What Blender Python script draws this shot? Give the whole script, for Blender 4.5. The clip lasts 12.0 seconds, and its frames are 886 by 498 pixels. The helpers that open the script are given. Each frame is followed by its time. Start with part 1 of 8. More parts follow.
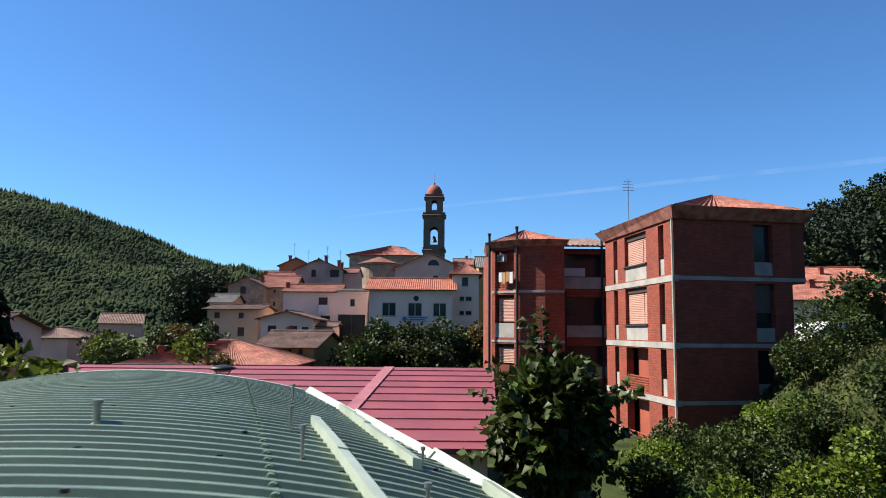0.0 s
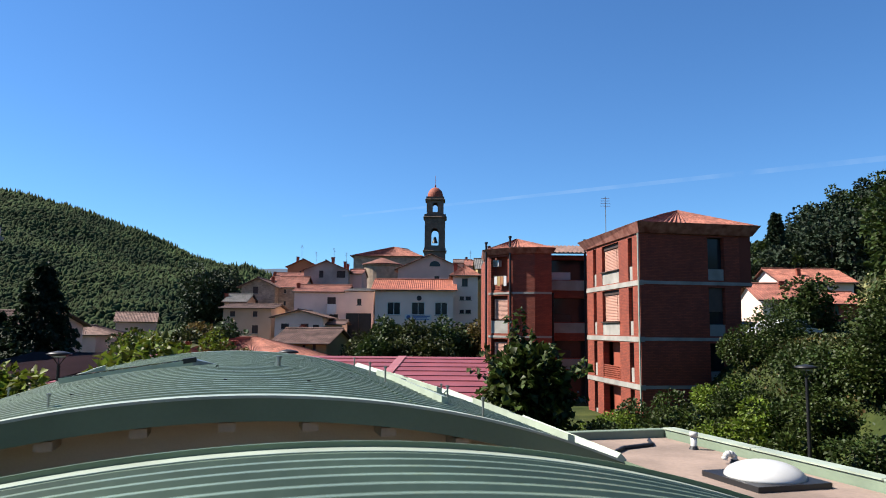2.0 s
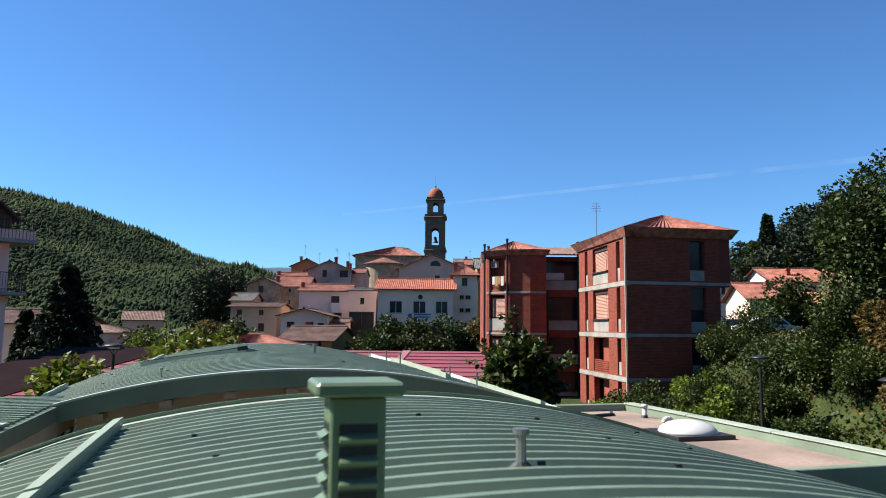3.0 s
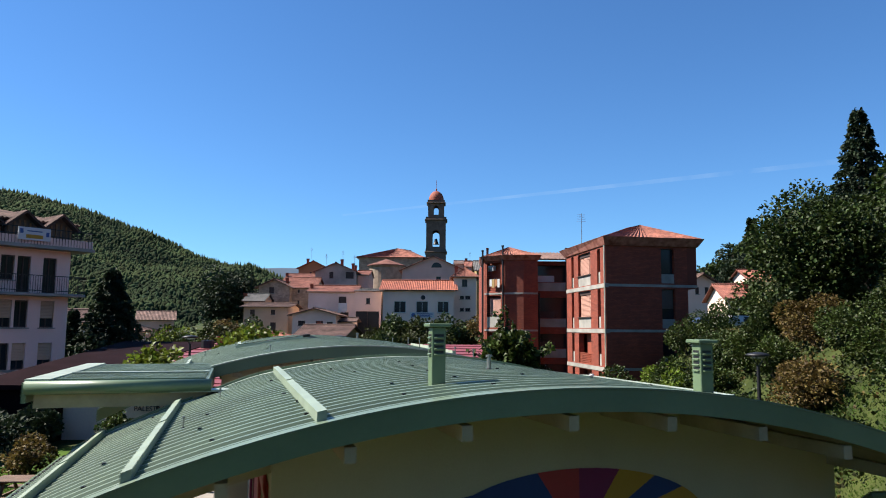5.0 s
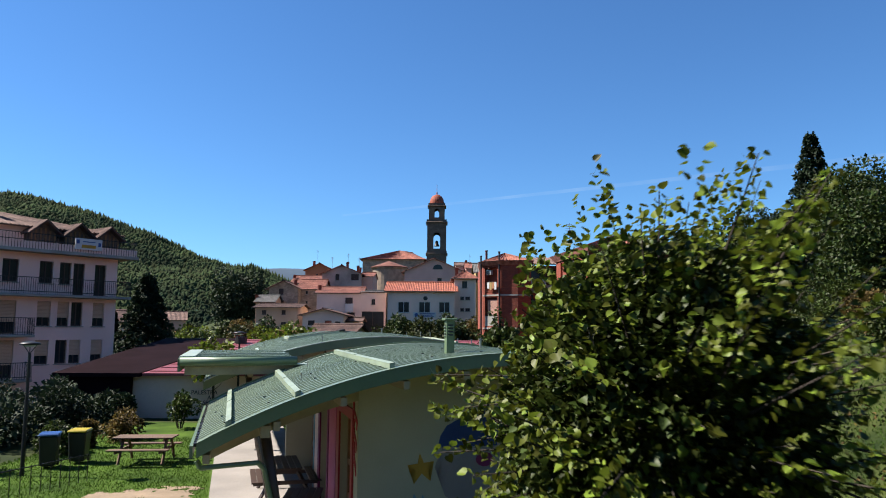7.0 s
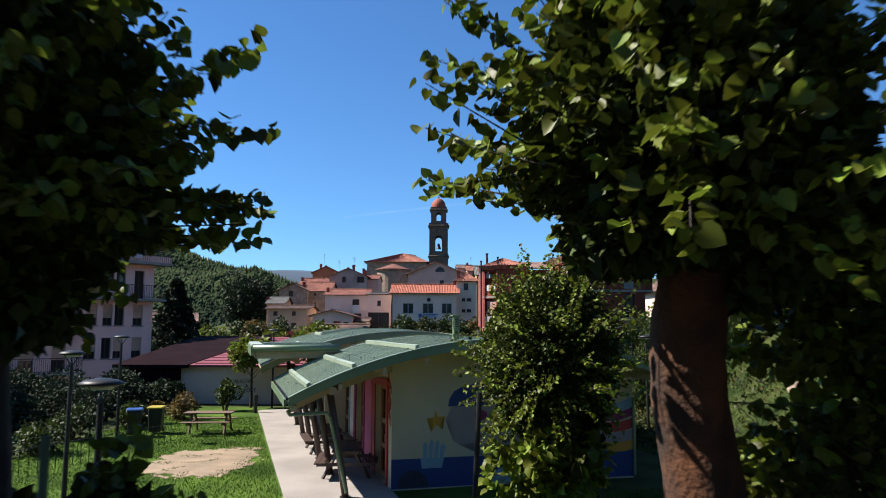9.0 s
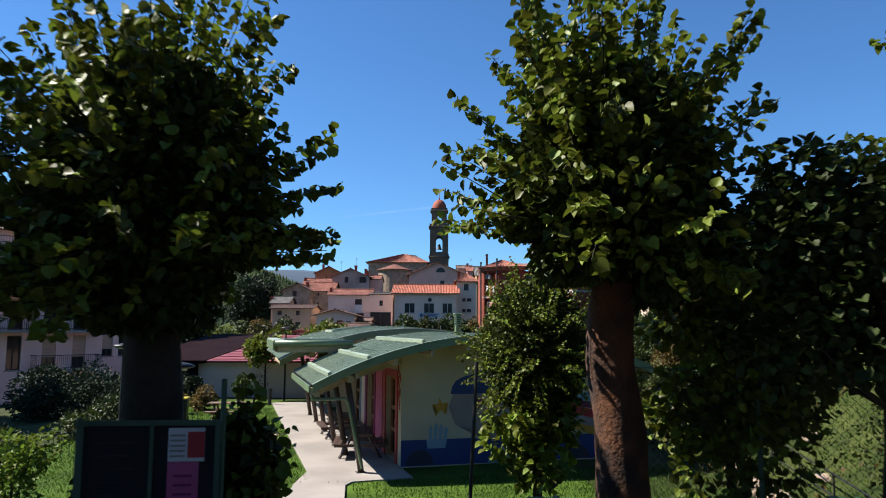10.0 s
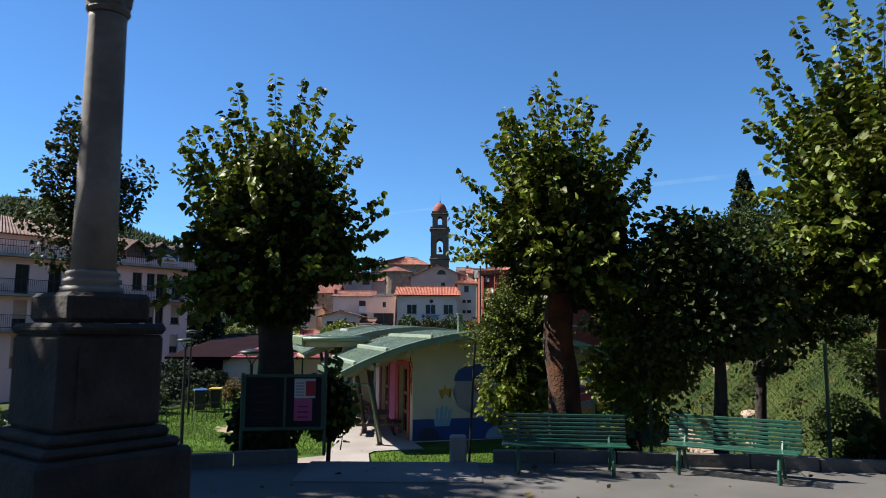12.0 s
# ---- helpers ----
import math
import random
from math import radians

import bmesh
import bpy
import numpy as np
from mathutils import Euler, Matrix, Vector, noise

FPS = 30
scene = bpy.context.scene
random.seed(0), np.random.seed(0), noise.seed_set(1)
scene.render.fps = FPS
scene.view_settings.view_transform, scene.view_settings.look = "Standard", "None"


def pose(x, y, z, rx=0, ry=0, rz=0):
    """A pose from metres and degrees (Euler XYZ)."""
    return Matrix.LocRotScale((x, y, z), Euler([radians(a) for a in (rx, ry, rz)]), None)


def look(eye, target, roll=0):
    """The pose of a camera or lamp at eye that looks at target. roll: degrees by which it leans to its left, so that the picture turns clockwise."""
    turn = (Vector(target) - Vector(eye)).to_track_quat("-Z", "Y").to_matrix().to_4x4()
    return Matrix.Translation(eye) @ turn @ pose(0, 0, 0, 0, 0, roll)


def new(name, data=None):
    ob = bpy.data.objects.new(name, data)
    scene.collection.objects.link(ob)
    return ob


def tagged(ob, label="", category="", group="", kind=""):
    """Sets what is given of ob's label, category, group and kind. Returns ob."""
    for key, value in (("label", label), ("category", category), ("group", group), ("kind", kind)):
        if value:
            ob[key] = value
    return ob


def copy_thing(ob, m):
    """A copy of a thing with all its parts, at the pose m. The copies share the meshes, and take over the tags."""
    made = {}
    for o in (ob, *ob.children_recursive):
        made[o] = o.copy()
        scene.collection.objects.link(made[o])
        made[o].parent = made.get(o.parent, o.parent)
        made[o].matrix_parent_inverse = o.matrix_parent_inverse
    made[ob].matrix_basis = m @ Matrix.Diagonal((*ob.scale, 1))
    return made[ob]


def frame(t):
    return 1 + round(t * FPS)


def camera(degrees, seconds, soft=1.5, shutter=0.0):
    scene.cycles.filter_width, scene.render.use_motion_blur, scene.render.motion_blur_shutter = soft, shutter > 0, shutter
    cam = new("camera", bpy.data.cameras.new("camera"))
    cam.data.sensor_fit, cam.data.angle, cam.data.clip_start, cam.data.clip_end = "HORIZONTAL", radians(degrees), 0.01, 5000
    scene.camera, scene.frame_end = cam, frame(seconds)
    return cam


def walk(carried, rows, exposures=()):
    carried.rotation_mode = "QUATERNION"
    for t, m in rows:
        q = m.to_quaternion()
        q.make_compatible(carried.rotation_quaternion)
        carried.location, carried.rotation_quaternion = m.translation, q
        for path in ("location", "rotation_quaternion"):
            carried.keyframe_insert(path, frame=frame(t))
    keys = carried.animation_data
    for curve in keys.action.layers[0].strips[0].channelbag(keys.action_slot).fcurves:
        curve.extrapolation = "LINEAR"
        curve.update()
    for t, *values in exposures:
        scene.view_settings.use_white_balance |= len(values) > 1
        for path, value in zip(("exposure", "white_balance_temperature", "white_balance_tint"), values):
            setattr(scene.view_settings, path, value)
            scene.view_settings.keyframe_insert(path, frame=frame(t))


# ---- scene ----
# ---------- camera ----------
cam = camera(62.8, 12.0, soft=1.0, shutter=0.4)
PATH = [
    (0.0, pose(0.000, 0.000, 3.060, 96.4, -0.5, -0.1)),
    (0.5, pose(-0.064, -1.440, 3.028, 96.4, -0.5, -0.1)),
    (1.0, pose(-0.096, -2.912, 2.996, 96.3, -0.5, -0.1)),
    (1.5, pose(-0.128, -4.320, 2.964, 96.3, -0.5, -0.1)),
    (2.0, pose(-0.160, -5.728, 2.932, 96.3, -0.5, -0.1)),
    (2.5, pose(-0.192, -7.136, 2.900, 96.3, -0.5, -0.1)),
    (3.0, pose(-0.224, -8.544, 2.836, 96.2, -0.5, -0.1)),
    (5.0, pose(-0.416, -14.240, 2.644, 96.2, -0.4, -0.1)),
    (5.5, pose(-0.512, -15.712, 2.644, 96.2, -0.3, -0.1)),
    (6.0, pose(-0.544, -17.152, 2.580, 96.2, -0.3, -0.1)),
    (6.5, pose(-0.576, -18.624, 2.516, 96.2, -0.3, -0.1)),
    (7.0, pose(-0.608, -20.000, 2.516, 96.2, -0.3, -0.1)),
    (9.0, pose(-0.800, -25.408, 2.324, 96.3, -0.2, 0.0)),
    (9.5, pose(-0.832, -26.688, 2.292, 96.3, -0.3, 0.0)),
    (10.0, pose(-0.896, -27.872, 2.228, 96.3, -0.3, 0.0)),
    (10.5, pose(-0.960, -29.024, 2.196, 96.3, -0.2, 0.0)),
    (11.0, pose(-0.992, -30.112, 2.164, 96.3, -0.2, 0.0)),
    (11.5, pose(-1.024, -31.104, 2.132, 96.4, -0.2, 0.0)),
    (12.0, pose(-1.056, -31.968, 2.100, 96.4, -0.3, 0.0)),
]
walk(cam, PATH)

# ---------- light ----------
SUN_TO = Vector((-0.96, 0.16, 1.0)).normalized()
world = bpy.data.worlds.new("sky")
scene.world = world
world.use_nodes = True
wn, wl = world.node_tree.nodes, world.node_tree.links
sky = wn.new("ShaderNodeTexSky")
sky.sky_type = "NISHITA"
sky.sun_disc = False
sky.sun_elevation = math.asin(SUN_TO.z)
sky.sun_rotation = math.atan2(SUN_TO.x, SUN_TO.y)
sky.altitude = 400
sky.air_density = 1.0
sky.dust_density = 0.0
sky.ozone_density = 3.0
clear = wn.new("ShaderNodeMix")
clear.data_type, clear.blend_type = "RGBA", "MULTIPLY"
clear.inputs["Factor"].default_value = 1.0
clear.inputs["B"].default_value = (0.64, 1.04, 1.42, 1)
wl.new(sky.outputs["Color"], clear.inputs["A"])
wn["Background"].inputs["Strength"].default_value = 0.044
wl.new(clear.outputs["Result"], wn["Background"].inputs["Color"])

sun_data = bpy.data.lights.new("sun", "SUN")
sun_data.energy, sun_data.angle, sun_data.color = 5.0, radians(0.53), (1.0, 0.93, 0.83)
sun = new("sun", sun_data)
sun.matrix_world = look((0, 0, 60), Vector((0, 0, 60)) - SUN_TO)
scene.view_settings.exposure = 1.38


# ---------- builders ----------
ALBEDO = 0.58


def link(nt, a, b):
    nt.links.new(a, b)


def material(name, col, rough=0.7, var=0.25, scale=1.5, fine=30.0, bump=0.15, metal=0.0, island=0.0, obj_random=0.0,
             tint=None, pattern="", translucent=0.0, coat=0.0):
    """A surface with variation at two scales, and optional tile, brick or stone relief from UV metres."""
    col = [c * ALBEDO for c in col]
    tint = [c * ALBEDO for c in tint] if tint else None
    m = bpy.data.materials.new(name)
    m.use_nodes = True
    nt = m.node_tree
    n = nt.nodes
    bsdf = n["Principled BSDF"]
    bsdf.inputs["Roughness"].default_value = rough
    bsdf.inputs["Metallic"].default_value = metal
    bsdf.inputs["Coat Weight"].default_value = coat
    geo = n.new("ShaderNodeNewGeometry")
    n1 = n.new("ShaderNodeTexNoise")
    n1.inputs["Scale"].default_value, n1.inputs["Detail"].default_value = scale, 5
    n2 = n.new("ShaderNodeTexNoise")
    n2.inputs["Scale"].default_value, n2.inputs["Detail"].default_value = fine, 4
    link(nt, geo.outputs["Position"], n1.inputs["Vector"])
    link(nt, geo.outputs["Position"], n2.inputs["Vector"])
    mix1 = n.new("ShaderNodeMix")
    mix1.data_type = "RGBA"
    dark = [c * (1 - var) for c in col]
    light = [min(1, c * (1 + var * 0.7)) for c in (tint or col)]
    mix1.inputs["A"].default_value, mix1.inputs["B"].default_value = (*dark, 1), (*light, 1)
    ramp = n.new("ShaderNodeMapRange")
    ramp.inputs["From Min"].default_value, ramp.inputs["From Max"].default_value = 0.3, 0.7
    link(nt, n1.outputs["Fac"], ramp.inputs["Value"])
    link(nt, ramp.outputs["Result"], mix1.inputs["Factor"])
    hsv = n.new("ShaderNodeHueSaturation")
    link(nt, mix1.outputs["Result"], hsv.inputs["Color"])
    val = n.new("ShaderNodeMapRange")
    val.inputs["To Min"].default_value, val.inputs["To Max"].default_value = 1 - var * 0.6, 1 + var * 0.6
    link(nt, n2.outputs["Fac"], val.inputs["Value"])
    out_val = val.outputs["Result"]
    for use, source in ((island, "island"), (obj_random, "object")):
        if not use:
            continue
        r = geo.outputs["Random Per Island"] if source == "island" else n.new("ShaderNodeObjectInfo").outputs["Random"]
        mr = n.new("ShaderNodeMapRange")
        mr.inputs["To Min"].default_value, mr.inputs["To Max"].default_value = 1 - use, 1 + use
        link(nt, r, mr.inputs["Value"])
        mul = n.new("ShaderNodeMath")
        mul.operation = "MULTIPLY"
        link(nt, out_val, mul.inputs[0])
        link(nt, mr.outputs["Result"], mul.inputs[1])
        out_val = mul.outputs["Value"]
        if source == "island":
            hr = n.new("ShaderNodeMapRange")
            hr.inputs["To Min"].default_value, hr.inputs["To Max"].default_value = 0.5 - 0.05 * use, 0.5 + 0.03 * use
            link(nt, r, hr.inputs["Value"])
            link(nt, hr.outputs["Result"], hsv.inputs["Hue"])
    link(nt, out_val, hsv.inputs["Value"])
    colour = hsv.outputs["Color"]
    height = n2.outputs["Fac"]
    if pattern:
        uv = n.new("ShaderNodeUVMap")
        br = n.new("ShaderNodeTexBrick")
        sizes = {"brick": (0.25, 0.075, 0.012), "tile": (0.22, 0.36, 0.02), "stone": (0.34, 0.2, 0.03), "paver": (0.5, 0.5, 0.01)}
        w, h, gap = sizes[pattern]
        br.inputs["Scale"].default_value = 1.0
        br.inputs["Brick Width"].default_value, br.inputs["Row Height"].default_value = w, h
        br.inputs["Mortar Size"].default_value = gap
        br.inputs["Mortar Smooth"].default_value = 0.3
        br.inputs["Color1"].default_value, br.inputs["Color2"].default_value = (0.72, 0.72, 0.72, 1), (1.2, 1.2, 1.2, 1)
        br.inputs["Mortar"].default_value = (0.5, 0.5, 0.5, 1) if pattern != "stone" else (1.0, 0.98, 0.95, 1)
        if pattern == "stone":
            dist = n.new("ShaderNodeMix")
            dist.data_type = "VECTOR"
            dist.inputs["Factor"].default_value = 0.13
            nz = n.new("ShaderNodeTexNoise")
            nz.inputs["Scale"].default_value = 2.2
            link(nt, uv.outputs["UV"], nz.inputs["Vector"])
            link(nt, uv.outputs["UV"], dist.inputs["A"])
            link(nt, nz.outputs["Color"], dist.inputs["B"])
            link(nt, dist.outputs["Result"], br.inputs["Vector"])
        else:
            link(nt, uv.outputs["UV"], br.inputs["Vector"])
        mulc = n.new("ShaderNodeMix")
        mulc.data_type, mulc.blend_type = "RGBA", "MULTIPLY"
        mulc.inputs["Factor"].default_value = 0.85
        link(nt, colour, mulc.inputs["A"])
        link(nt, br.outputs["Color"], mulc.inputs["B"])
        colour = mulc.outputs["Result"]
        inv = n.new("ShaderNodeMath")
        inv.operation = "MULTIPLY_ADD"
        inv.inputs[1].default_value, inv.inputs[2].default_value = -0.9, 1.0
        link(nt, br.outputs["Fac"], inv.inputs[0])
        height = inv.outputs["Value"]
    link(nt, colour, bsdf.inputs["Base Color"])
    if bump:
        b = n.new("ShaderNodeBump")
        b.inputs["Strength"].default_value = bump
        b.inputs["Distance"].default_value = 0.02
        link(nt, height, b.inputs["Height"])
        link(nt, b.outputs["Normal"], bsdf.inputs["Normal"])
    if translucent:
        bsdf.inputs["Specular IOR Level"].default_value = 0.2
        tr = n.new("ShaderNodeBsdfTranslucent")
        link(nt, colour, tr.inputs["Color"])
        ms = n.new("ShaderNodeMixShader")
        ms.inputs["Fac"].default_value = translucent
        link(nt, bsdf.outputs["BSDF"], ms.inputs[1])
        link(nt, tr.outputs["BSDF"], ms.inputs[2])
        link(nt, ms.outputs["Shader"], n["Material Output"].inputs["Surface"])
    return m


def finish(bm, name, mat, smooth=False, recalc=True):
    if recalc:
        bmesh.ops.recalc_face_normals(bm, faces=bm.faces)
    me = bpy.data.meshes.new(name)
    bm.to_mesh(me)
    bm.free()
    if mat:
        me.materials.append(mat)
    if smooth:
        me.polygons.foreach_set("use_smooth", [True] * len(me.polygons))
    return me


def part(name, bm, mat, parent=None, label="", smooth=False, recalc=True):
    ob = new(name, bm if isinstance(bm, bpy.types.Mesh) else finish(bm, name, mat, smooth, recalc))
    if parent is not None:
        ob.parent = parent
    if label:
        ob["label"] = label
    return ob


def thing(name, m, label, category, group="", kind=""):
    ob = new(name)
    ob.empty_display_size = 0.2
    ob.matrix_basis = m
    return tagged(ob, label, category, group, kind)


def solo(name, bm, mat, label, category="", group="", kind="", m=None, smooth=False, recalc=True):
    ob = part(name, bm, mat, smooth=smooth, recalc=recalc)
    if m is not None:
        ob.matrix_basis = m
    return tagged(ob, label, category, group, kind)


def box(bm, x0, x1, y0, y1, z0, z1, m=None, bevel=0.0):
    r = bmesh.ops.create_cube(bm, size=1)
    vs = r["verts"]
    for v in vs:
        v.co = Vector(((x0 + x1) / 2 + v.co.x * (x1 - x0), (y0 + y1) / 2 + v.co.y * (y1 - y0), (z0 + z1) / 2 + v.co.z * (z1 - z0)))
    if bevel:
        es = list({e for v in vs for e in v.link_edges})
        r2 = bmesh.ops.bevel(bm, geom=es, offset=bevel, segments=1, affect="EDGES", clamp_overlap=True)
        vs = list({v for f in r2["faces"] for v in f.verts} | {v for v in vs if v.is_valid})
    if m is not None:
        for v in vs:
            v.co = m @ v.co
    return vs


def boxed(*args, bevel=0.0):
    bm = bmesh.new()
    box(bm, *args, bevel=bevel)
    return bm


def tube(bm, a, b, r0, r1=None, n=10, cap=True):
    a, b = Vector(a), Vector(b)
    r1 = r0 if r1 is None else r1
    q = (b - a).to_track_quat("Z", "Y")
    rings = []
    for p, r in ((a, r0), (b, r1)):
        rings.append([bm.verts.new(p + q @ Vector((r * math.cos(2 * math.pi * i / n), r * math.sin(2 * math.pi * i / n), 0))) for i in range(n)])
    for i in range(n):
        bm.faces.new((rings[0][i], rings[0][(i + 1) % n], rings[1][(i + 1) % n], rings[1][i]))
    if cap:
        bm.faces.new(rings[0][::-1])
        bm.faces.new(rings[1])


def tubed(a, b, r0, r1=None, n=10):
    bm = bmesh.new()
    tube(bm, a, b, r0, r1, n)
    return bm


def path_tube(bm, pts, r, n=8):
    for a, b in zip(pts, pts[1:]):
        tube(bm, a, b, r, r, n)


def lathe(bm, profile, n=24, m=None):
    rings = []
    for r, z in profile:
        ring = [Vector((r * math.cos(2 * math.pi * i / n), r * math.sin(2 * math.pi * i / n), z)) for i in range(n)]
        rings.append([bm.verts.new(m @ v if m is not None else v) for v in ring])
    for a, b in zip(rings, rings[1:]):
        for i in range(n):
            bm.faces.new((a[i], a[(i + 1) % n], b[(i + 1) % n], b[i]))
    bm.faces.new(rings[0][::-1])
    bm.faces.new(rings[-1])


def prism(bm, poly, z0, z1):
    """An upright prism over a plan polygon (counter-clockwise)."""
    lo = [bm.verts.new((x, y, z0)) for x, y in poly]
    hi = [bm.verts.new((x, y, z1)) for x, y in poly]
    k = len(poly)
    for i in range(k):
        bm.faces.new((lo[i], lo[(i + 1) % k], hi[(i + 1) % k], hi[i]))
    bm.faces.new(lo[::-1])
    bm.faces.new(hi)


def wall_panel(bm, m, w, h, openings, t=0.18, gable=0.0, apex=0.5):
    """A wall face in the plane y=0 of m (x along, z up, outside towards -y), openings (x0, x1, z0, z1) cut through, with reveals;
    gable: the height of a triangle on top."""
    uvl = bm.loops.layers.uv.verify()
    xs = sorted({0, w, *[v for o in openings for v in o[:2]]})
    zs = sorted({0, h, *[v for o in openings for v in o[2:4]]})

    def quad(pts, uvs):
        f = bm.faces.new([bm.verts.new(m @ Vector(p)) for p in pts])
        for l, c in zip(f.loops, uvs):
            l[uvl].uv = c
    for x0, x1 in zip(xs, xs[1:]):
        for z0, z1 in zip(zs, zs[1:]):
            cx, cz = (x0 + x1) / 2, (z0 + z1) / 2
            if any(o[0] < cx < o[1] and o[2] < cz < o[3] for o in openings):
                continue
            p = [(x0, z0), (x1, z0), (x1, z1), (x0, z1)]
            quad([(a, 0, b) for a, b in p], p)
    for o in openings:
        x0, x1, z0, z1 = o[:4]
        ring = [(x0, z0), (x1, z0), (x1, z1), (x0, z1)]
        for (a, b), (c, d) in zip(ring, ring[1:] + ring[:1]):
            quad([(a, 0, b), (a, t, b), (c, t, d), (c, 0, d)], [(a, b), (a, b), (c, d), (c, d)])
    if gable:
        p = [(0, h), (w, h), (w * apex, h + gable)]
        quad([(a, 0, b) for a, b in p], p)


def tile_slab(bm, eave_l, eave_r, ridge_r, ridge_l, pitch=0.24, amp=0.035, thick=0.1):
    """A roof slope of barrel tiles: waves along the eave, running up to the ridge, on a slab."""
    uvl = bm.loops.layers.uv.verify()
    el, er, rr, rl = map(Vector, (eave_l, eave_r, ridge_r, ridge_l))
    nrm = (er - el).cross(rl - el)
    if nrm.length < 1e-6:
        nrm = (er - el).cross(rr - el)
    nrm.normalize()
    if nrm.z < 0:
        nrm = -nrm
    w = (er - el).length
    n = max(4, int(w / pitch) * 4)
    slope = ((rl + rr) / 2 - (el + er) / 2).length
    prev = None
    for i in range(n + 1):
        s = i / n
        up = nrm * (amp * math.sin(2 * math.pi * s * (n / 4)))
        a, b = el.lerp(er, s) + up, rl.lerp(rr, s) + up
        cur = (bm.verts.new(a), bm.verts.new(b), s * w)
        if prev:
            f = bm.faces.new((prev[0], cur[0], cur[1], prev[1]))
            for l, c in zip(f.loops, ((prev[2], 0), (cur[2], 0), (cur[2], slope), (prev[2], slope))):
                l[uvl].uv = c
        prev = cur
    d = nrm * -(thick)
    und = [p + d for p in (el, er, rr, rl)]
    top = [p + nrm * -amp * 1.1 for p in (el, er, rr, rl)]
    for i in range(4):
        j = (i + 1) % 4
        if (und[i] - und[j]).length < 1e-4:
            continue
        bm.faces.new([bm.verts.new(p) for p in (und[i], und[j], top[j], top[i])])
    pts = [und[0], und[1], und[2]] if (und[2] - und[3]).length < 1e-4 else und
    bm.faces.new([bm.verts.new(p) for p in pts])


def leaf_mesh(name, pos, out, size, mat, droop=0.25, rng=None, fold=0.25, fine=False, slim=1.0):
    """Leaves as folded kites at the places pos, turned roughly to the directions out."""
    rng = rng or np.random.default_rng(1)
    n = len(pos)
    d = out + rng.normal(0, 0.55, (n, 3)) + np.array([0, 0, -droop])
    d /= np.linalg.norm(d, axis=1, keepdims=True) + 1e-9
    up = rng.normal(0, 0.6, (n, 3)) + np.array([0, 0, 1.0])
    side = np.cross(d, up)
    side /= np.linalg.norm(side, axis=1, keepdims=True) + 1e-9
    nn = np.cross(side, d)
    s = size * rng.uniform(0.65, 1.25, (n, 1))
    def at(a, w, f):
        return pos + d * s * a + side * s * w * slim + nn * s * fold * f
    if not fine:
        v = np.stack([at(0.0, 0, 0), at(0.42, 0.46, 1.0), at(1.05, 0, -0.3), at(0.42, -0.46, 1.0)], 1).reshape(-1, 3)
        k = np.arange(n)[:, None] * 4
        faces = np.concatenate([k + np.array([[0, 2, 1]]), k + np.array([[0, 3, 2]])], 0)
    else:
        v = np.stack([at(0.06, 0, 0), at(-0.06, 0.24, 0.5), at(0.14, 0.5, 1.0), at(0.5, 0.5, 0.9), at(0.8, 0.27, 0.3), at(1.02, 0, -0.35),
                      at(0.8, -0.27, 0.3), at(0.5, -0.5, 0.9), at(0.14, -0.5, 1.0), at(-0.06, -0.24, 0.5)], 1).reshape(-1, 3)
        k = np.arange(n)[:, None] * 10
        faces = np.concatenate([k + np.array([[0, 5, 4, 3, 2, 1]]), k + np.array([[0, 9, 8, 7, 6, 5]])], 0)
    me = bpy.data.meshes.new(name)
    me.vertices.add(len(v))
    me.vertices.foreach_set("co", v.astype(np.float32).ravel())
    c = faces.shape[1]
    me.loops.add(len(faces) * c)
    me.loops.foreach_set("vertex_index", faces.astype(np.int32).ravel())
    me.polygons.add(len(faces))
    me.polygons.foreach_set("loop_start", np.arange(len(faces), dtype=np.int32) * c)
    me.polygons.foreach_set("loop_total", np.full(len(faces), c, dtype=np.int32))
    me.update(calc_edges=True)
    me.validate()
    me.materials.append(mat)
    return me


def leaf_cloud(rng, lumps, n, spread):
    """Places and outward directions of n leaves round the lumps (x, y, z, r)."""
    lumps = np.array(lumps, float)
    w = lumps[:, 3] ** 2
    pick = rng.choice(len(lumps), n, p=w / w.sum())
    d = rng.normal(0, 1, (n, 3))
    d /= np.linalg.norm(d, axis=1, keepdims=True)
    rad = lumps[pick, 3:4] * rng.uniform(0.55, 1.0 + spread, (n, 1)) ** 0.6
    return lumps[pick, :3] + d * rad, d


def crown_lumps(rng, c, r, n, lump):
    """Lumps over an ellipsoid crown with centre c and radii r."""
    out = []
    for _ in range(n):
        d = rng.normal(0, 1, 3)
        d /= np.linalg.norm(d)
        k = rng.uniform(0.35, 0.88)
        out.append((c[0] + d[0] * r[0] * k, c[1] + d[1] * r[1] * k, c[2] + d[2] * r[2] * k, lump * rng.uniform(0.7, 1.25)))
    return out


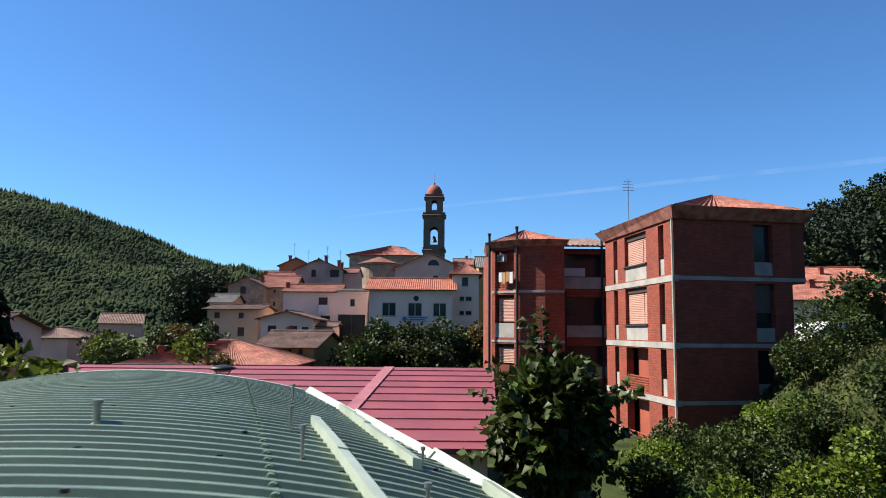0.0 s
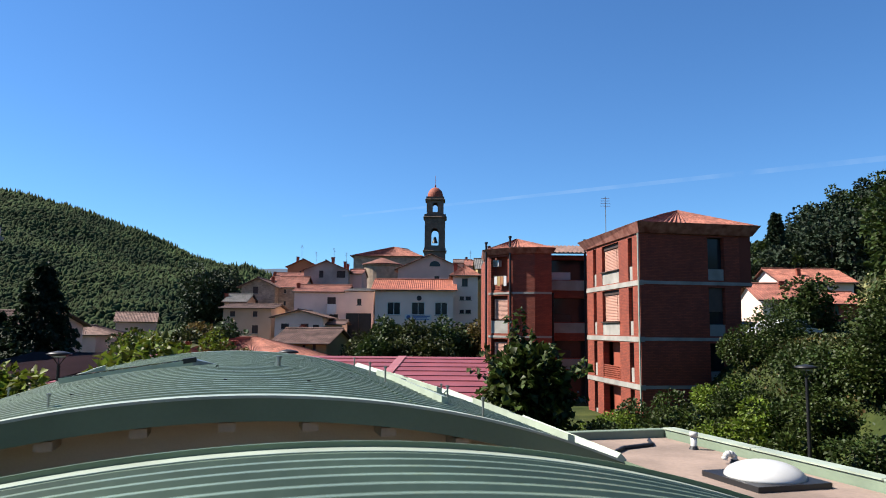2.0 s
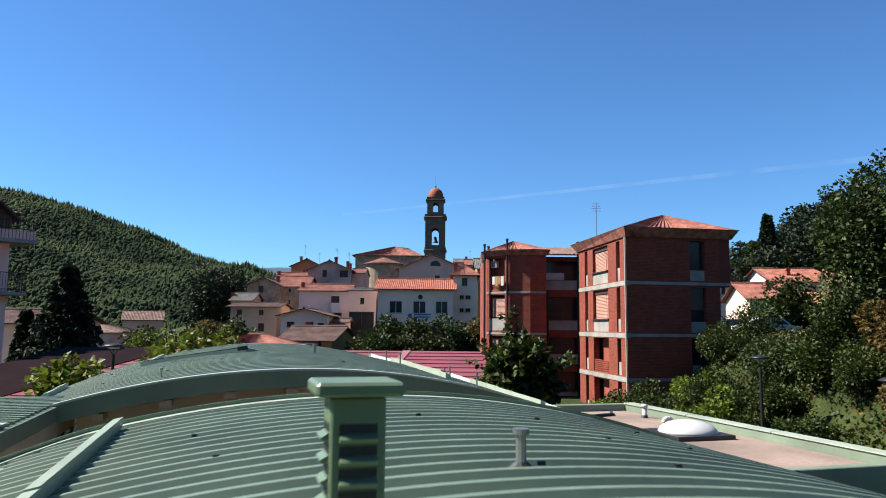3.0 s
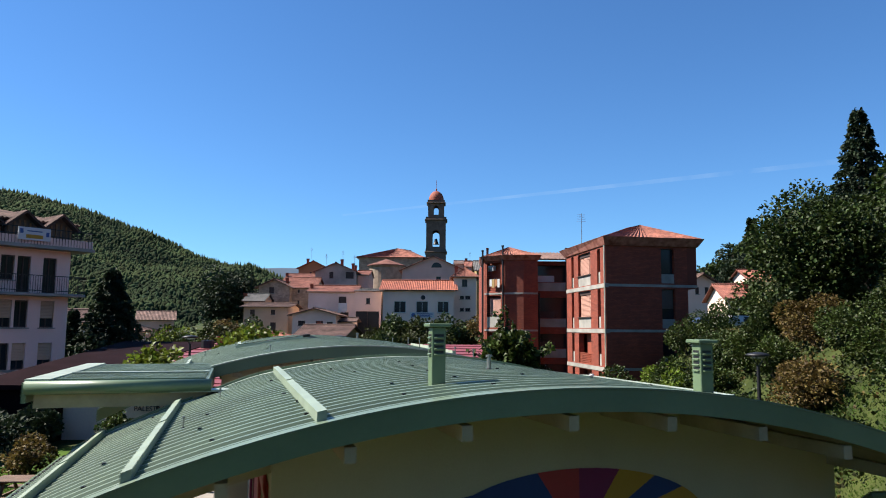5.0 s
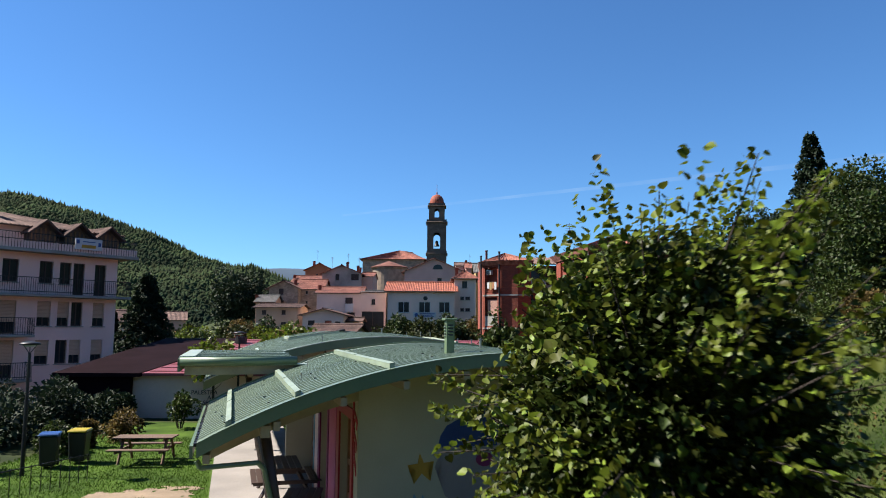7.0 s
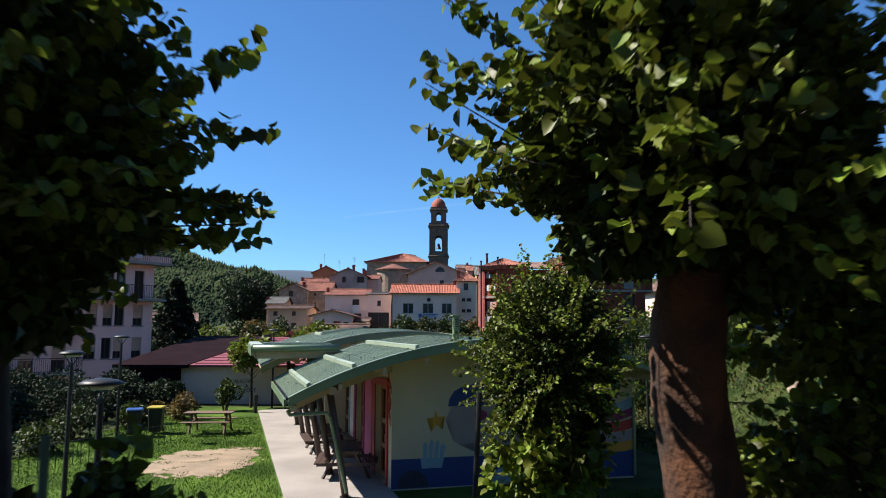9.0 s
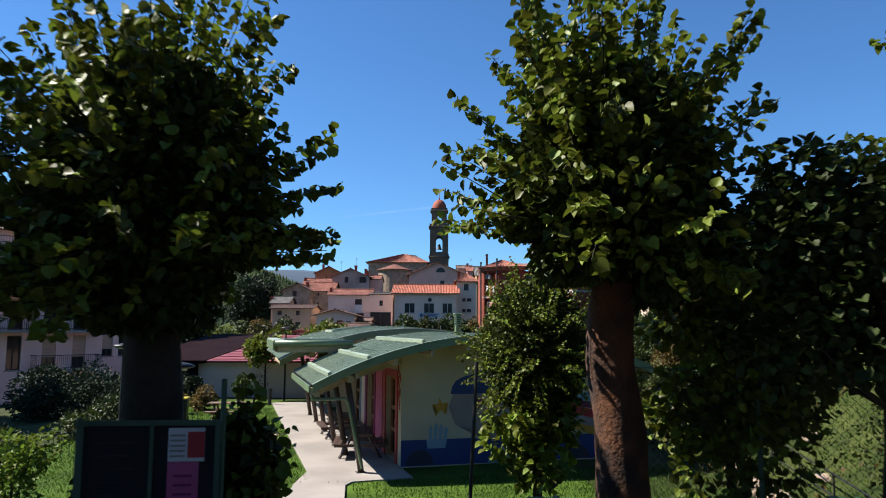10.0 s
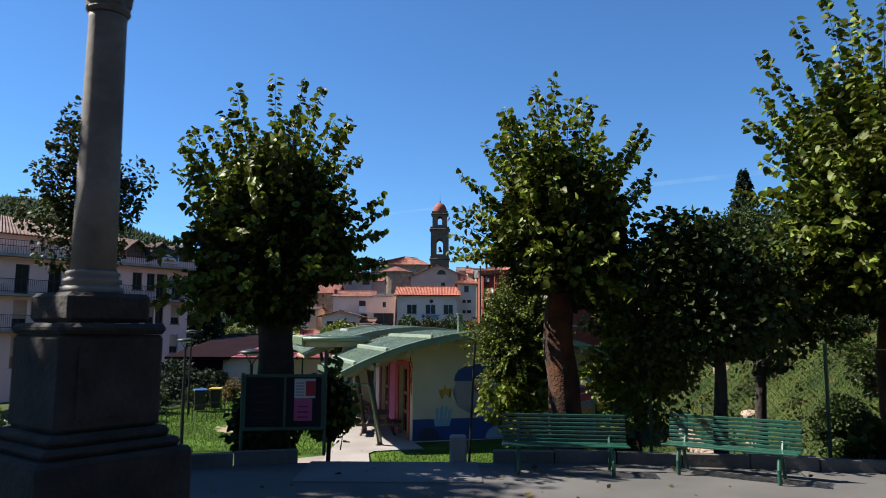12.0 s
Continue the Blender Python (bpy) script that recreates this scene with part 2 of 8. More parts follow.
def trunk_mesh(bm, base, top, r0, r1, rng, limbs=5, reach=1.2, rise=1.0, n=10):
    """A tapered, slightly bent trunk with limbs."""
    base, top = Vector(base), Vector(top)
    k, n = 14, max(n, 10)
    off = Vector(rng.uniform(0, 50, 3))
    prev = None
    for i in range(k + 1):
        s = i / k
        flare = 1 + 0.35 * math.exp(-s * 14)
        c = base.lerp(top, s) + Vector((noise.noise(off + Vector((0, 0, s * 3))), noise.noise(off + Vector((9, 0, s * 3))), 0)) * r0 * 0.5
        ring = []
        for a in range(n):
            ang = 2 * math.pi * a / n
            rr = (r0 + (r1 - r0) * s) * flare * (1 + 0.16 * noise.noise(off + Vector((math.cos(ang) * 2.4, math.sin(ang) * 2.4, s * 5))))
            ring.append(bm.verts.new(c + Vector((math.cos(ang) * rr, math.sin(ang) * rr, 0))))
        if prev:
            for a in range(n):
                bm.faces.new((prev[a], prev[(a + 1) % n], ring[(a + 1) % n], ring[a]))
        prev = ring
    bm.faces.new(prev)
    for i in range(limbs):
        a = base.lerp(top, rng.uniform(0.6, 1.0))
        ang = 2 * math.pi * (i + rng.uniform(0, 0.6)) / max(1, limbs)
        mid = a + Vector((math.cos(ang) * reach * 0.5, math.sin(ang) * reach * 0.5, rise * 0.4))
        end = a + Vector((math.cos(ang) * reach, math.sin(ang) * reach, rise))
        tube(bm, a, mid, r1 * 0.42, r1 * 0.26, 7)
        tube(bm, mid, end, r1 * 0.26, r1 * 0.08, 6)


# ---------- materials ----------
M_GREEN = material("green_sheet", (0.2, 0.275, 0.18), 0.42, 0.22, 0.9, 14, 0.05, coat=0.1)
M_GREEN_TRIM = material("green_trim", (0.18, 0.265, 0.15), 0.4, 0.15, 1.2, 20, 0.04, coat=0.1)
M_PALE_TRIM = material("pale_flashing", (0.52, 0.6, 0.48), 0.38, 0.2, 2.0, 25, 0.04)
M_STRIP = material("faded_green_strip", (0.34, 0.42, 0.31), 0.42, 0.2, 2.0, 25, 0.04)
M_ZINC = material("zinc", (0.42, 0.43, 0.42), 0.35, 0.2, 3, 30, 0.05, metal=0.7)
M_CREAM = material("cream_render", (0.62, 0.56, 0.38), 0.85, 0.1, 0.8, 40, 0.12)
M_SOFFIT = material("timber_soffit", (0.5, 0.4, 0.24), 0.6, 0.22, 2.5, 18, 0.1)
M_BROWN = material("brown_post_paint", (0.085, 0.05, 0.04), 0.5, 0.2, 3, 30, 0.05)
M_CONCRETE = material("concrete_paving", (0.4, 0.36, 0.33), 0.9, 0.2, 0.7, 18, 0.2)
M_BAND = material("concrete_band", (0.42, 0.40, 0.36), 0.85, 0.25, 1.2, 22, 0.2)
M_BRICK = material("red_brick", (0.36, 0.066, 0.03), 0.85, 0.18, 0.8, 9, 0.5, pattern="brick")
M_RENDER_RED = material("red_render", (0.40, 0.085, 0.04), 0.8, 0.18, 0.8, 12, 0.15)
M_TILE = material("clay_tile", (0.36, 0.095, 0.06), 0.9, 0.4, 1.0, 6, 0.7, pattern="tile", tint=(0.42, 0.15, 0.1))
M_TILE_OLD = material("weathered_tile", (0.19, 0.09, 0.07), 0.9, 0.45, 0.9, 5, 0.7, pattern="tile", tint=(0.26, 0.15, 0.12))
M_TILE_NEW = material("orange_tile", (0.5, 0.1, 0.05), 0.8, 0.35, 1.2, 6, 0.6, pattern="tile", tint=(0.55, 0.16, 0.08))
M_SLAB_ROOF = material("grey_stone_slabs", (0.2, 0.19, 0.18), 0.9, 0.3, 1.1, 6, 0.6, pattern="tile")
M_RUST = material("peeling_rusty_eave", (0.34, 0.075, 0.04), 0.8, 0.35, 2.6, 9, 0.4, tint=(0.46, 0.2, 0.15))
M_RED_SHEET = material("red_sheet", (0.33, 0.085, 0.095), 0.5, 0.15, 0.8, 16, 0.05)
M_RED_RIB = material("faded_pink_rib", (0.46, 0.16, 0.17), 0.55, 0.2, 1.5, 20, 0.05)
M_WHITE = material("white_render", (1.08, 0.79, 0.65), 0.88, 0.14, 0.35, 14, 0.15)
M_PINK = material("pale_pink_render", (0.98, 0.58, 0.48), 0.88, 0.14, 0.35, 14, 0.15)
M_BEIGE = material("beige_render", (0.75, 0.5, 0.34), 0.88, 0.16, 0.35, 14, 0.15)
M_GREY = material("stained_grey_render", (0.52, 0.4, 0.34), 0.9, 0.4, 0.45, 10, 0.2)
M_ORANGE = material("orange_render", (0.5, 0.23, 0.1), 0.88, 0.18, 0.35, 14, 0.15)
M_YELLOW = material("ochre_render", (0.5, 0.34, 0.13), 0.88, 0.18, 0.35, 14, 0.15)
M_STONE = material("rubble_stone", (0.5, 0.37, 0.27), 0.95, 0.35, 0.9, 8, 0.6, pattern="stone")
M_TOWER = material("dark_ashlar", (0.23, 0.155, 0.115), 0.95, 0.35, 0.5, 6, 0.5, pattern="stone")
M_HOTEL = material("hotel_render", (1.18, 0.82, 0.72), 0.88, 0.08, 0.4, 16, 0.1)
M_GLASS = material("dark_window_glass", (0.03, 0.035, 0.04), 0.12, 0.3, 0.6, 8, 0.0)
M_SHUTTER = material("brown_shutter", (0.06, 0.03, 0.022), 0.7, 0.25, 2, 12, 0.2)
M_SHUTTER_GREEN = material("green_shutter", (0.06, 0.12, 0.07), 0.7, 0.25, 2, 12, 0.2)
M_ROLLER = material("pink_roller_blind", (0.58, 0.30, 0.22), 0.75, 0.12, 1.5, 12, 0.2)
M_IRON = material("dark_iron", (0.025, 0.025, 0.027), 0.5, 0.2, 4, 30, 0.05, metal=0.4)
M_WOOD = material("weathered_wood", (0.2, 0.115, 0.075), 0.8, 0.3, 4, 25, 0.25)
M_WOOD_WARM = material("warm_wood", (0.36, 0.16, 0.06), 0.7, 0.3, 3, 20, 0.2)
M_BARK = material("bark", (0.045, 0.032, 0.024), 0.95, 0.45, 5, 22, 0.9)
M_BARK_RED = material("reddish_bark", (0.03, 0.014, 0.009), 0.95, 0.5, 3, 26, 1.0, tint=(0.13, 0.044, 0.012))
# also the lindens' inner leaves, where it stands for shade
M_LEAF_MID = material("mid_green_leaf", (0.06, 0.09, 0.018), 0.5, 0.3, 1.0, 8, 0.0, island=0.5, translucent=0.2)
M_LEAF = material("linden_leaf", (0.165, 0.215, 0.024), 0.5, 0.3, 1.0, 8, 0.0, island=0.65, translucent=0.25)
M_LEAF_DARK = material("dark_leaf", (0.05, 0.08, 0.018), 0.55, 0.3, 1.0, 8, 0.0, island=0.45, translucent=0.2)
M_LEAF_OLIVE = material("olive_leaf", (0.06, 0.075, 0.02), 0.6, 0.35, 0.8, 6, 0.0, island=0.5, translucent=0.2)
M_LEAF_LIGHT = material("light_leaf", (0.17, 0.25, 0.03), 0.5, 0.3, 1.0, 8, 0.0, island=0.4, translucent=0.35)
M_LEAF_AUTUMN = material("dry_leaf", (0.17, 0.12, 0.035), 0.6, 0.35, 1.0, 8, 0.0, island=0.45, translucent=0.25)
M_LEAF_PALE = material("pale_blossom_vine", (0.36, 0.36, 0.16), 0.6, 0.3, 1.0, 8, 0.0, island=0.4, translucent=0.2)
M_NEEDLE = material("conifer_needle", (0.03, 0.052, 0.024), 0.7, 0.35, 0.9, 8, 0.0, island=0.4, translucent=0.1)
# a little distance haze is put into this green as blue
M_FOREST = material("hazy_forest_canopy", (0.016, 0.036, 0.022), 0.95, 0.35, 0.016, 0.2, 0.0, island=0.5, tint=(0.06, 0.082, 0.032))
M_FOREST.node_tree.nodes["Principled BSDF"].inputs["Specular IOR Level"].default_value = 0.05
M_GRASS = material("lawn", (0.028, 0.058, 0.01), 0.95, 0.45, 0.7, 9, 0.7, tint=(0.06, 0.074, 0.018))
M_GRASS.node_tree.nodes["Principled BSDF"].inputs["Specular IOR Level"].default_value = 0.15
M_BLADE = material("grass_blade", (0.075, 0.16, 0.012), 0.6, 0.3, 0.8, 6, 0.0, island=0.4, translucent=0.3)
M_EARTH = material("bare_earth", (0.36, 0.265, 0.175), 0.95, 0.3, 1.2, 14, 0.5)
M_ASPHALT = material("asphalt", (0.13, 0.125, 0.12), 0.9, 0.25, 0.9, 60, 0.4)
M_GRAVEL = material("gravel_roof", (0.34, 0.25, 0.2), 0.95, 0.4, 0.8, 14, 0.4)
M_MARBLE = material("weathered_marble", (0.3, 0.27, 0.25), 0.7, 0.4, 2.5, 16, 0.2)
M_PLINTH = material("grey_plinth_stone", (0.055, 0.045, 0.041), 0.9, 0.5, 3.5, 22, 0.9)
M_GREEN_PAINT = material("green_bench_paint", (0.016, 0.105, 0.068), 0.4, 0.25, 4, 30, 0.08, coat=0.2)
M_PLASTIC_W = material("white_plastic", (0.75, 0.75, 0.73), 0.35, 0.08, 2, 20, 0.0)
M_BLACK = material("black_plastic", (0.02, 0.02, 0.022), 0.45, 0.2, 3, 20, 0.03)
M_BLUE = material("mural_blue", (0.02, 0.06, 0.22), 0.8, 0.12, 1.5, 30, 0.1)
M_LBLUE = material("mural_pale_blue", (0.25, 0.42, 0.5), 0.8, 0.12, 1.5, 30, 0.1)
M_STAR = material("mural_gold", (0.62, 0.33, 0.03), 0.8, 0.12, 1.5, 30, 0.1)
M_FACE = material("mural_grey", (0.36, 0.31, 0.29), 0.8, 0.12, 1.5, 30, 0.1)
M_MAGENTA = material("mural_magenta", (0.27, 0.02, 0.11), 0.8, 0.12, 1.5, 30, 0.1)
M_RED = material("red_paint", (0.5, 0.02, 0.03), 0.55, 0.12, 1.5, 30, 0.05)
M_PINK_PAPER = material("pink_poster", (0.62, 0.1, 0.25), 0.7, 0.08, 3, 30, 0.0)
M_PAPER = material("white_paper", (0.75, 0.75, 0.75), 0.7, 0.06, 3, 30, 0.0)
M_DARKTEXT = material("dark_lettering", (0.03, 0.035, 0.06), 0.7, 0.1, 3, 30, 0.0)
M_BLUETEXT = material("blue_lettering", (0.05, 0.12, 0.35), 0.7, 0.1, 3, 30, 0.0)

M_GLASS.node_tree.nodes["Principled BSDF"].inputs["Specular IOR Level"].default_value = 0.22
M_RED_SHEET.node_tree.nodes["Principled BSDF"].inputs["Specular IOR Level"].default_value = 0.3

# ---------- ground ----------
def ease(s):
    s = min(1.0, max(0.0, s))
    return s * s * (3 - 2 * s)


def ground_z(x, y):
    z = -1.68
    z += 0.05 * noise.noise(Vector((x * 0.2, y * 0.2, 3.0))) * ease((y + 20) / 4)
    bank = ease((x - 6.2 - 0.12 * max(0.0, y)) / 6.5) * 4.3 * ease((y + 24) / 12)
    z += bank
    z += ease((-19.3 - y) / 2.6) * (1.9 - bank)
    z -= ease((-x - 14) / 30) * 2.0 * ease((y + 10) / 15)
    town = ease((y - 60) / 95) * 13 * ease((x + 75) / 45) * ease((75 - x) / 40)
    z += town
    z -= 9 * ease((-x - 45) / 60) * ease((y + 60) / 60)
    z += ease((x - 30) / 90) * 22
    if -21.8 < y < -17.5:
        z += 0.08 * noise.noise(Vector((x, y, 0)))
    return z


def spaced(lo, hi, core_lo, core_hi, fine, growth=1.35):
    out = list(np.arange(core_lo, core_hi + 1e-6, fine))
    s, v = fine, core_hi
    while v < hi:
        s *= growth
        v += s
        out.append(v)
    s, v = fine, core_lo
    while v > lo:
        s *= growth
        v -= s
        out.insert(0, v)
    return out


def grid_mesh(name, xs, ys, fz, mat):
    v = [(x, y, fz(x, y)) for y in ys for x in xs]
    nx = len(xs)
    f = [(j * nx + i, j * nx + i + 1, (j + 1) * nx + i + 1, (j + 1) * nx + i) for j in range(len(ys) - 1) for i in range(nx - 1)]
    me = bpy.data.meshes.new(name)
    me.from_pydata(v, [], f)
    me.polygons.foreach_set("use_smooth", [True] * len(f))
    me.materials.append(mat)
    return me


gx = spaced(-2500, 2500, -24, 30, 0.75)
gy = spaced(-1200, 3500, -26, 40, 0.75)
tagged(new("ground", grid_mesh("ground", gx, gy, ground_z, M_GRASS)), "uneven green lawn and banks falling to the valley", "ground", kind="structure")

# the square, a step above the garden
bm = bmesh.new()
prism(bm, [(-60, -90), (60, -90), (60, -30), (9.0, -24.6), (4.4, -22.95), (1.2, -22.35), (-0.4, -22.3), (-2.9, -22.4), (-5.2, -23.1), (-60, -30)], 0.1, 0.4)
solo("pavement", bm, M_ASPHALT, "worn grey asphalt of the shady square", "pavement", kind="structure")

# ---------- school with two barrel roofs ----------
SCHOOL = pose(-2.07, -6.95, 0, 0, 0, 16)


def arch_z(u, crest_u, crest_z, r=11.6):
    return crest_z - (r - math.sqrt(r * r - (u - crest_u) ** 2))


def barrel(u0, u1, v0, v1f, cu, cz, pitch=0.25, amp=0.05, segs=64, dip=lambda v: 0.0):
    """Trapezoid-rib sheet bent over an arch; v1f gives the far edge for each u."""
    bm = bmesh.new()
    rows = []
    vmax = max(v1f(u0 + (u1 - u0) * i / segs) for i in range(segs + 1))
    n = int((vmax - v0) / pitch)
    prof = []
    for k in range(n):
        b = v0 + k * pitch
        prof += [(b, 0), (b + pitch * 0.52, 0), (b + pitch * 0.64, amp), (b + pitch * 0.86, amp)]
    prof.append((v0 + n * pitch, 0))
    us = [u0 + (u1 - u0) * i / segs for i in range(segs + 1)]
    lim = [v1f(u) for u in us]
    for v, dz in prof:
        rows.append([bm.verts.new((u, min(v, l), arch_z(u, cu, cz) + dz + dip(v))) for u, l in zip(us, lim)])
    for a, b in zip(rows, rows[1:]):
        for i in range(segs):
            if a[i].co.y < lim[i] - 1e-5 or a[i + 1].co.y < lim[i + 1] - 1e-5:
                bm.faces.new((a[i], a[i + 1], b[i + 1], b[i]))
    return bm


def arc_band(u0, u1, v, cu, cz, lo, hi, thick, segs=48):
    """A curved board following the arch, from lo to hi relative to the sheet, standing in the plane v."""
    bm = bmesh.new()
    prev = None
    for i in range(segs + 1):
        u = u0 + (u1 - u0) * i / segs
        z = arch_z(u, cu, cz)
        vv = v(u) if callable(v) else v
        cur = [bm.verts.new(p) for p in ((u, vv, z + lo), (u, vv + thick, z + lo), (u, vv + thick, z + hi), (u, vv, z + hi))]
        if prev:
            for k in range(4):
                bm.faces.new((prev[k], cur[k], cur[(k + 1) % 4], prev[(k + 1) % 4]))
        else:
            bm.faces.new(cur)
        prev = cur
    bm.faces.new(prev)
    return bm


F_CU, F_CZ, R_CU, R_CZ = 2.72, 2.06, 2.3, 2.3
FU0, FU1, FV0, FV1 = -2.64, 7.25, -1.34, 4.4
RU0, RU1, RV0 = -2.9, 6.65, 8.3
R_FZ = R_CZ - 0.1


def rear_dip(v):
    """The rear sheet dips a little towards its near edge."""
    return -0.1 * min(1.0, max(0.0, (12.5 - v) / 4.2))


def rear_edge(u):
    return 19.3 if u < 5.2 else 19.3 - (u - 5.2) * 8.0


def front_back_edge(u):
    return FV1 + 0.15 + 1.15 * ease((u + 1.1) / 1.2)


school = thing("school", SCHOOL, "single-storey school with two arched green metal roofs and cream walls", "school")
part("front_roof", barrel(FU0, FU1, FV0, front_back_edge, F_CU, F_CZ), M_GREEN, school, "arched green ribbed metal roof sheet", recalc=False)
part("rear_roof", barrel(RU0, RU1, RV0, rear_edge, R_CU, R_CZ, dip=rear_dip), M_GREEN, school, "arched green ribbed metal roof sheet", recalc=False)
part("front_fascia", arc_band(FU0, FU1, FV0 - 0.03, F_CU, F_CZ, -0.17, 0.035, 0.03), M_GREEN_TRIM, school, "curved green metal fascia")
part("front_flashing", arc_band(FU0, FU1, FV0 - 0.04, F_CU, F_CZ, 0.037, 0.052, 0.16), M_GREEN, school)
part("back_flashing", arc_band(FU0, FU1, lambda u: front_back_edge(u) - 0.1, F_CU, F_CZ, 0.037, 0.06, 0.16), M_PALE_TRIM, school)
part("back_upstand", arc_band(FU0, FU1, lambda u: front_back_edge(u) + 0.065, F_CU, F_CZ, -0.1, 0.1, 0.02), M_GREEN_TRIM, school)
part("rear_fascia", arc_band(RU0, RU1, RV0 - 0.03, R_CU, R_FZ, -0.2, 0.035, 0.03), M_GREEN_TRIM, school, "curved green metal fascia")
part("rear_flashing", arc_band(RU0, RU1, RV0 - 0.045, R_CU, R_FZ, 0.03, 0.058, 0.2), M_PALE_TRIM, school)
part("far_flashing", arc_band(RU0, 5.2, lambda u: rear_edge(u) - 0.05, R_CU, R_CZ, 0.02, 0.06, 0.18), M_PALE_TRIM, school)
part("soffit", arc_band(FU0 + 0.05, FU1 - 0.05, FV0 + 0.02, F_CU, F_CZ, -0.16, -0.06, FV1 - FV0 - 0.05), M_SOFFIT, school, "curved timber boarding under the eaves")
part("rear_soffit", arc_band(RU0 + 0.05, 6.8, RV0 + 0.02, R_CU, R_FZ, -0.15, -0.06, 4.4), M_SOFFIT, school)


def arched_wall(u0, u1, v, cu, cz, thick=0.3, drop=0.2, z0=-1.75, segs=36, blind=False):
    bm = bmesh.new()
    prev = None
    for i in range(segs + 1):
        u = u0 + (u1 - u0) * i / segs
        z = arch_z(u, cu, cz) - drop
        cur = [bm.verts.new(p) for p in ((u, v, z0), (u, v + thick, z0), (u, v + thick, z), (u, v, z))]
        if prev:
            for k in range(4):
                bm.faces.new((prev[k], cur[k], cur[(k + 1) % 4], prev[(k + 1) % 4]))
        else:
            bm.faces.new(cur)
        prev = cur
    bm.faces.new(prev)
    return bm


part("link_roof", boxed(-0.4, 6.3, 4.6, 8.75, 0.75, 0.95), M_GRAVEL, school, "flat gravel roof between the arches")
part("gable_wall", arched_wall(0, 6.75, 0, F_CU, F_CZ), M_CREAM, school, "cream rendered gable wall")
part("rear_gable_wall", arched_wall(-0.6, 6.75, RV0 + 0.45, R_CU, R_FZ, drop=0.19), M_CREAM, school)
part("back_wall", arched_wall(0, 5.2, 16.5, R_CU, R_CZ, drop=0.19), M_CREAM, school)
part("side_wall", boxed(6.4, 6.6, 0.3, 7.4, -1.75, 1.05), M_CREAM, school)



# ---------- houses ----------
def panel_frames(w, d):
    return (Matrix.Identity(4), Matrix.Translation((w, 0, 0)) @ pose(0, 0, 0, 0, 0, 90),
            Matrix.Translation((w, d, 0)) @ pose(0, 0, 0, 0, 0, 180), Matrix.Translation((0, d, 0)) @ pose(0, 0, 0, 0, 0, -90))


def add_window(parent, m, o, t, style="plain", name="window"):
    """A window in the opening o of the panel m: pane, frame with mullion, sill, and shutters where the style has them."""
    x0, x1, z0, z1 = o[:4]
    bm = bmesh.new()
    box(bm, x0, x1, t - 0.02, t + 0.02, z0, z1, m)
    win = part(name, bm, M_GLASS, parent)
    fw = min(0.07, (x1 - x0) * 0.12)
    bm = bmesh.new()
    for a in ((x0, x0 + fw, z0, z1), (x1 - fw, x1, z0, z1), (x0 + fw, x1 - fw, z0, z0 + fw), (x0 + fw, x1 - fw, z1 - fw, z1),
              ((x0 + x1) / 2 - fw / 2, (x0 + x1) / 2 + fw / 2, z0 + fw, z1 - fw)):
        box(bm, a[0], a[1], t - 0.06, t - 0.024, a[2], a[3], m)
    part("frame", bm, M_PLASTIC_W if style == "frame" else M_SHUTTER, win)
    bm = bmesh.new()
    box(bm, x0 - 0.08, x1 + 0.08, -0.1, t * 0.5, z0 - 0.07, z0 - 0.004, m)
    part("sill", bm, M_BAND, win)
    if style in ("shutter", "green"):
        mat = M_SHUTTER if style == "shutter" else M_SHUTTER_GREEN
        mid = (x0 + x1) / 2
        for a, b in ((x0 + 0.03, mid - 0.02), (mid + 0.02, x1 - 0.03)):
            bm = bmesh.new()
            box(bm, a, b, t - 0.14, t - 0.1, z0 + 0.02, z1 - 0.02, m)
            k = max(3, int((z1 - z0) / 0.16))
            for i in range(k):
                zz = z0 + 0.06 + (z1 - z0 - 0.12) * (i + 0.5) / k
                box(bm, a + 0.03, b - 0.03, t - 0.155, t - 0.142, zz - 0.03, zz + 0.02, m)
            part("shutter", bm, mat, win)
    return win


def chimney_part(parent, x, y, z0, z1, mat=None):
    bm = bmesh.new()
    box(bm, x - 0.22, x + 0.22, y - 0.22, y + 0.22, z0, z1 - 0.25)
    box(bm, x - 0.3, x + 0.3, y - 0.3, y + 0.3, z1 - 0.25, z1 - 0.17)
    box(bm, x - 0.17, x + 0.17, y - 0.17, y + 0.17, z1 - 0.17, z1 - 0.06)
    box(bm, x - 0.3, x + 0.3, y - 0.3, y + 0.3, z1 - 0.06, z1)
    part("chimney", bm, mat or M_RENDER_RED, parent)


def gutter(parent, a, b, r=0.07):
    part("gutter", tubed(a, b, r, r, 8), M_SHUTTER, parent)


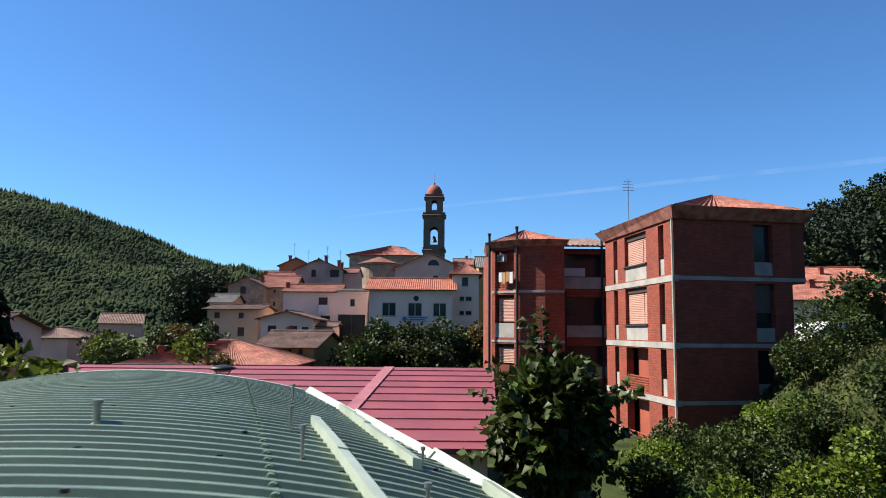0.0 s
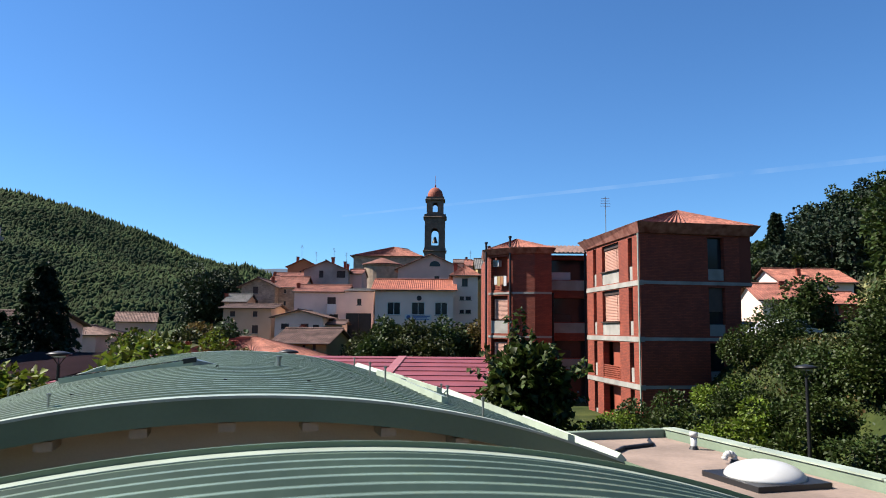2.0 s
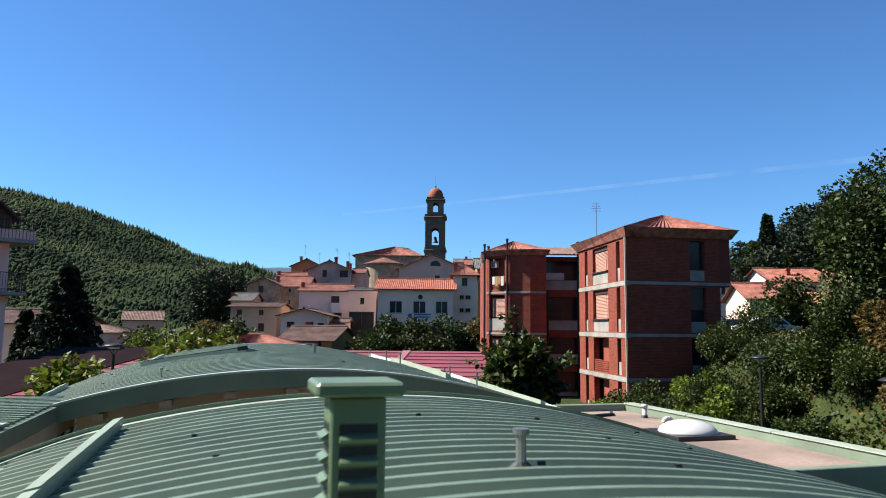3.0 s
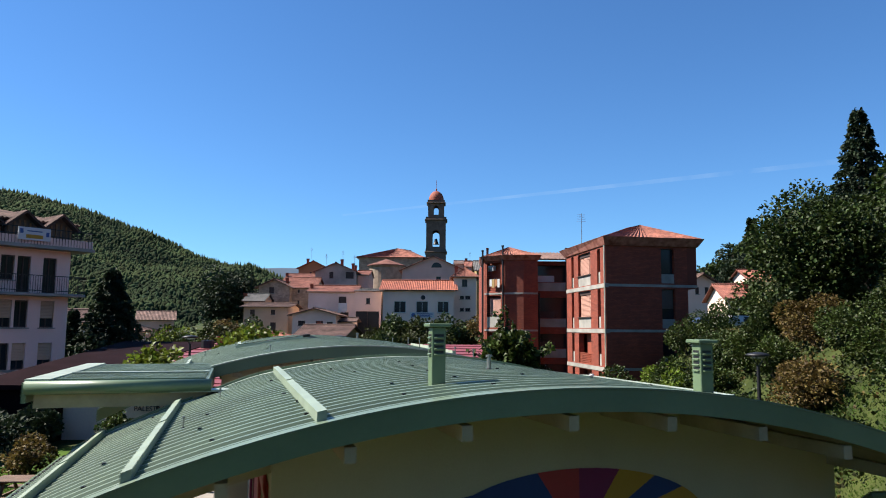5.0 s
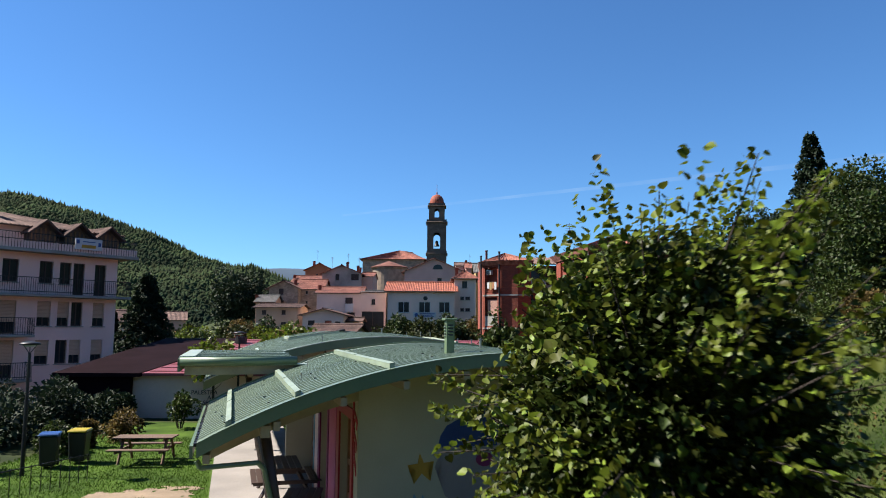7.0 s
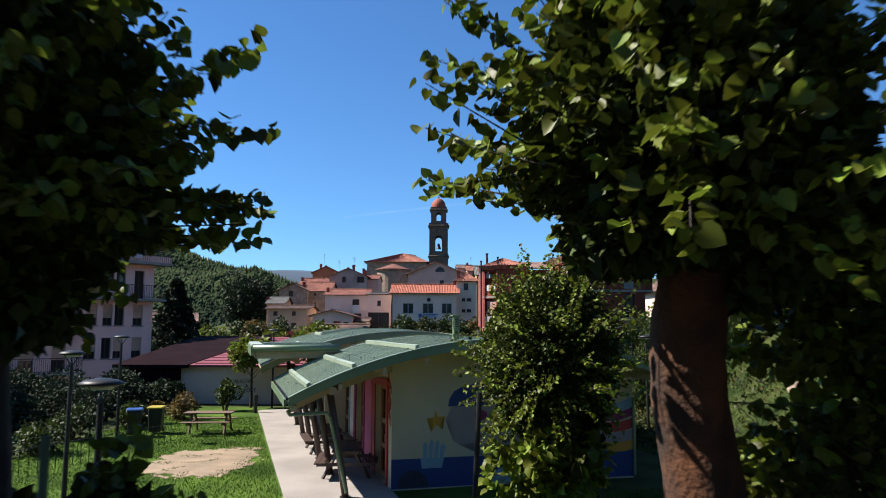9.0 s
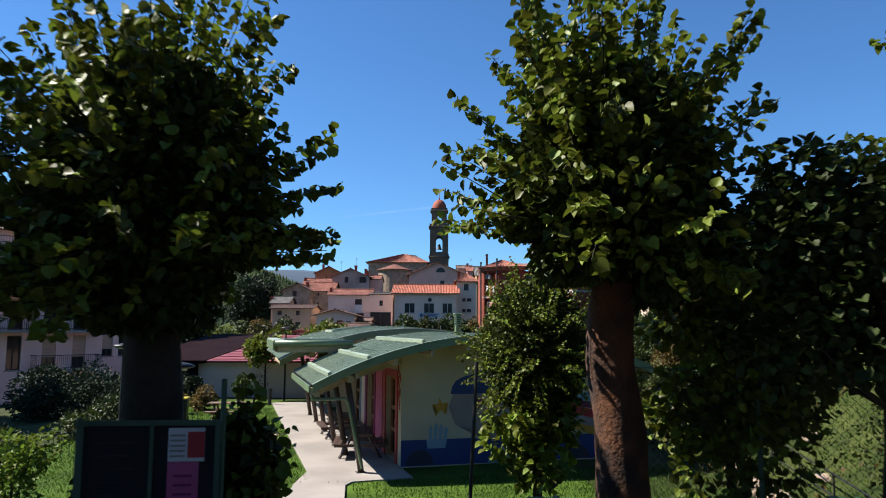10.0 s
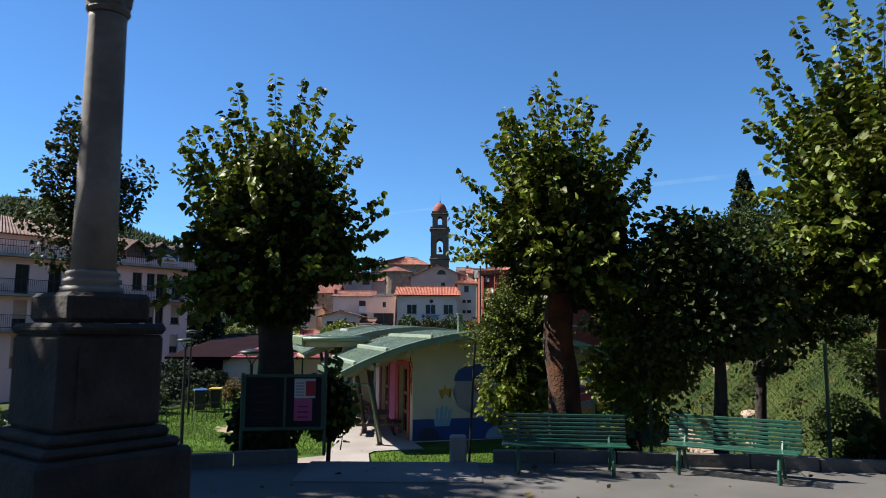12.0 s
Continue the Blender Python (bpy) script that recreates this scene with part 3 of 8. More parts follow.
def house(label, m, w, d, h, roof, rise, wall_mat, tile_mat, wins, over=0.4, style="plain", chimneys=()):
    ob = thing("house", m, label, "house", "houses of the hill town")
    frames = panel_frames(w, d)
    bm = bmesh.new()
    gy, gx_ = (rise if roof == "gable_y" else 0), (rise if roof == "gable_x" else 0)
    wall_panel(bm, frames[0], w, h, wins, 0.22, gy)
    wall_panel(bm, frames[1], d, h, [], 0.22, gx_)
    wall_panel(bm, frames[2], w, h, [], 0.22, gy)
    wall_panel(bm, frames[3], d, h, [], 0.22, gx_)
    part("wall", bm, wall_mat, ob, recalc=False)
    for o in wins:
        add_window(ob, frames[0], o, 0.2, style)
    rise = max(rise, 0.35)
    o = over
    bm = bmesh.new()
    if roof == "gable_x":
        k = rise / (d / 2)
        z = h - k * o + 0.09
        tile_slab(bm, (-o, -o, z), (w + o, -o, z), (w + o, d / 2, h + rise + 0.09), (-o, d / 2, h + rise + 0.09))
        tile_slab(bm, (w + o, d + o, z), (-o, d + o, z), (-o, d / 2, h + rise + 0.09), (w + o, d / 2, h + rise + 0.09))
        ridge = ((-o, d / 2, h + rise + 0.12), (w + o, d / 2, h + rise + 0.12))
        gutter(ob, (-o, -o - 0.05, z - 0.05), (w + o, -o - 0.05, z - 0.05))
    elif roof == "gable_y":
        k = rise / (w / 2)
        z = h - k * o + 0.09
        tile_slab(bm, (-o, d + o, z), (-o, -o, z), (w / 2, -o, h + rise + 0.09), (w / 2, d + o, h + rise + 0.09))
        tile_slab(bm, (w + o, -o, z), (w + o, d + o, z), (w / 2, d + o, h + rise + 0.09), (w / 2, -o, h + rise + 0.09))
        ridge = ((w / 2, -o, h + rise + 0.12), (w / 2, d + o, h + rise + 0.12))
    else:
        q = min(w, d) / 2
        a, b = Vector((q, d / 2, h + rise)), Vector((w - q, d / 2, h + rise))
        if w < d:
            a, b = Vector((w / 2, q, h + rise)), Vector((w / 2, d - q, h + rise))
        z = h - 0.05
        c = [(-o, -o, z), (w + o, -o, z), (w + o, d + o, z), (-o, d + o, z)]
        if w >= d:
            tile_slab(bm, c[0], c[1], b, a)
            tile_slab(bm, c[1], c[2], b, b)
            tile_slab(bm, c[2], c[3], a, b)
            tile_slab(bm, c[3], c[0], a, a)
        else:
            tile_slab(bm, c[0], c[1], a, a)
            tile_slab(bm, c[1], c[2], b, a)
            tile_slab(bm, c[2], c[3], b, b)
            tile_slab(bm, c[3], c[0], a, b)
        ridge = (a, b)
        gutter(ob, (-o, -o - 0.05, z - 0.03), (w + o, -o - 0.05, z - 0.03))
    part("roof", bm, tile_mat, ob, recalc=False)
    if (Vector(ridge[0]) - Vector(ridge[1])).length > 0.3:
        part("ridge_tiles", tubed(ridge[0], ridge[1], 0.11, 0.11, 8), tile_mat, ob)
    for x, y, z in chimneys:
        chimney_part(ob, x, y, h - 0.2, z)
    return ob


house('white municipal hall with an orange tiled roof and banner', pose(-8.19, 81.5, 0.49, 0, 0, 0), 9.34, 9, 7.15, "gable_x", 1.39, M_WHITE, M_TILE_NEW,
      [(1.46, 3.05, 4.1, 5.63), (4.38, 5.97, 4.1, 5.63), (7.18, 8.7, 4.1, 5.63), (2.29, 3.68, 1.63, 2.77), (4.83, 6.23, 1.63, 2.77)], over=0.5, style="frame", chimneys=[])
house('narrow white three-storey house with a red tiled hip roof', pose(1.18, 84, 0.82, 0, 0, 0), 3.08, 7, 8.77, "hip", 1.36, M_WHITE, M_TILE,
      [(1.11, 1.83, 7.39, 8.37), (0.85, 1.37, 5.69, 6.15), (1.57, 2.23, 5.69, 6.15), (0.85, 1.37, 4.05, 4.51), (1.57, 2.23, 4.05, 4.51)], over=0.5, style="plain", chimneys=[(0.36, 2, 10.4)])
house('ochre house with green shutters under a grey slab roof', pose(4.66, 92, 1.13, 0, 0, 0), 2.29, 9, 9.96, "gable_x", 1.67, M_YELLOW, M_SLAB_ROOF,
      [(1.43, 2.01, 7.74, 8.67), (1.43, 2.01, 5.66, 6.52), (1.43, 2.01, 3.94, 4.73)], over=0.4, style="green", chimneys=[])
house('pale pink church hall with a half-round gable window', pose(-7.86, 120, 6.55, 0, 0, 0), 11.50, 12, 6.74, "gable_y", 2.53, M_PINK, M_TILE,
      [(6.36, 7.2, 3.84, 5.52)], over=0.6, style="plain", chimneys=[])
house('grey stained house with a low tiled gable', pose(-21.28, 105, 5.83, 0, 0, 0), 6.71, 9, 5.92, "gable_y", 1.39, M_GREY, M_TILE,
      [(2.29, 2.95, 4.77, 5.84), (4.99, 6.3, 4.77, 5.84)], over=0.4, style="shutter", chimneys=[(4.1, 2, 8.09), (5.73, 4, 7.61), (5.88, 6, 7.45)])
house('narrow white house beside a grey gable', pose(-14.84, 107, 5.94, 0, 0, 0), 2.17, 8, 5.42, "gable_x", 0.92, M_PINK, M_TILE,
      [], over=0.2, style="plain", chimneys=[])
house('orange house with a tiled gable and tall chimney', pose(-27.03, 120, 7.35, 0, 0, 0), 5.42, 10, 6.18, "gable_y", 1.22, M_ORANGE, M_TILE,
      [(2.06, 2.43, 4.68, 5.43)], over=0.4, style="plain", chimneys=[(1.15, 3, 8.16)])
house('rubble stone house with a brown tiled gable', pose(-27.99, 95, 3.14, 0, 0, 0), 4.66, 10, 5.50, "gable_y", 1.11, M_STONE, M_TILE_OLD,
      [(1.55, 2.3, 4.46, 5.42), (1.48, 2.37, 2.98, 3.57)], over=0.6, style="shutter", chimneys=[(3.2, 5, 7.2)])
house('stone wing with a long red tiled roof', pose(-23.82, 97, 3.20, 0, 0, 0), 3.93, 9, 5.43, "gable_x", 1.68, M_STONE, M_TILE,
      [(1.29, 1.59, 4.6, 5.13), (1.29, 1.59, 2.86, 3.47)], over=0.3, style="plain", chimneys=[])
house('terrace house with a red tiled roof up the lane', pose(-28.02, 112, 5.20, 0, 0, 0), 5.94, 9, 5.25, "gable_x", 1.57, M_WHITE, M_TILE,
      [], over=0.3, style="plain", chimneys=[(-0.03, 3, 6.98)])
house('beige two-storey house with small shuttered windows', pose(-27.36, 85, -0.48, 0, 0, 0), 5.96, 8, 5.81, "gable_x", 0.52, M_BEIGE, M_TILE_OLD,
      [(0.8, 1.46, 4.75, 5.41), (3.64, 4.24, 4.75, 5.41), (0.8, 1.46, 2.96, 3.82), (3.58, 4.37, 2.69, 3.69)], over=0.5, style="shutter", chimneys=[])
house('low annex with grey slab roof behind a beige house', pose(-28.76, 90, 3.04, 0, 0, 0), 2.74, 6, 3.25, "gable_x", 1.05, M_BEIGE, M_SLAB_ROOF,
      [], over=0.3, style="plain", chimneys=[(-0.35, 2, 4.4)])
house('white house with laundry at the window', pose(-19.20, 88, -0.01, 0, 0, 0), 6.65, 8, 7.60, "gable_x", 0.99, M_WHITE, M_TILE,
      [(4.25, 5.35, 6.03, 6.92), (4.53, 5.69, 3.9, 4.72)], over=0.3, style="shutter", chimneys=[(0.12, 2, 8.83)])
house('white link building over a dark shed', pose(-12.47, 86.5, 0.04, 0, 0, 0), 3.64, 7, 7.57, "gable_x", 0.32, M_WHITE, M_SLAB_ROOF,
      [(1.55, 2.09, 5.81, 6.62), (0.13, 3.37, 1.57, 4.8)], over=0.15, style="plain", chimneys=[])
house('small white house with arched windows and shallow gable', pose(-19.33, 78, 0.33, 0, 0, 0), 5.53, 8, 3.87, "gable_y", 0.73, M_WHITE, M_TILE_OLD,
      [(0.73, 1.64, 2.47, 3.08), (2.98, 3.89, 2.41, 3.08), (4.38, 5.11, 2.29, 2.96)], over=0.6, style="shutter", chimneys=[])
house('lean-to house beside a white gable', pose(-14.15, 80, 0.14, 0, 0, 0), 2.24, 5, 3.25, "gable_x", 0.40, M_WHITE, M_TILE_OLD,
      [(0.62, 1.12, 1.69, 2.68)], over=0.5, style="plain", chimneys=[])
house('ochre house under a brown tiled roof', pose(-16.51, 66, -2.46, 0, 0, -12), 5.35, 7, 4.02, "gable_x", 1.22, M_YELLOW, M_TILE_OLD,
      [(2.88, 3.19, 3.15, 3.76), (3.91, 4.27, 3.3, 3.87), (2.88, 3.19, 2.01, 2.63), (3.91, 4.27, 2.12, 2.73)], over=0.5, style="shutter", chimneys=[(4.11, 2, 4.66), (1.18, 4, 5.73)])
house('low house with a broad hipped tile roof', pose(-24.22, 56, -1.98, 0, 0, 0), 12.66, 11, 2.37, "hip", 1.66, M_BEIGE, M_TILE,
      [], over=0.6, style="plain", chimneys=[(5.69, 3, 3.75), (5.19, 2, 3.59), (1.26, 4, 3.59), (4.68, 0.6, 2.43)])
house('small rose house among trees down the valley', pose(-58.55, 125, 0.10, 0, 0, 20), 6.63, 9, 3.74, "gable_x", 1.64, M_PINK, M_TILE_OLD,
      [], over=0.4, style="plain", chimneys=[])
house('white house with shuttered windows behind the hotel', pose(-35.2, 46, -4, 0, 0, 0), 6.2, 7, 7.0, "gable_x", 0.9, M_WHITE, M_TILE_OLD,
      [(1.2, 2.0, 4.9, 6.2), (4.4, 5.2, 4.9, 6.2), (4.4, 5.2, 2.2, 3.5)], over=0.5, style="shutter", chimneys=[])
house('rose villa with red roof below the firs', pose(-44.02, 75, -1.12, 0, 0, 0), 5.73, 9, 3.14, "hip", 0.99, M_PINK, M_TILE_OLD,
      [], over=0.4, style="plain", chimneys=[(-0.85, 3, 4.55)])
house('white house with red roof by the upper road', pose(27.98, 58, 1.45, 0, 0, -8), 4.43, 9, 4.35, "gable_x", 1.53, M_WHITE, M_TILE,
      [(1.36, 1.76, 2.49, 3.22), (1.99, 2.53, 2.49, 3.22)], over=0.5, style="shutter", chimneys=[(2.54, 3, 6.11)])
house('white house with a long red roof uphill', pose(41.03, 82, 3.34, 0, 0, 0), 8.63, 9, 5.72, "gable_x", 1.81, M_WHITE, M_TILE,
      [(4.79, 5.43, 4.31, 5.14)], over=0.5, style="shutter", chimneys=[(2.96, 2, 7.44)])
house('cream house with timber balcony above the road', pose(29.24, 74, 3.11, 0, 0, 0), 4.04, 9, 4.96, "gable_y", 1.27, M_WHITE, M_TILE_OLD,
      [(1.15, 1.61, 3.81, 4.67), (2.31, 2.77, 3.81, 4.67)], over=0.8, style="shutter", chimneys=[])
house('brick-red house at the head of the road', pose(39.12, 70, 1.46, 0, 0, 0), 5.46, 9, 4.50, "gable_x", 1.35, M_RENDER_RED, M_TILE,
      [(1.64, 2.07, 3.41, 4.23)], over=0.5, style="green", chimneys=[])
house('distant house with grey roof beside the church', pose(2.31, 135, 8.27, 0, 0, 0), 3.26, 10, 7.50, "gable_x", 1.02, M_GREY, M_TILE_OLD,
      [], over=0.3, style="plain", chimneys=[(2.31, 3, 8.96)])
house('distant tiled house on the ridge', pose(4.29, 128, 7.93, 0, 0, 0), 3.59, 9, 6.69, "gable_x", 1.34, M_PINK, M_TILE,
      [], over=0.3, style="plain", chimneys=[(4.32, 2, 10.62)])



# banner, roundel and half-round window
def disc(bm, c, r, y, n=24, half=False, depth=0.03):
    k = n // 2 if half else n
    pts = [(c[0] + r * math.cos(math.pi * (2 if not half else 1) * i / k), c[1] + r * math.sin(math.pi * (2 if not half else 1) * i / k)) for i in range(k + (1 if half else 0))]
    a = [bm.verts.new((p[0], y, p[1])) for p in pts]
    b = [bm.verts.new((p[0], y + depth, p[1])) for p in pts]
    bm.faces.new(a)
    bm.faces.new(b[::-1])
    for i in range(len(a)):
        j = (i + 1) % len(a)
        bm.faces.new((a[i], b[i], b[j], a[j]))


banner = thing("banner", pose(0, 81.42, 0), "white cloth banner with blue lettering under the windows", "banner")
part("cloth", boxed(-4.6, -1.4, 0, 0.03, 3.95, 4.65), M_PAPER, banner)
for x0, x1, z0, z1 in ((-3.7, -1.6, 4.38, 4.5), (-3.7, -1.9, 4.2, 4.3), (-3.4, -1.7, 4.04, 4.12)):
    part("lettering_bar", boxed(x0, x1, -0.012, -0.004, z0, z1), M_BLUETEXT, banner)
bm = bmesh.new()
disc(bm, (-4.15, 4.3), 0.26, -0.012, depth=0.008)
part("emblem", bm, M_BLUETEXT, banner)
bm = bmesh.new()
disc(bm, (-2.9, 6.6), 0.3, 81.44, depth=0.05)
solo("wall_roundel", bm, M_IRON, "small dark round plaque on the white wall", "plaque")
bm = bmesh.new()
disc(bm, (-1.45, 13.75), 0.95, 119.93, half=True, depth=0.06)
solo("lunette_window", bm, M_GLASS, "half-round dark window in the pink gable", "window", kind="structure")
bm = bmesh.new()
box(bm, -14.9, -13.7, 87.7, 87.72, 4.9, 6.0)
for i in range(5):
    box(bm, -14.9 + i * 0.24, -14.75 + i * 0.24, 87.69, 87.73, 4.75 - 0.1 * (i % 2), 4.9)
solo("laundry_sheet", bm, M_PAPER, "white sheet hung out below a window", "laundry")

# ---------- church ----------
church = thing("church", pose(0, 0, 0), "old stone church with tiled roofs and round apse", "church")
bm = bmesh.new()
wall_panel(bm, Matrix.Translation((-19.3, 150, 8)), 14.4, 10.6, [], 0.3)
wall_panel(bm, Matrix.Translation((-4.9, 150, 8)) @ pose(0, 0, 0, 0, 0, 90), 14, 10.6, [], 0.3)
wall_panel(bm, Matrix.Translation((-19.3, 164, 8)) @ pose(0, 0, 0, 0, 0, -90), 14, 10.6, [], 0.3)
part("wall", bm, M_STONE, church, recalc=False)
bm = bmesh.new()
pk = Vector((-11.0, 156, 21.2))
pk2 = Vector((-8.0, 160, 21.2))
c = [(-20.0, 149.3, 18.5), (-4.2, 149.3, 18.5), (-4.2, 165, 18.5), (-20.0, 165, 18.5)]
tile_slab(bm, c[0], c[1], pk, pk)
tile_slab(bm, c[1], c[2], pk2, pk)
tile_slab(bm, c[3], c[0], pk, pk2)
tile_slab(bm, c[2], c[3], pk2, pk2)
part("roof", bm, M_TILE, church, recalc=False)
bm = bmesh.new()
lathe(bm, [(3.7, 7), (3.7, 15.4), (3.9, 15.5), (3.9, 15.8)], 28, Matrix.Translation((-12.4, 142, 0)))
part("apse", bm, M_STONE, church)
bm = bmesh.new()
lathe(bm, [(4.2, 15.75), (4.2, 15.9), (0.2, 17.3)], 28, Matrix.Translation((-12.4, 142, 0)))
part("apse_roof", bm, M_TILE, church)

tower = thing("bell_tower", pose(-2.15, 183, 0), "dark stone bell tower with arched belfries and red dome", "tower")


def belfry(bm, half, z0, z1, arch_w, a0, a1, t=0.9):
    """A square storey with one arched opening through each side."""
    r = arch_w / 2
    for k in range(4):
        m = pose(0, 0, 0, 0, 0, 90 * k) @ Matrix.Translation((-half, -half, 0))
        w = 2 * half
        wall_panel(bm, m @ Matrix.Translation((0, 0, z0)), w, z1 - z0, [(half - r, half + r, a0 - z0, a1 - z0)], t)
        prev = None
        for i in range(9):
            ang = math.pi * i / 8
            x, z = half - r * math.cos(ang), a1 - r + r * math.sin(ang)
            if prev:
                f = [bm.verts.new(m @ Vector(p)) for p in ((prev[0], 0.02, prev[1]), (x, 0.02, z), (x, 0.02, a1 + 0.01), (prev[0], 0.02, a1 + 0.01))]
                bm.faces.new(f)
            prev = (x, z)


bm = bmesh.new()
for k in range(4):
    wall_panel(bm, pose(0, 0, 0, 0, 0, 90 * k) @ Matrix.Translation((-2.75, -2.75, 5)), 5.5, 17.8, [], 0.5)
belfry(bm, 2.65, 23.2, 31.6, 1.9, 24.4, 28.9)
belfry(bm, 2.2, 32.6, 36.4, 1.3, 33.2, 35.7, 0.7)
part("shaft", bm, M_TOWER, tower, recalc=False)
for z, hw in ((22.8, 3.05), (27.6, 2.78), (31.6, 3.05), (36.3, 2.6)):
    bm = bmesh.new()
    box(bm, -hw, hw, -hw, hw, z, z + 0.35, bevel=0.1)
    box(bm, -hw + 0.25, hw - 0.25, -hw + 0.25, hw - 0.25, z + 0.35, z + 0.95)
    if z == 27.6:
        bm.free()
        continue
    part("cornice", bm, M_TOWER, tower)
for a in (-1.75, 1.75):
    for b in (-1.75, 1.75):
        bm = bmesh.new()
        box(bm, a - 0.45, a + 0.45, b - 0.45, b + 0.45, 23.3, 31.6)
        part("pier", bm, M_TOWER, tower)
bm = bmesh.new()
lathe(bm, [(2.15, 37.2), (2.15, 37.6)] + [(2.05 * math.cos(a), 37.6 + 2.5 * math.sin(a)) for a in [math.pi / 2 * i / 8 for i in range(8)]] + [(0.15, 40.1), (0.22, 40.5), (0.05, 40.9), (0.04, 43.2)], 24)
part("dome", bm, M_RENDER_RED, tower, "domed red roof with finial")
bm = bmesh.new()
lathe(bm, [(0.1, 26.9), (0.35, 26.7), (0.5, 26.0), (0.75, 25.4), (0.8, 25.3)], 16)
part("bell", bm, M_IRON, tower)

# ---------- sports hall ----------
hall = thing("sports_hall", pose(0, 0, 0), "low white sports hall with a faded red ribbed roof", "hall")


def hall_z(y):
    return -0.94 + 0.1 * y


bm = bmesh.new()
a = [(-14.2, 13.4), (-7.8, 13.4), (-7.8, 15.5), (1.2, 15.5), (1.9, 26.6), (-13.0, 26.6)]
lo = [bm.verts.new((x, y, hall_z(y) - 0.12)) for x, y in a]
hi = [bm.verts.new((x, y, hall_z(y))) for x, y in a]
bm.faces.new(hi)
bm.faces.new(lo[::-1])
for i in range(6):
    bm.faces.new((lo[i], lo[(i + 1) % 6], hi[(i + 1) % 6], hi[i]))
part("roof", bm, M_RED_SHEET, hall, "faded red sheet roof")
for i in range(12):
    y = 13.9 + i * 1.08
    bm = bmesh.new()
    box(bm, -14.1 + (y - 13.4) * 0.09, (1.15 + (y - 15.5) * 0.06) if y > 15.6 else -7.9, y - 0.022, y + 0.022, hall_z(y) + 0.002, hall_z(y) + 0.035)
    part("rib", bm, M_RED_RIB, hall)
bm = bmesh.new()
v = [bm.verts.new((x, y, hall_z(y) + 0.04)) for x, y in ((-2.75, 15.55), (-2.4, 15.55), (-1.7, 26.5), (-2.05, 26.5))]
bm.faces.new(v)
part("walkway_strip", bm, M_RED_RIB, hall)
bm = bmesh.new()
wall_panel(bm, Matrix.Translation((-18, 13.9, -2.6)), 9.9, 2.9, [], 0.2)
wall_panel(bm, Matrix.Translation((-8.1, 13.9, -2.6)) @ pose(0, 0, 0, 0, 0, 90), 2.0, 2.9, [], 0.2)
wall_panel(bm, Matrix.Translation((-8.1, 15.9, -2.6)), 9.1, 3.1, [], 0.2)
wall_panel(bm, Matrix.Translation((1.0, 15.9, -2.6)) @ pose(0, 0, 0, 0, 0, 90), 10.3, 3.0, [], 0.2)
wall_panel(bm, Matrix.Translation((1.0, 26.2, -2.6)) @ pose(0, 0, 0, 0, 0, 180), 19, 4.1, [], 0.2)
wall_panel(bm, Matrix.Translation((-18, 26.2, -2.6)) @ pose(0, 0, 0, 0, 0, -90), 12.3, 3.0, [], 0.2)
part("wall", bm, M_WHITE, hall, recalc=False)
# hotel's shade over the hall's left end, put into a dark colour
M_SHADED_ROOF = material("shade_dark_sheet", (0.022, 0.011, 0.014), 0.85, 0.25, 0.8, 14, 0.1)
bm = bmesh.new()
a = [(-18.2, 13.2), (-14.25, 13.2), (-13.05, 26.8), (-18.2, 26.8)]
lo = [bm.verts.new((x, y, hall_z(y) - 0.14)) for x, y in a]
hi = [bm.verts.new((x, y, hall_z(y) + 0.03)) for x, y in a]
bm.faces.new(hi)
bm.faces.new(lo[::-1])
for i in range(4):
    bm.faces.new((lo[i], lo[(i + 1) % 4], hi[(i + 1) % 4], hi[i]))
M_SHADED_ROOF.node_tree.nodes["Principled BSDF"].inputs["Specular IOR Level"].default_value = 0.02
part("annex_roof", bm, M_SHADED_ROOF, hall, "hall roof end coloured dark for the hotel's shade")
part("annex_wall", boxed(-18, -14.8, 13.6, 13.89, -3.5, 0.2), M_SHADED_ROOF, hall)
part("roof_vent", tubed((-12.8, 24.5, hall_z(24.5)), (-12.8, 24.5, hall_z(24.5) + 0.4), 0.35), M_BLACK, hall)


def text_part(body, size, m, mat, parent, name="lettering"):
    cu = bpy.data.curves.new(name, "FONT")
    cu.body, cu.size, cu.extrude = body, size, 0.008
    tmp = bpy.data.objects.new(name, cu)
    me = bpy.data.meshes.new_from_object(tmp)
    bpy.data.objects.remove(tmp)
    me.materials.clear()
    me.materials.append(mat)
    ob = part(name, me, None, parent)
    ob.matrix_basis = m
    return ob


text_part("PALESTRA", 0.27, pose(-12.1, 13.86, -0.58, 90, 0, 0), M_DARKTEXT, hall)
text_part("A", 0.27, pose(-11.35, 13.86, -0.81, 90, 0, 0), M_DARKTEXT, hall)
text_part("SPORT", 0.27, pose(-11.55, 13.86, -1.04, 90, 0, 0), M_DARKTEXT, hall)


# ---------- brick apartment blocks ----------
def edge_frame(a, b, z):
    a, b = Vector(a), Vector(b)
    return Matrix.Translation((a.x, a.y, z)) @ pose(0, 0, 0, 0, 0, math.degrees(math.atan2(b.y - a.y, b.x - a.x))), (b - a).length


def inset(m, x0, x1, y0, y1, z0, z1):
    bm = bmesh.new()
    box(bm, x0, x1, y0, y1, z0, z1, m)
    return bm


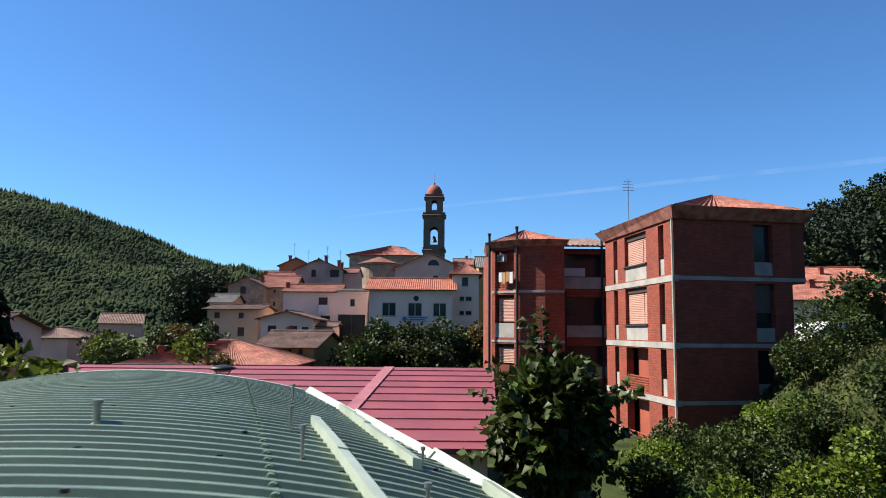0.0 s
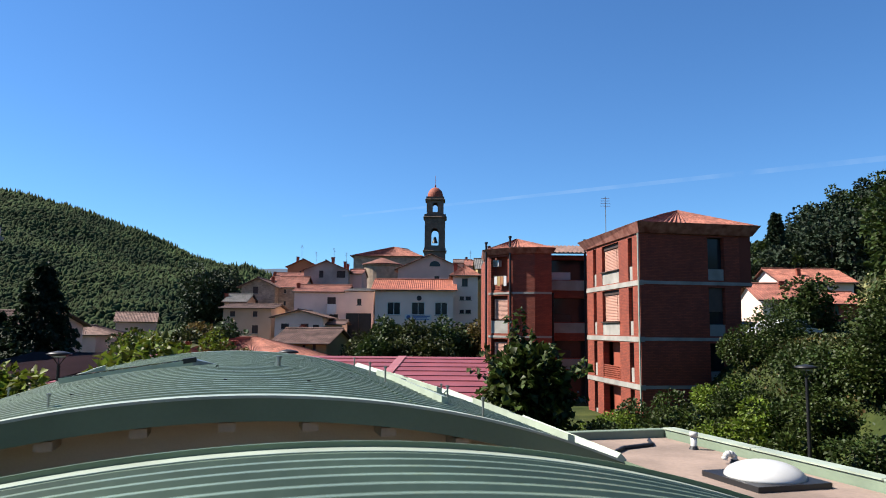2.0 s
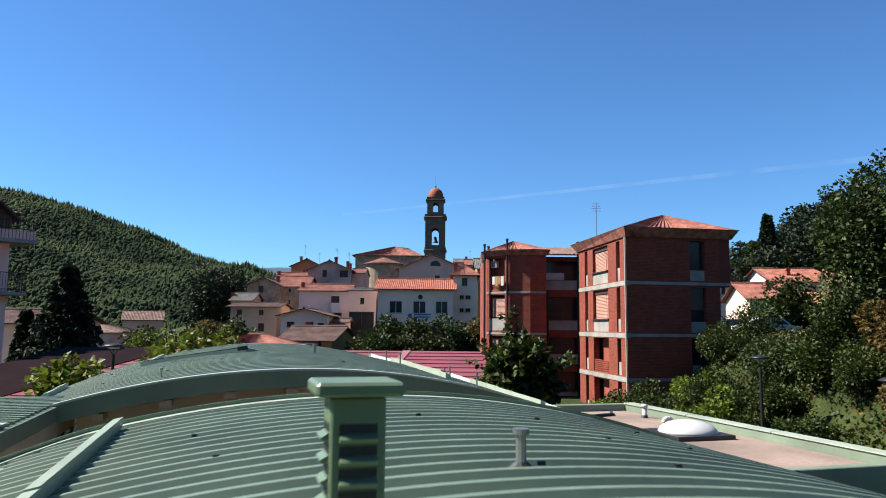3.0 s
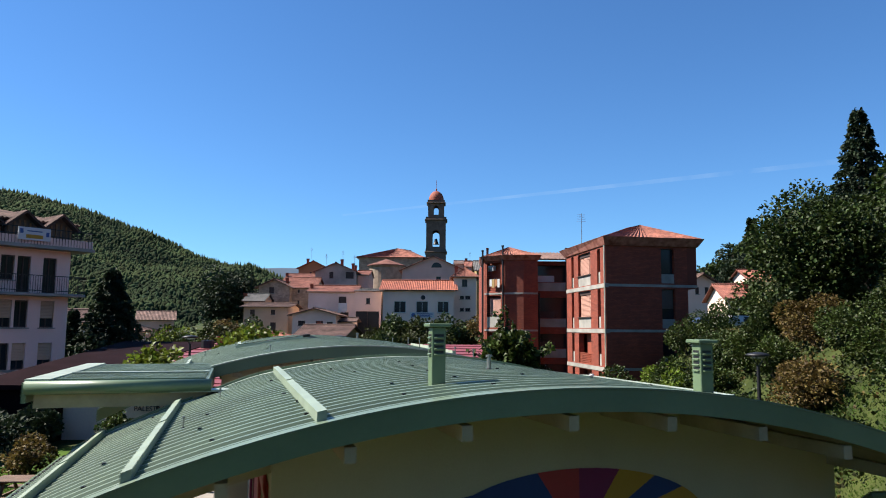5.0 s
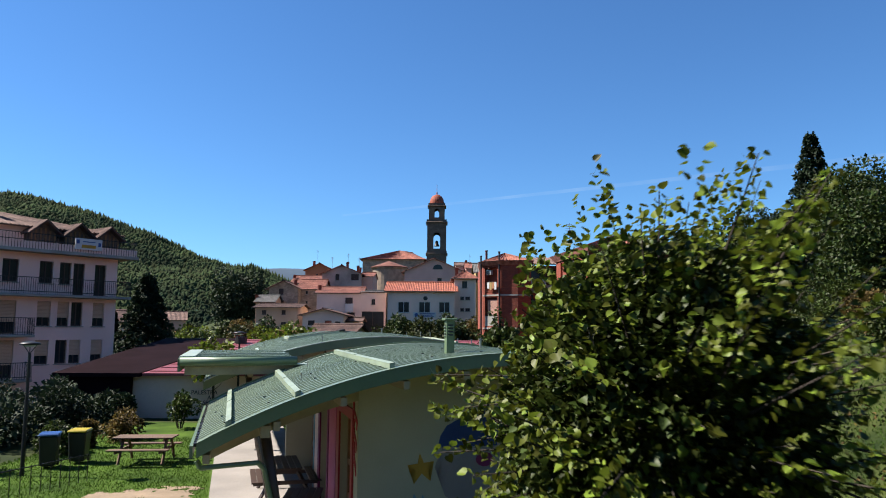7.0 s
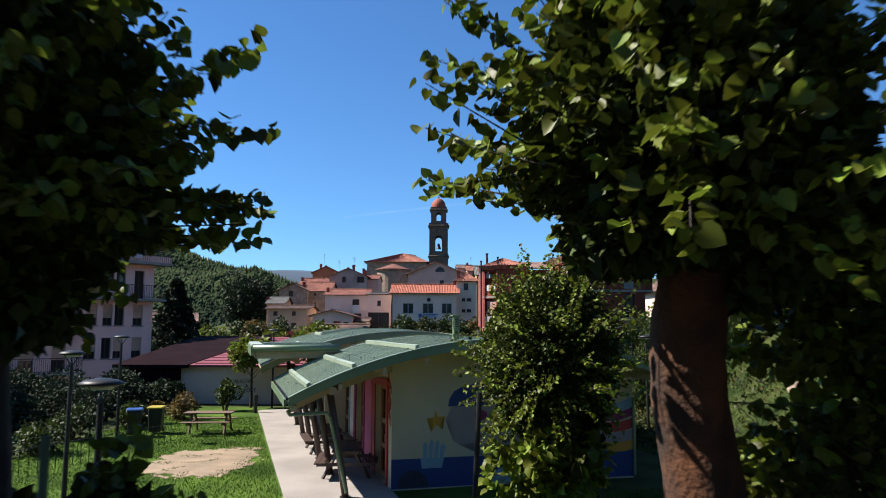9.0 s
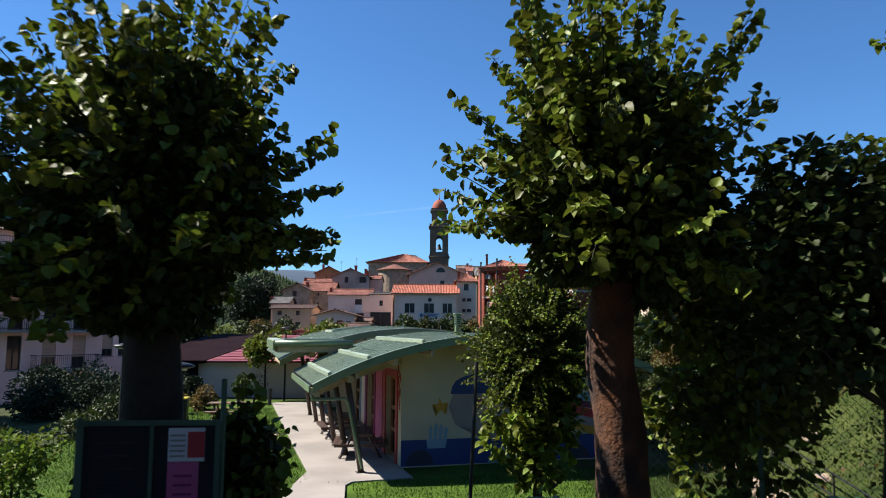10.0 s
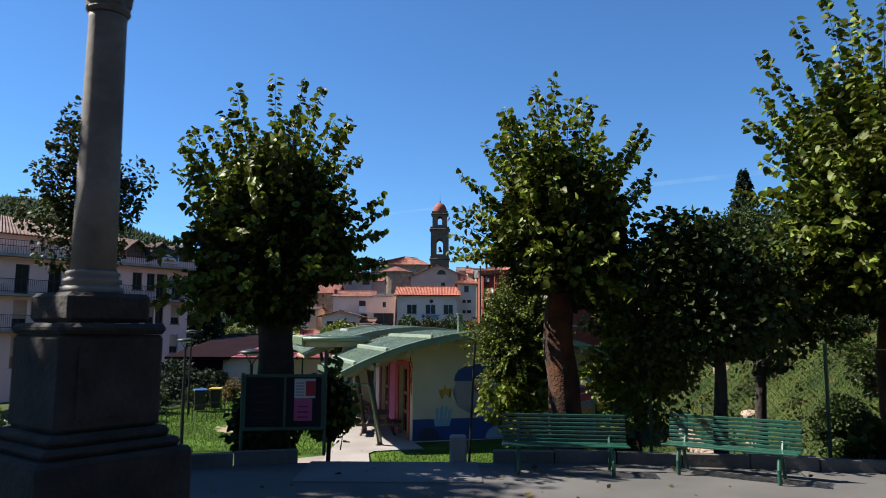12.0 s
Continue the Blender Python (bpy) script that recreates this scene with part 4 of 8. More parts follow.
def blind_sheet(m, x0, x1, y, z0, z1):
    """One ribbed sheet, its slats lapping."""
    bm = bmesh.new()
    n = max(4, int((z1 - z0) / 0.08))
    prev = None
    for i in range(n):
        for k, dy in ((0, 0.0), (0.85, 0.022)):
            z = z0 + (z1 - z0) * (i + k) / n
            cur = [bm.verts.new(m @ Vector((x, y + dy, z))) for x in (x0, x1)]
            if prev:
                bm.faces.new((prev[0], prev[1], cur[1], cur[0]))
            prev = cur
    return bm


def roller(parent, m, x0, x1, z0, z1, y=0.16, mat=None):
    return part("roller_blind", blind_sheet(m, x0, x1, y, z0, z1), mat or M_ROLLER, parent, "closed pink roller blind")


def lattice(parent, m, x0, x1, z0, z1):
    bm = bmesh.new()
    n = int((x1 - x0) / 0.1)
    for i in range(n + 1):
        x = x0 + (x1 - x0) * i / n
        box(bm, x - 0.018, x + 0.018, 0.05, 0.1, z0, z1, m)
    k = int((z1 - z0) / 0.1)
    for i in range(k + 1):
        z = z0 + (z1 - z0) * i / k
        box(bm, x0, x1, 0.04, 0.11, z - 0.018, z + 0.018, m)
    return part("pierced_parapet", bm, M_RENDER_RED, parent, "pierced brick parapet")


def eave_ring(parent, pts, z0, z1, out0, out1, peak, tile=None):
    """The slanted peeling fascia under a hipped tile roof, over the plan polygon pts; peak: a ridge of two points."""
    c = Vector((sum(p[0] for p in pts) / len(pts), sum(p[1] for p in pts) / len(pts)))

    def grow(p, o):
        d = Vector(p) - c
        return Vector(p) + d.normalized() * o * 1.25
    bm, bt = bmesh.new(), bmesh.new()
    k = len(pts)
    for i in range(k):
        a, b = pts[i], pts[(i + 1) % k]
        q = [(*grow(a, out0), z0), (*grow(b, out0), z0), (*grow(b, out1), z1), (*grow(a, out1), z1)]
        bm.faces.new([bm.verts.new(p) for p in q])
        q2 = [(*grow(a, -0.1), z0 - 0.02), (*grow(b, -0.1), z0 - 0.02), (*grow(b, out0), z0), (*grow(a, out0), z0)]
        bm.faces.new([bm.verts.new(p) for p in q2])
        ea, eb = Vector((*grow(a, out1 - 0.12), z1)), Vector((*grow(b, out1 - 0.12), z1))
        p1 = min(peak, key=lambda v: (Vector(v[:2]) - ea.xy).length)
        p2 = min(peak, key=lambda v: (Vector(v[:2]) - eb.xy).length)
        tile_slab(bt, ea, eb, p2, p1, 0.26, 0.04, 0.06)
    part("eave_fascia", bm, M_RUST, parent, "peeling rust-red eave fascia")
    part("roof", bt, tile or M_TILE, parent, recalc=False)


FLOORS = ((5.4, 7.65), (2.65, 5.15), (0.35, 2.4), (-2.2, 0.1))
BASE = -4.0
flats = thing("apartment_block", pose(0, 0, 0), "four-storey red brick apartment block with concrete bands", "building", "brick apartment blocks")
A = [(8.5, 37.6), (9.45, 29.5), (14.75, 30.5), (14.75, 39.0), (9.4, 39.0)]
bm = bmesh.new()
mL, wL = edge_frame(A[0], A[1], BASE)
mR, wR = edge_frame(A[1], A[2], BASE)
openL, openR = [], []
for z0, z1 in FLOORS:
    a, b = z0 - BASE, z1 - BASE
    openL += [(1.17, 1.72, a + 0.05, b - 0.05), (2.71, 5.32, a + 0.05, b - 0.05), (6.66, 7.23, a + 0.05, b - 0.05)]
    openR += [(3.65, 4.55, a + 0.05, b - 0.05)]
wall_panel(bm, mL, wL, 7.75 - BASE, openL, 0.35)
wall_panel(bm, mR, wR, 7.75 - BASE, openR, 0.35)
for i in (2, 3, 4):
    mm, ww = edge_frame(A[i], A[(i + 1) % 5], BASE)
    wall_panel(bm, mm, ww, 7.75 - BASE, [], 0.3)
part("wall", bm, M_BRICK, flats, recalc=False)
part("floor_core", inset(Matrix.Identity(4), 10.9, 14.3, 32.6, 38.5, BASE, 7.7), M_BRICK, flats)
part("upper_bay", inset(mR, wR + 0.002, wR + 0.62, 0.0, 2.6, 5.15 - BASE, 7.75 - BASE), M_BRICK, flats)
for z in (5.15, 2.4, 0.1):
    bm = bmesh.new()
    box(bm, -0.02, wL, -0.035, 0.2, z - BASE, z - BASE + 0.25, mL)
    part("concrete_band", bm, M_BAND, flats)
    bm = bmesh.new()
    box(bm, 0, wR + (0.62 if z > 5 else 0), -0.03, 0.2, z + 0.06 - BASE, z - BASE + 0.22, mR)
    part("concrete_band", bm, M_BAND, flats)
for i, (z0, z1) in enumerate(FLOORS):
    a, b = z0 - BASE, z1 - BASE
    for x0, x1 in ((1.17, 1.72), (6.66, 7.23)):
        part("spandrel", inset(mL, x0, x1, 0.08, 0.16, a + 0.05, a + 0.75), M_BAND, flats)
        w_ = part("window", inset(mL, x0, x1, 0.22, 0.25, a + 0.75, b - 0.05), M_GLASS if i > 1 else M_ROLLER, flats)
        part("frame", inset(mL, x0, x0 + 0.05, 0.17, 0.215, a + 0.75, b - 0.05), M_SHUTTER, w_)
    if i < 2:
        part("spandrel", inset(mL, 2.71, 5.32, 0.02, 0.12, a + 0.05, a + 0.7), M_BAND, flats, "pale concrete balcony front")
        part("sill", inset(mL, 2.62, 5.4, -0.08, 0.1, a + 0.704, a + 0.76), M_SHUTTER, flats)
        roller(flats, mL, 2.75, 4.6, a + 0.8, b - 0.3)
        roller(flats, mL, 4.66, 5.28, a + 0.8, b - 0.3)
        part("blind_box", inset(mL, 2.71, 5.32, 0.12, 0.3, b - 0.29, b - 0.05), M_SHUTTER, flats)
    else:
        lattice(flats, mL, 2.71, 5.32, a + 0.06, a + 0.72)
        part("loggia_wall", inset(mL, 2.71, 5.32, 0.55, 0.6, a + 0.05, b - 0.05), M_RENDER_RED, flats)
    part("spandrel", inset(mR, 3.65, 4.55, 0.1, 0.2, a + 0.05, a + 0.62), M_BAND, flats)
    w_ = part("window", inset(mR, 3.65, 4.55, 0.3, 0.34, a + 0.62, b - 0.05), M_GLASS, flats)
    part("frame", inset(mR, 3.65, 3.72, 0.24, 0.295, a + 0.62, b - 0.05), M_SHUTTER, w_)
    if i == 1:
        part("shutter", inset(mR, 3.7, 4.5, 0.2, 0.26, a + 1.25, b - 0.06), M_BROWN, w_)
eave_ring(flats, [A[0], A[1], (15.35, 30.6), (15.35, 39.0), (9.4, 39.0)], 7.72, 8.2, 0.12, 0.5, ((12.9, 34.2, 9.6), (12.4, 35.6, 9.6)))
part("downpipe", tubed((9.38, 29.46, BASE), (9.38, 29.46, 7.7), 0.045), M_PALE_TRIM, flats)
ant = thing("aerial", pose(9.2, 35.5, 8.3), "thin metal television aerial on the tiled roof", "aerial", "aerials")
part("mast", tubed((0, 0, 0), (0, 0, 2.3), 0.02), M_ZINC, ant)
for i in range(4):
    part("rod", tubed((-0.3 + 0.02 * i, 0, 1.75 + i * 0.15), (0.3 - 0.02 * i, 0.05, 1.75 + i * 0.15), 0.012), M_ZINC, ant)

wing = thing("apartment_block", pose(0, 0, 0), "faceted red brick apartment block with loggias and flues", "building", "brick apartment blocks")
B = [(2.85, 41.6), (4.15, 40.3), (5.65, 39.8), (6.75, 40.0), (6.75, 41.5), (9.6, 41.5), (9.6, 50), (2.85, 50)]
bm = bmesh.new()
mB, wB = edge_frame(B[0], B[1], BASE)
mC, wC = edge_frame(B[4], B[5], BASE)
openB = [(0.25, wB - 0.2, z0 - BASE + 0.05, z1 - BASE - 0.05) for z0, z1 in FLOORS]
openC = [(0.2, wC - 0.3, z0 - BASE + 0.8, z1 - BASE - 0.15) for z0, z1 in FLOORS]
for i in range(len(B)):
    mm, ww = edge_frame(B[i], B[(i + 1) % len(B)], BASE)
    wall_panel(bm, mm, ww, 7.8 - BASE, openB if i == 0 else openC if i == 4 else [], 0.4)
part("wall", bm, M_BRICK, wing, recalc=False)
for i, (z0, z1) in enumerate(FLOORS):
    a, b = z0 - BASE, z1 - BASE
    part("loggia_wall", inset(mB, 0.2, wB - 0.15, 0.6, 0.65, a, b), M_RENDER_RED, wing)
    if i == 0:
        ac = part("air_conditioner", inset(mB, 0.3, 0.8, 0.1, 0.4, b - 0.65, b - 0.25), M_PLASTIC_W, wing, "white air-conditioning unit")
        bm = bmesh.new()
        for k in range(10):
            box(bm, 0.33, 0.72, 0.085, 0.097, b - 0.62 + k * 0.034, b - 0.6 + k * 0.034, mB)
        part("grille", bm, M_BLACK, ac)
        lattice(wing, mB, 0.25, wB - 0.2, a + 0.06, a + 0.85)
    else:
        part("spandrel", inset(mB, 0.25, wB - 0.2, 0.02, 0.12, a + 0.05, a + 0.85), M_BAND if i == 1 else M_BRICK, wing)
        roller(wing, mB, 0.4, wB - 0.25, a + 0.95, b - 0.25)
    part("window", inset(mC, 0.2, wC - 0.3, 0.34, 0.38, a + 0.8, b - 0.15), M_GLASS, wing)
    part("curtain", inset(mC, 0.2, 1.5, 0.28, 0.3, a + 0.8, a + 1.3), M_PAPER if i == 0 else M_SHUTTER, wing)
    part("spandrel", inset(mC, 0.0, wC - 0.1, -0.03, 0.02, a + 0.1, a + 0.75), M_BAND, wing)
for z in (5.15, 2.4, 0.1):
    for k in (0, 1, 2):
        mm, ww = edge_frame(B[k], B[k + 1], z)
        part("concrete_band", inset(mm, 0.01, ww - 0.01, -0.03, 0.1, 0.03, 0.16), M_BAND, wing)
eave_ring(wing, B[:4] + [(6.75, 46), (2.85, 46)], 7.76, 8.1, 0.1, 0.34, ((4.8, 42.4, 8.95), (4.8, 44.0, 8.95)))
bm = bmesh.new()
tile_slab(bm, (6.5, 41.0, 7.95), (9.6, 41.0, 7.95), (9.6, 45.5, 8.9), (6.5, 45.5, 8.9), 0.26, 0.04)
part("link_roof", bm, M_TILE_OLD, wing, recalc=False)
for x, y, z1 in ((4.15, 40.2, 8.75), (2.7, 41.4, 8.5), (9.1, 41.2, 8.7), (7.0, 41.2, 5.2)):
    fl = part("flue", tubed((x, y, -3), (x, y, z1), 0.07), M_IRON, wing, "dark metal flue pipe")
    part("cowl", tubed((x, y, z1), (x, y, z1 + 0.12), 0.1), M_IRON, fl)
wash = thing("laundry", pose(3.55, 40.55, 5.7, 0, 0, -45), "light clothes drying on a balcony line", "laundry")
for i in range(4):
    part("cloth", boxed(-0.5 + i * 0.26, -0.28 + i * 0.26, 0, 0.03, 0.1 - 0.1 * (i % 2), 0.62), (M_PAPER, M_YELLOW, M_ORANGE, M_PAPER)[i], wash)
part("line", tubed((-0.6, 0.015, 0.63), (0.6, 0.015, 0.63), 0.01, n=6), M_IRON, wash)

for x, y, z in ((-17.2, 108, 13.2), (-15.3, 108.5, 12.6), (-25.2, 123, 15.4), (-20.0, 108, 12.6), (5.2, 132, 15.6), (24.5, 84, 12.2)):
    copy_thing(ant, pose(x, y, z, 0, 0, 40))

# ---------- hotel ----------
HOTEL = Matrix.Translation((-31.6, 15.1, -4)) @ pose(0, 0, 0, 0, 0, 53.6)
HB = 4.0
hotel = thing("hotel", HOTEL, "cream four-storey hotel with iron balconies and wooden attic gables", "hotel")
opens, kinds = [], []
for s, w in ((1.14, 0.75), (2.54, 0.7), (3.39, 0.7), (4.55, 0.8), (6.6, 0.9), (8.6, 0.9), (10.8, 0.9), (13.0, 0.9)):
    x = 16 - s
    door = s in (1.14,) or s > 8
    opens.append((x - w / 2, x + w / 2, (4.45 if door or s < 3 else 5.1) + HB, 6.45 + HB))
    opens.append((x - w / 2, x + w / 2, (2.05 if s > 6 else 2.5) + HB, 4.0 + HB))
    opens.append((x - w / 2, x + w / 2, (-0.55 if s > 6 else 0.2) + HB, 1.65 + HB))
bm = bmesh.new()
wall_panel(bm, Matrix.Identity(4), 16, 7.0 + HB, opens, 0.22)
wall_panel(bm, Matrix.Translation((16, 0, 0)) @ pose(0, 0, 0, 0, 0, 90), 9, 7.0 + HB, [(2.0, 3.0, 6.5, 8.0), (5, 6, 6.5, 8), (2.0, 3.0, 9.0, 10.4), (5, 6, 9, 10.4)], 0.22)
wall_panel(bm, Matrix.Translation((16, 9, 0)) @ pose(0, 0, 0, 0, 0, 180), 16, 7.0 + HB, [], 0.22)
wall_panel(bm, Matrix.Translation((0, 9, 0)) @ pose(0, 0, 0, 0, 0, -90), 9, 7.0 + HB, [], 0.22)
part("wall", bm, M_HOTEL, hotel, recalc=False)
for i, o in enumerate(opens):
    win = add_window(hotel, Matrix.Identity(4), o, 0.2, "plain")
    if i % 3 != 0 and i % 4:
        bm = blind_sheet(Matrix.Identity(4), o[0], o[1], 0.1, o[2] + (o[3] - o[2]) * 0.35, o[3])
        part("roller_blind", bm, M_BEIGE, win, "half-lowered beige roller blind")
for o in ((2.0, 3.0, 6.5, 8.0), (5, 6, 6.5, 8), (2.0, 3.0, 9.0, 10.4), (5, 6, 9, 10.4)):
    add_window(hotel, Matrix.Translation((16, 0, 0)) @ pose(0, 0, 0, 0, 0, 90), o, 0.2, "plain")


def balcony(parent, x0, x1, z, depth=0.95, ends=True):
    slab = part("balcony", boxed(x0, x1, -depth, -0.002, z - 0.16, z, bevel=0.02), M_BAND, parent, "concrete balcony with dark iron railing")
    bm = bmesh.new()
    for zz in (z + 0.12, z + 0.95):
        box(bm, x0 + 0.03, x1 - 0.03, -depth + 0.03, -depth + 0.07, zz, zz + 0.04)
        if ends:
            for x in (x0 + 0.03, x1 - 0.07):
                box(bm, x, x + 0.04, -depth + 0.07, -0.01, zz, zz + 0.04)
    n = int((x1 - x0) / 0.13)
    for i in range(n + 1):
        x = x0 + 0.05 + (x1 - x0 - 0.1) * i / n
        box(bm, x - 0.009, x + 0.009, -depth + 0.04, -depth + 0.058, z, z + 0.96)
    for x in (x0 + 0.05, x1 - 0.05):
        for i in range(6):
            y = -depth + 0.15 + i * 0.14
            box(bm, x - 0.009, x + 0.009, y, y + 0.018, z, z + 0.96)
    part("railing", bm, M_IRON, slab)
    return slab


balcony(hotel, 6.9, 16.5, 4.4 + HB)
balcony(hotel, 6.2, 10.6, 2.0 + HB)
balcony(hotel, 6.2, 10.6, -0.6 + HB)
balcony(hotel, 0.3, 5.9, 4.4 + HB)
balcony(hotel, 0.3, 5.9, 2.0 + HB)
terrace = part("terrace", boxed(0, 16.9, -1.0, 8.9, 7.0 + HB - 0.12, 7.0 + HB + 0.06), M_BAND, hotel)
bm = bmesh.new()
for zz in (7.55, 7.95):
    box(bm, 0, 16.8, -0.95, -0.91, zz + HB, zz + HB + 0.04)
    box(bm, 16.76, 16.8, -0.9, 8.8, zz + HB, zz + HB + 0.04)
for i in range(100):
    box(bm, 0.05 + i * 0.168, 0.07 + i * 0.168, -0.94, -0.92, 7.06 + HB, 7.98 + HB)
part("railing", bm, M_IRON, terrace)
part("parapet", boxed(0, 16.8, -0.9, -0.8, 7.06 + HB, 7.5 + HB), M_HOTEL, terrace)
sign = part("sign_board", boxed(12.6, 14.3, -1.04, -0.97, 7.25 + HB, 7.95 + HB), M_PAPER, hotel, "white sign board with worn lettering")
for x0, x1, z0, z1, mt in ((13.0, 13.9, 7.36, 7.56, M_STAR), (13.05, 13.85, 7.72, 7.78, M_BLUETEXT), (12.68, 12.85, 7.6, 7.85, M_BLUETEXT), (14.05, 14.22, 7.5, 7.75, M_BLUETEXT)):
    part("lettering_bar", boxed(x0, x1, -1.055, -1.045, z0 + HB, z1 + HB), mt, sign)
attic = part("attic", boxed(0.3, 16.0, 0.9, 8.8, 7.06 + HB, 8.6 + HB), M_HOTEL, hotel)
bm = bmesh.new()
tile_slab(bm, (-0.4, 0.3, 8.55 + HB), (16.6, 0.3, 8.55 + HB), (13.0, 4.6, 9.6 + HB), (2.0, 4.6, 10.4 + HB))
tile_slab(bm, (16.6, 0.3, 8.55 + HB), (16.6, 9.3, 8.55 + HB), (13.0, 4.6, 9.6 + HB), (13.0, 4.6, 9.6 + HB))
tile_slab(bm, (16.6, 9.3, 8.55 + HB), (-0.4, 9.3, 8.55 + HB), (2.0, 4.6, 10.4 + HB), (13.0, 4.6, 9.6 + HB))
tile_slab(bm, (-0.4, 9.3, 8.55 + HB), (-0.4, 0.3, 8.55 + HB), (2.0, 4.6, 10.4 + HB), (2.0, 4.6, 10.4 + HB))
part("roof", bm, M_TILE_OLD, hotel, recalc=False)
for xc in (15.3, 13.3, 11.2):
    dm = part("dormer", boxed(xc - 0.8, xc + 0.8, 0.2, 3.0, 7.06 + HB, 8.25 + HB), M_WOOD, hotel, "wooden gabled dormer")
    bm = bmesh.new()
    v = [bm.verts.new(p) for p in ((xc - 0.8, 0.2, 8.25 + HB), (xc + 0.8, 0.2, 8.25 + HB), (xc, 0.2, 8.95 + HB))]
    bm.faces.new(v)
    part("gable", bm, M_WOOD, dm)
    bm = bmesh.new()
    tile_slab(bm, (xc - 1.05, 3.4, 8.1 + HB), (xc - 1.05, -0.35, 8.1 + HB), (xc, -0.35, 9.0 + HB), (xc, 3.4, 9.0 + HB))
    tile_slab(bm, (xc + 1.05, -0.35, 8.1 + HB), (xc + 1.05, 3.4, 8.1 + HB), (xc, 3.4, 9.0 + HB), (xc, -0.35, 9.0 + HB))
    part("dormer_roof", bm, M_TILE_OLD, dm, recalc=False)
    bm = bmesh.new()
    for k in range(6):
        box(bm, xc - 0.75 + k * 0.28, xc - 0.65 + k * 0.28, 0.14, 0.196, 7.3 + HB, 8.2 + HB + 0.35 * (1 - abs(k - 2.5) / 2.5))
    part("batten_front", bm, M_WOOD_WARM, dm)
chimney_part(hotel, 9.0, 3.0, 9 + HB, 10.6 + HB)


# ---------- school: roof fittings ----------
def front_z(u, v=0.0):
    return arch_z(u, F_CU, F_CZ) + 0.042


def rear_z(u, v=14.0):
    return arch_z(u, R_CU, R_CZ) + 0.035 + rear_dip(v)


def roof_strip(parent, u, v0, v1, zf, w=0.085):
    """A raised flashing in two overlapping lengths, with a folded end."""
    bm = bmesh.new()
    mid = v0 + (v1 - v0) * 0.55
    for a, b, up in ((v0, mid, 0.0), (mid - 0.06, v1, 0.012)):
        v = [(u + k * w / 2, c, zf(u + k * w / 2, c) + 0.004) for k, c in ((-1, a), (1, a), (1, b), (-1, b))]
        lo = [bm.verts.new(p) for p in v]
        hi = [bm.verts.new((p[0] * 0.98 + u * 0.02, p[1], p[2] + 0.09 + up)) for p in v]
        bm.faces.new(hi)
        bm.faces.new(lo[::-1])
        for i in range(4):
            bm.faces.new((lo[i], lo[(i + 1) % 4], hi[(i + 1) % 4], hi[i]))
    return part("roof_strip", bm, M_STRIP if zf is front_z else M_PALE_TRIM, parent, "pale metal roof flashing strip")


roof_strip(school, 0.33, -1.24, 5.55, front_z)
roof_strip(school, -1.17, -1.24, 4.4, front_z)
roof_strip(school, -2.2, -1.24, 4.4, front_z)
for u, v0, v1 in ((4.76, 9.5, 13.8), (5.45, 12.2, 16.6), (6.0, 8.5, 12.0), (-1.4, 10.6, 12.0), (-0.2, 13.6, 16.2)):
    roof_strip(school, u, v0, v1, rear_z)
verge = [(6.55, 8.35), (6.27, 10.6), (5.93, 13.4), (5.57, 16.2), (5.22, 19.0)]
for (ua, va), (ub, vb) in zip(verge, verge[1:]):
    part("verge_trim", tubed((ua, va, rear_z(ua, va) + 0.01), (ub + 0.03, vb + 0.1, rear_z(ub, vb) + 0.025), 0.085, 0.085, 4), M_PALE_TRIM, school)

# louvred flue on the front roof
def louvred_chimney(u, v, w, z0, z1):
    f = part("chimney", boxed(u - w / 2, u + w / 2, v - w / 2, v + w / 2, z0, z1 - 0.04, bevel=0.006), M_GREEN_TRIM, school, "square green metal chimney with louvres")
    part("cap", boxed(u - w * 0.79, u + w * 0.79, v - w * 0.79, v + w * 0.79, z1 - 0.038, z1, bevel=0.008), M_GREEN_TRIM, f)
    for k in range(4):
        for side in (0, 1):
            m = Matrix.Translation((u, v, z1 - 0.28 + k * 0.058)) @ pose(0, 0, 0, 0, 0, -90 * side)
            bm = bmesh.new()
            box(bm, -w * 0.34, w * 0.34, -w * 0.71, -w * 0.47, -0.004, 0.008, m @ pose(0, 0, 0, 28, 0, 0))
            part("louvre", bm, M_GREEN_TRIM, f)
            # black plate under each louvre stands in for the opening's shade
            bm = bmesh.new()
            box(bm, -w * 0.34, w * 0.34, -w * 0.513, -w * 0.503, -0.03, -0.006, m)
            part("slot", bm, M_BLACK, f)


louvred_chimney(1.67, 0.0, 0.15, 1.9, 2.69)
louvred_chimney(4.35, -0.8, 0.15, 1.85, 2.54)

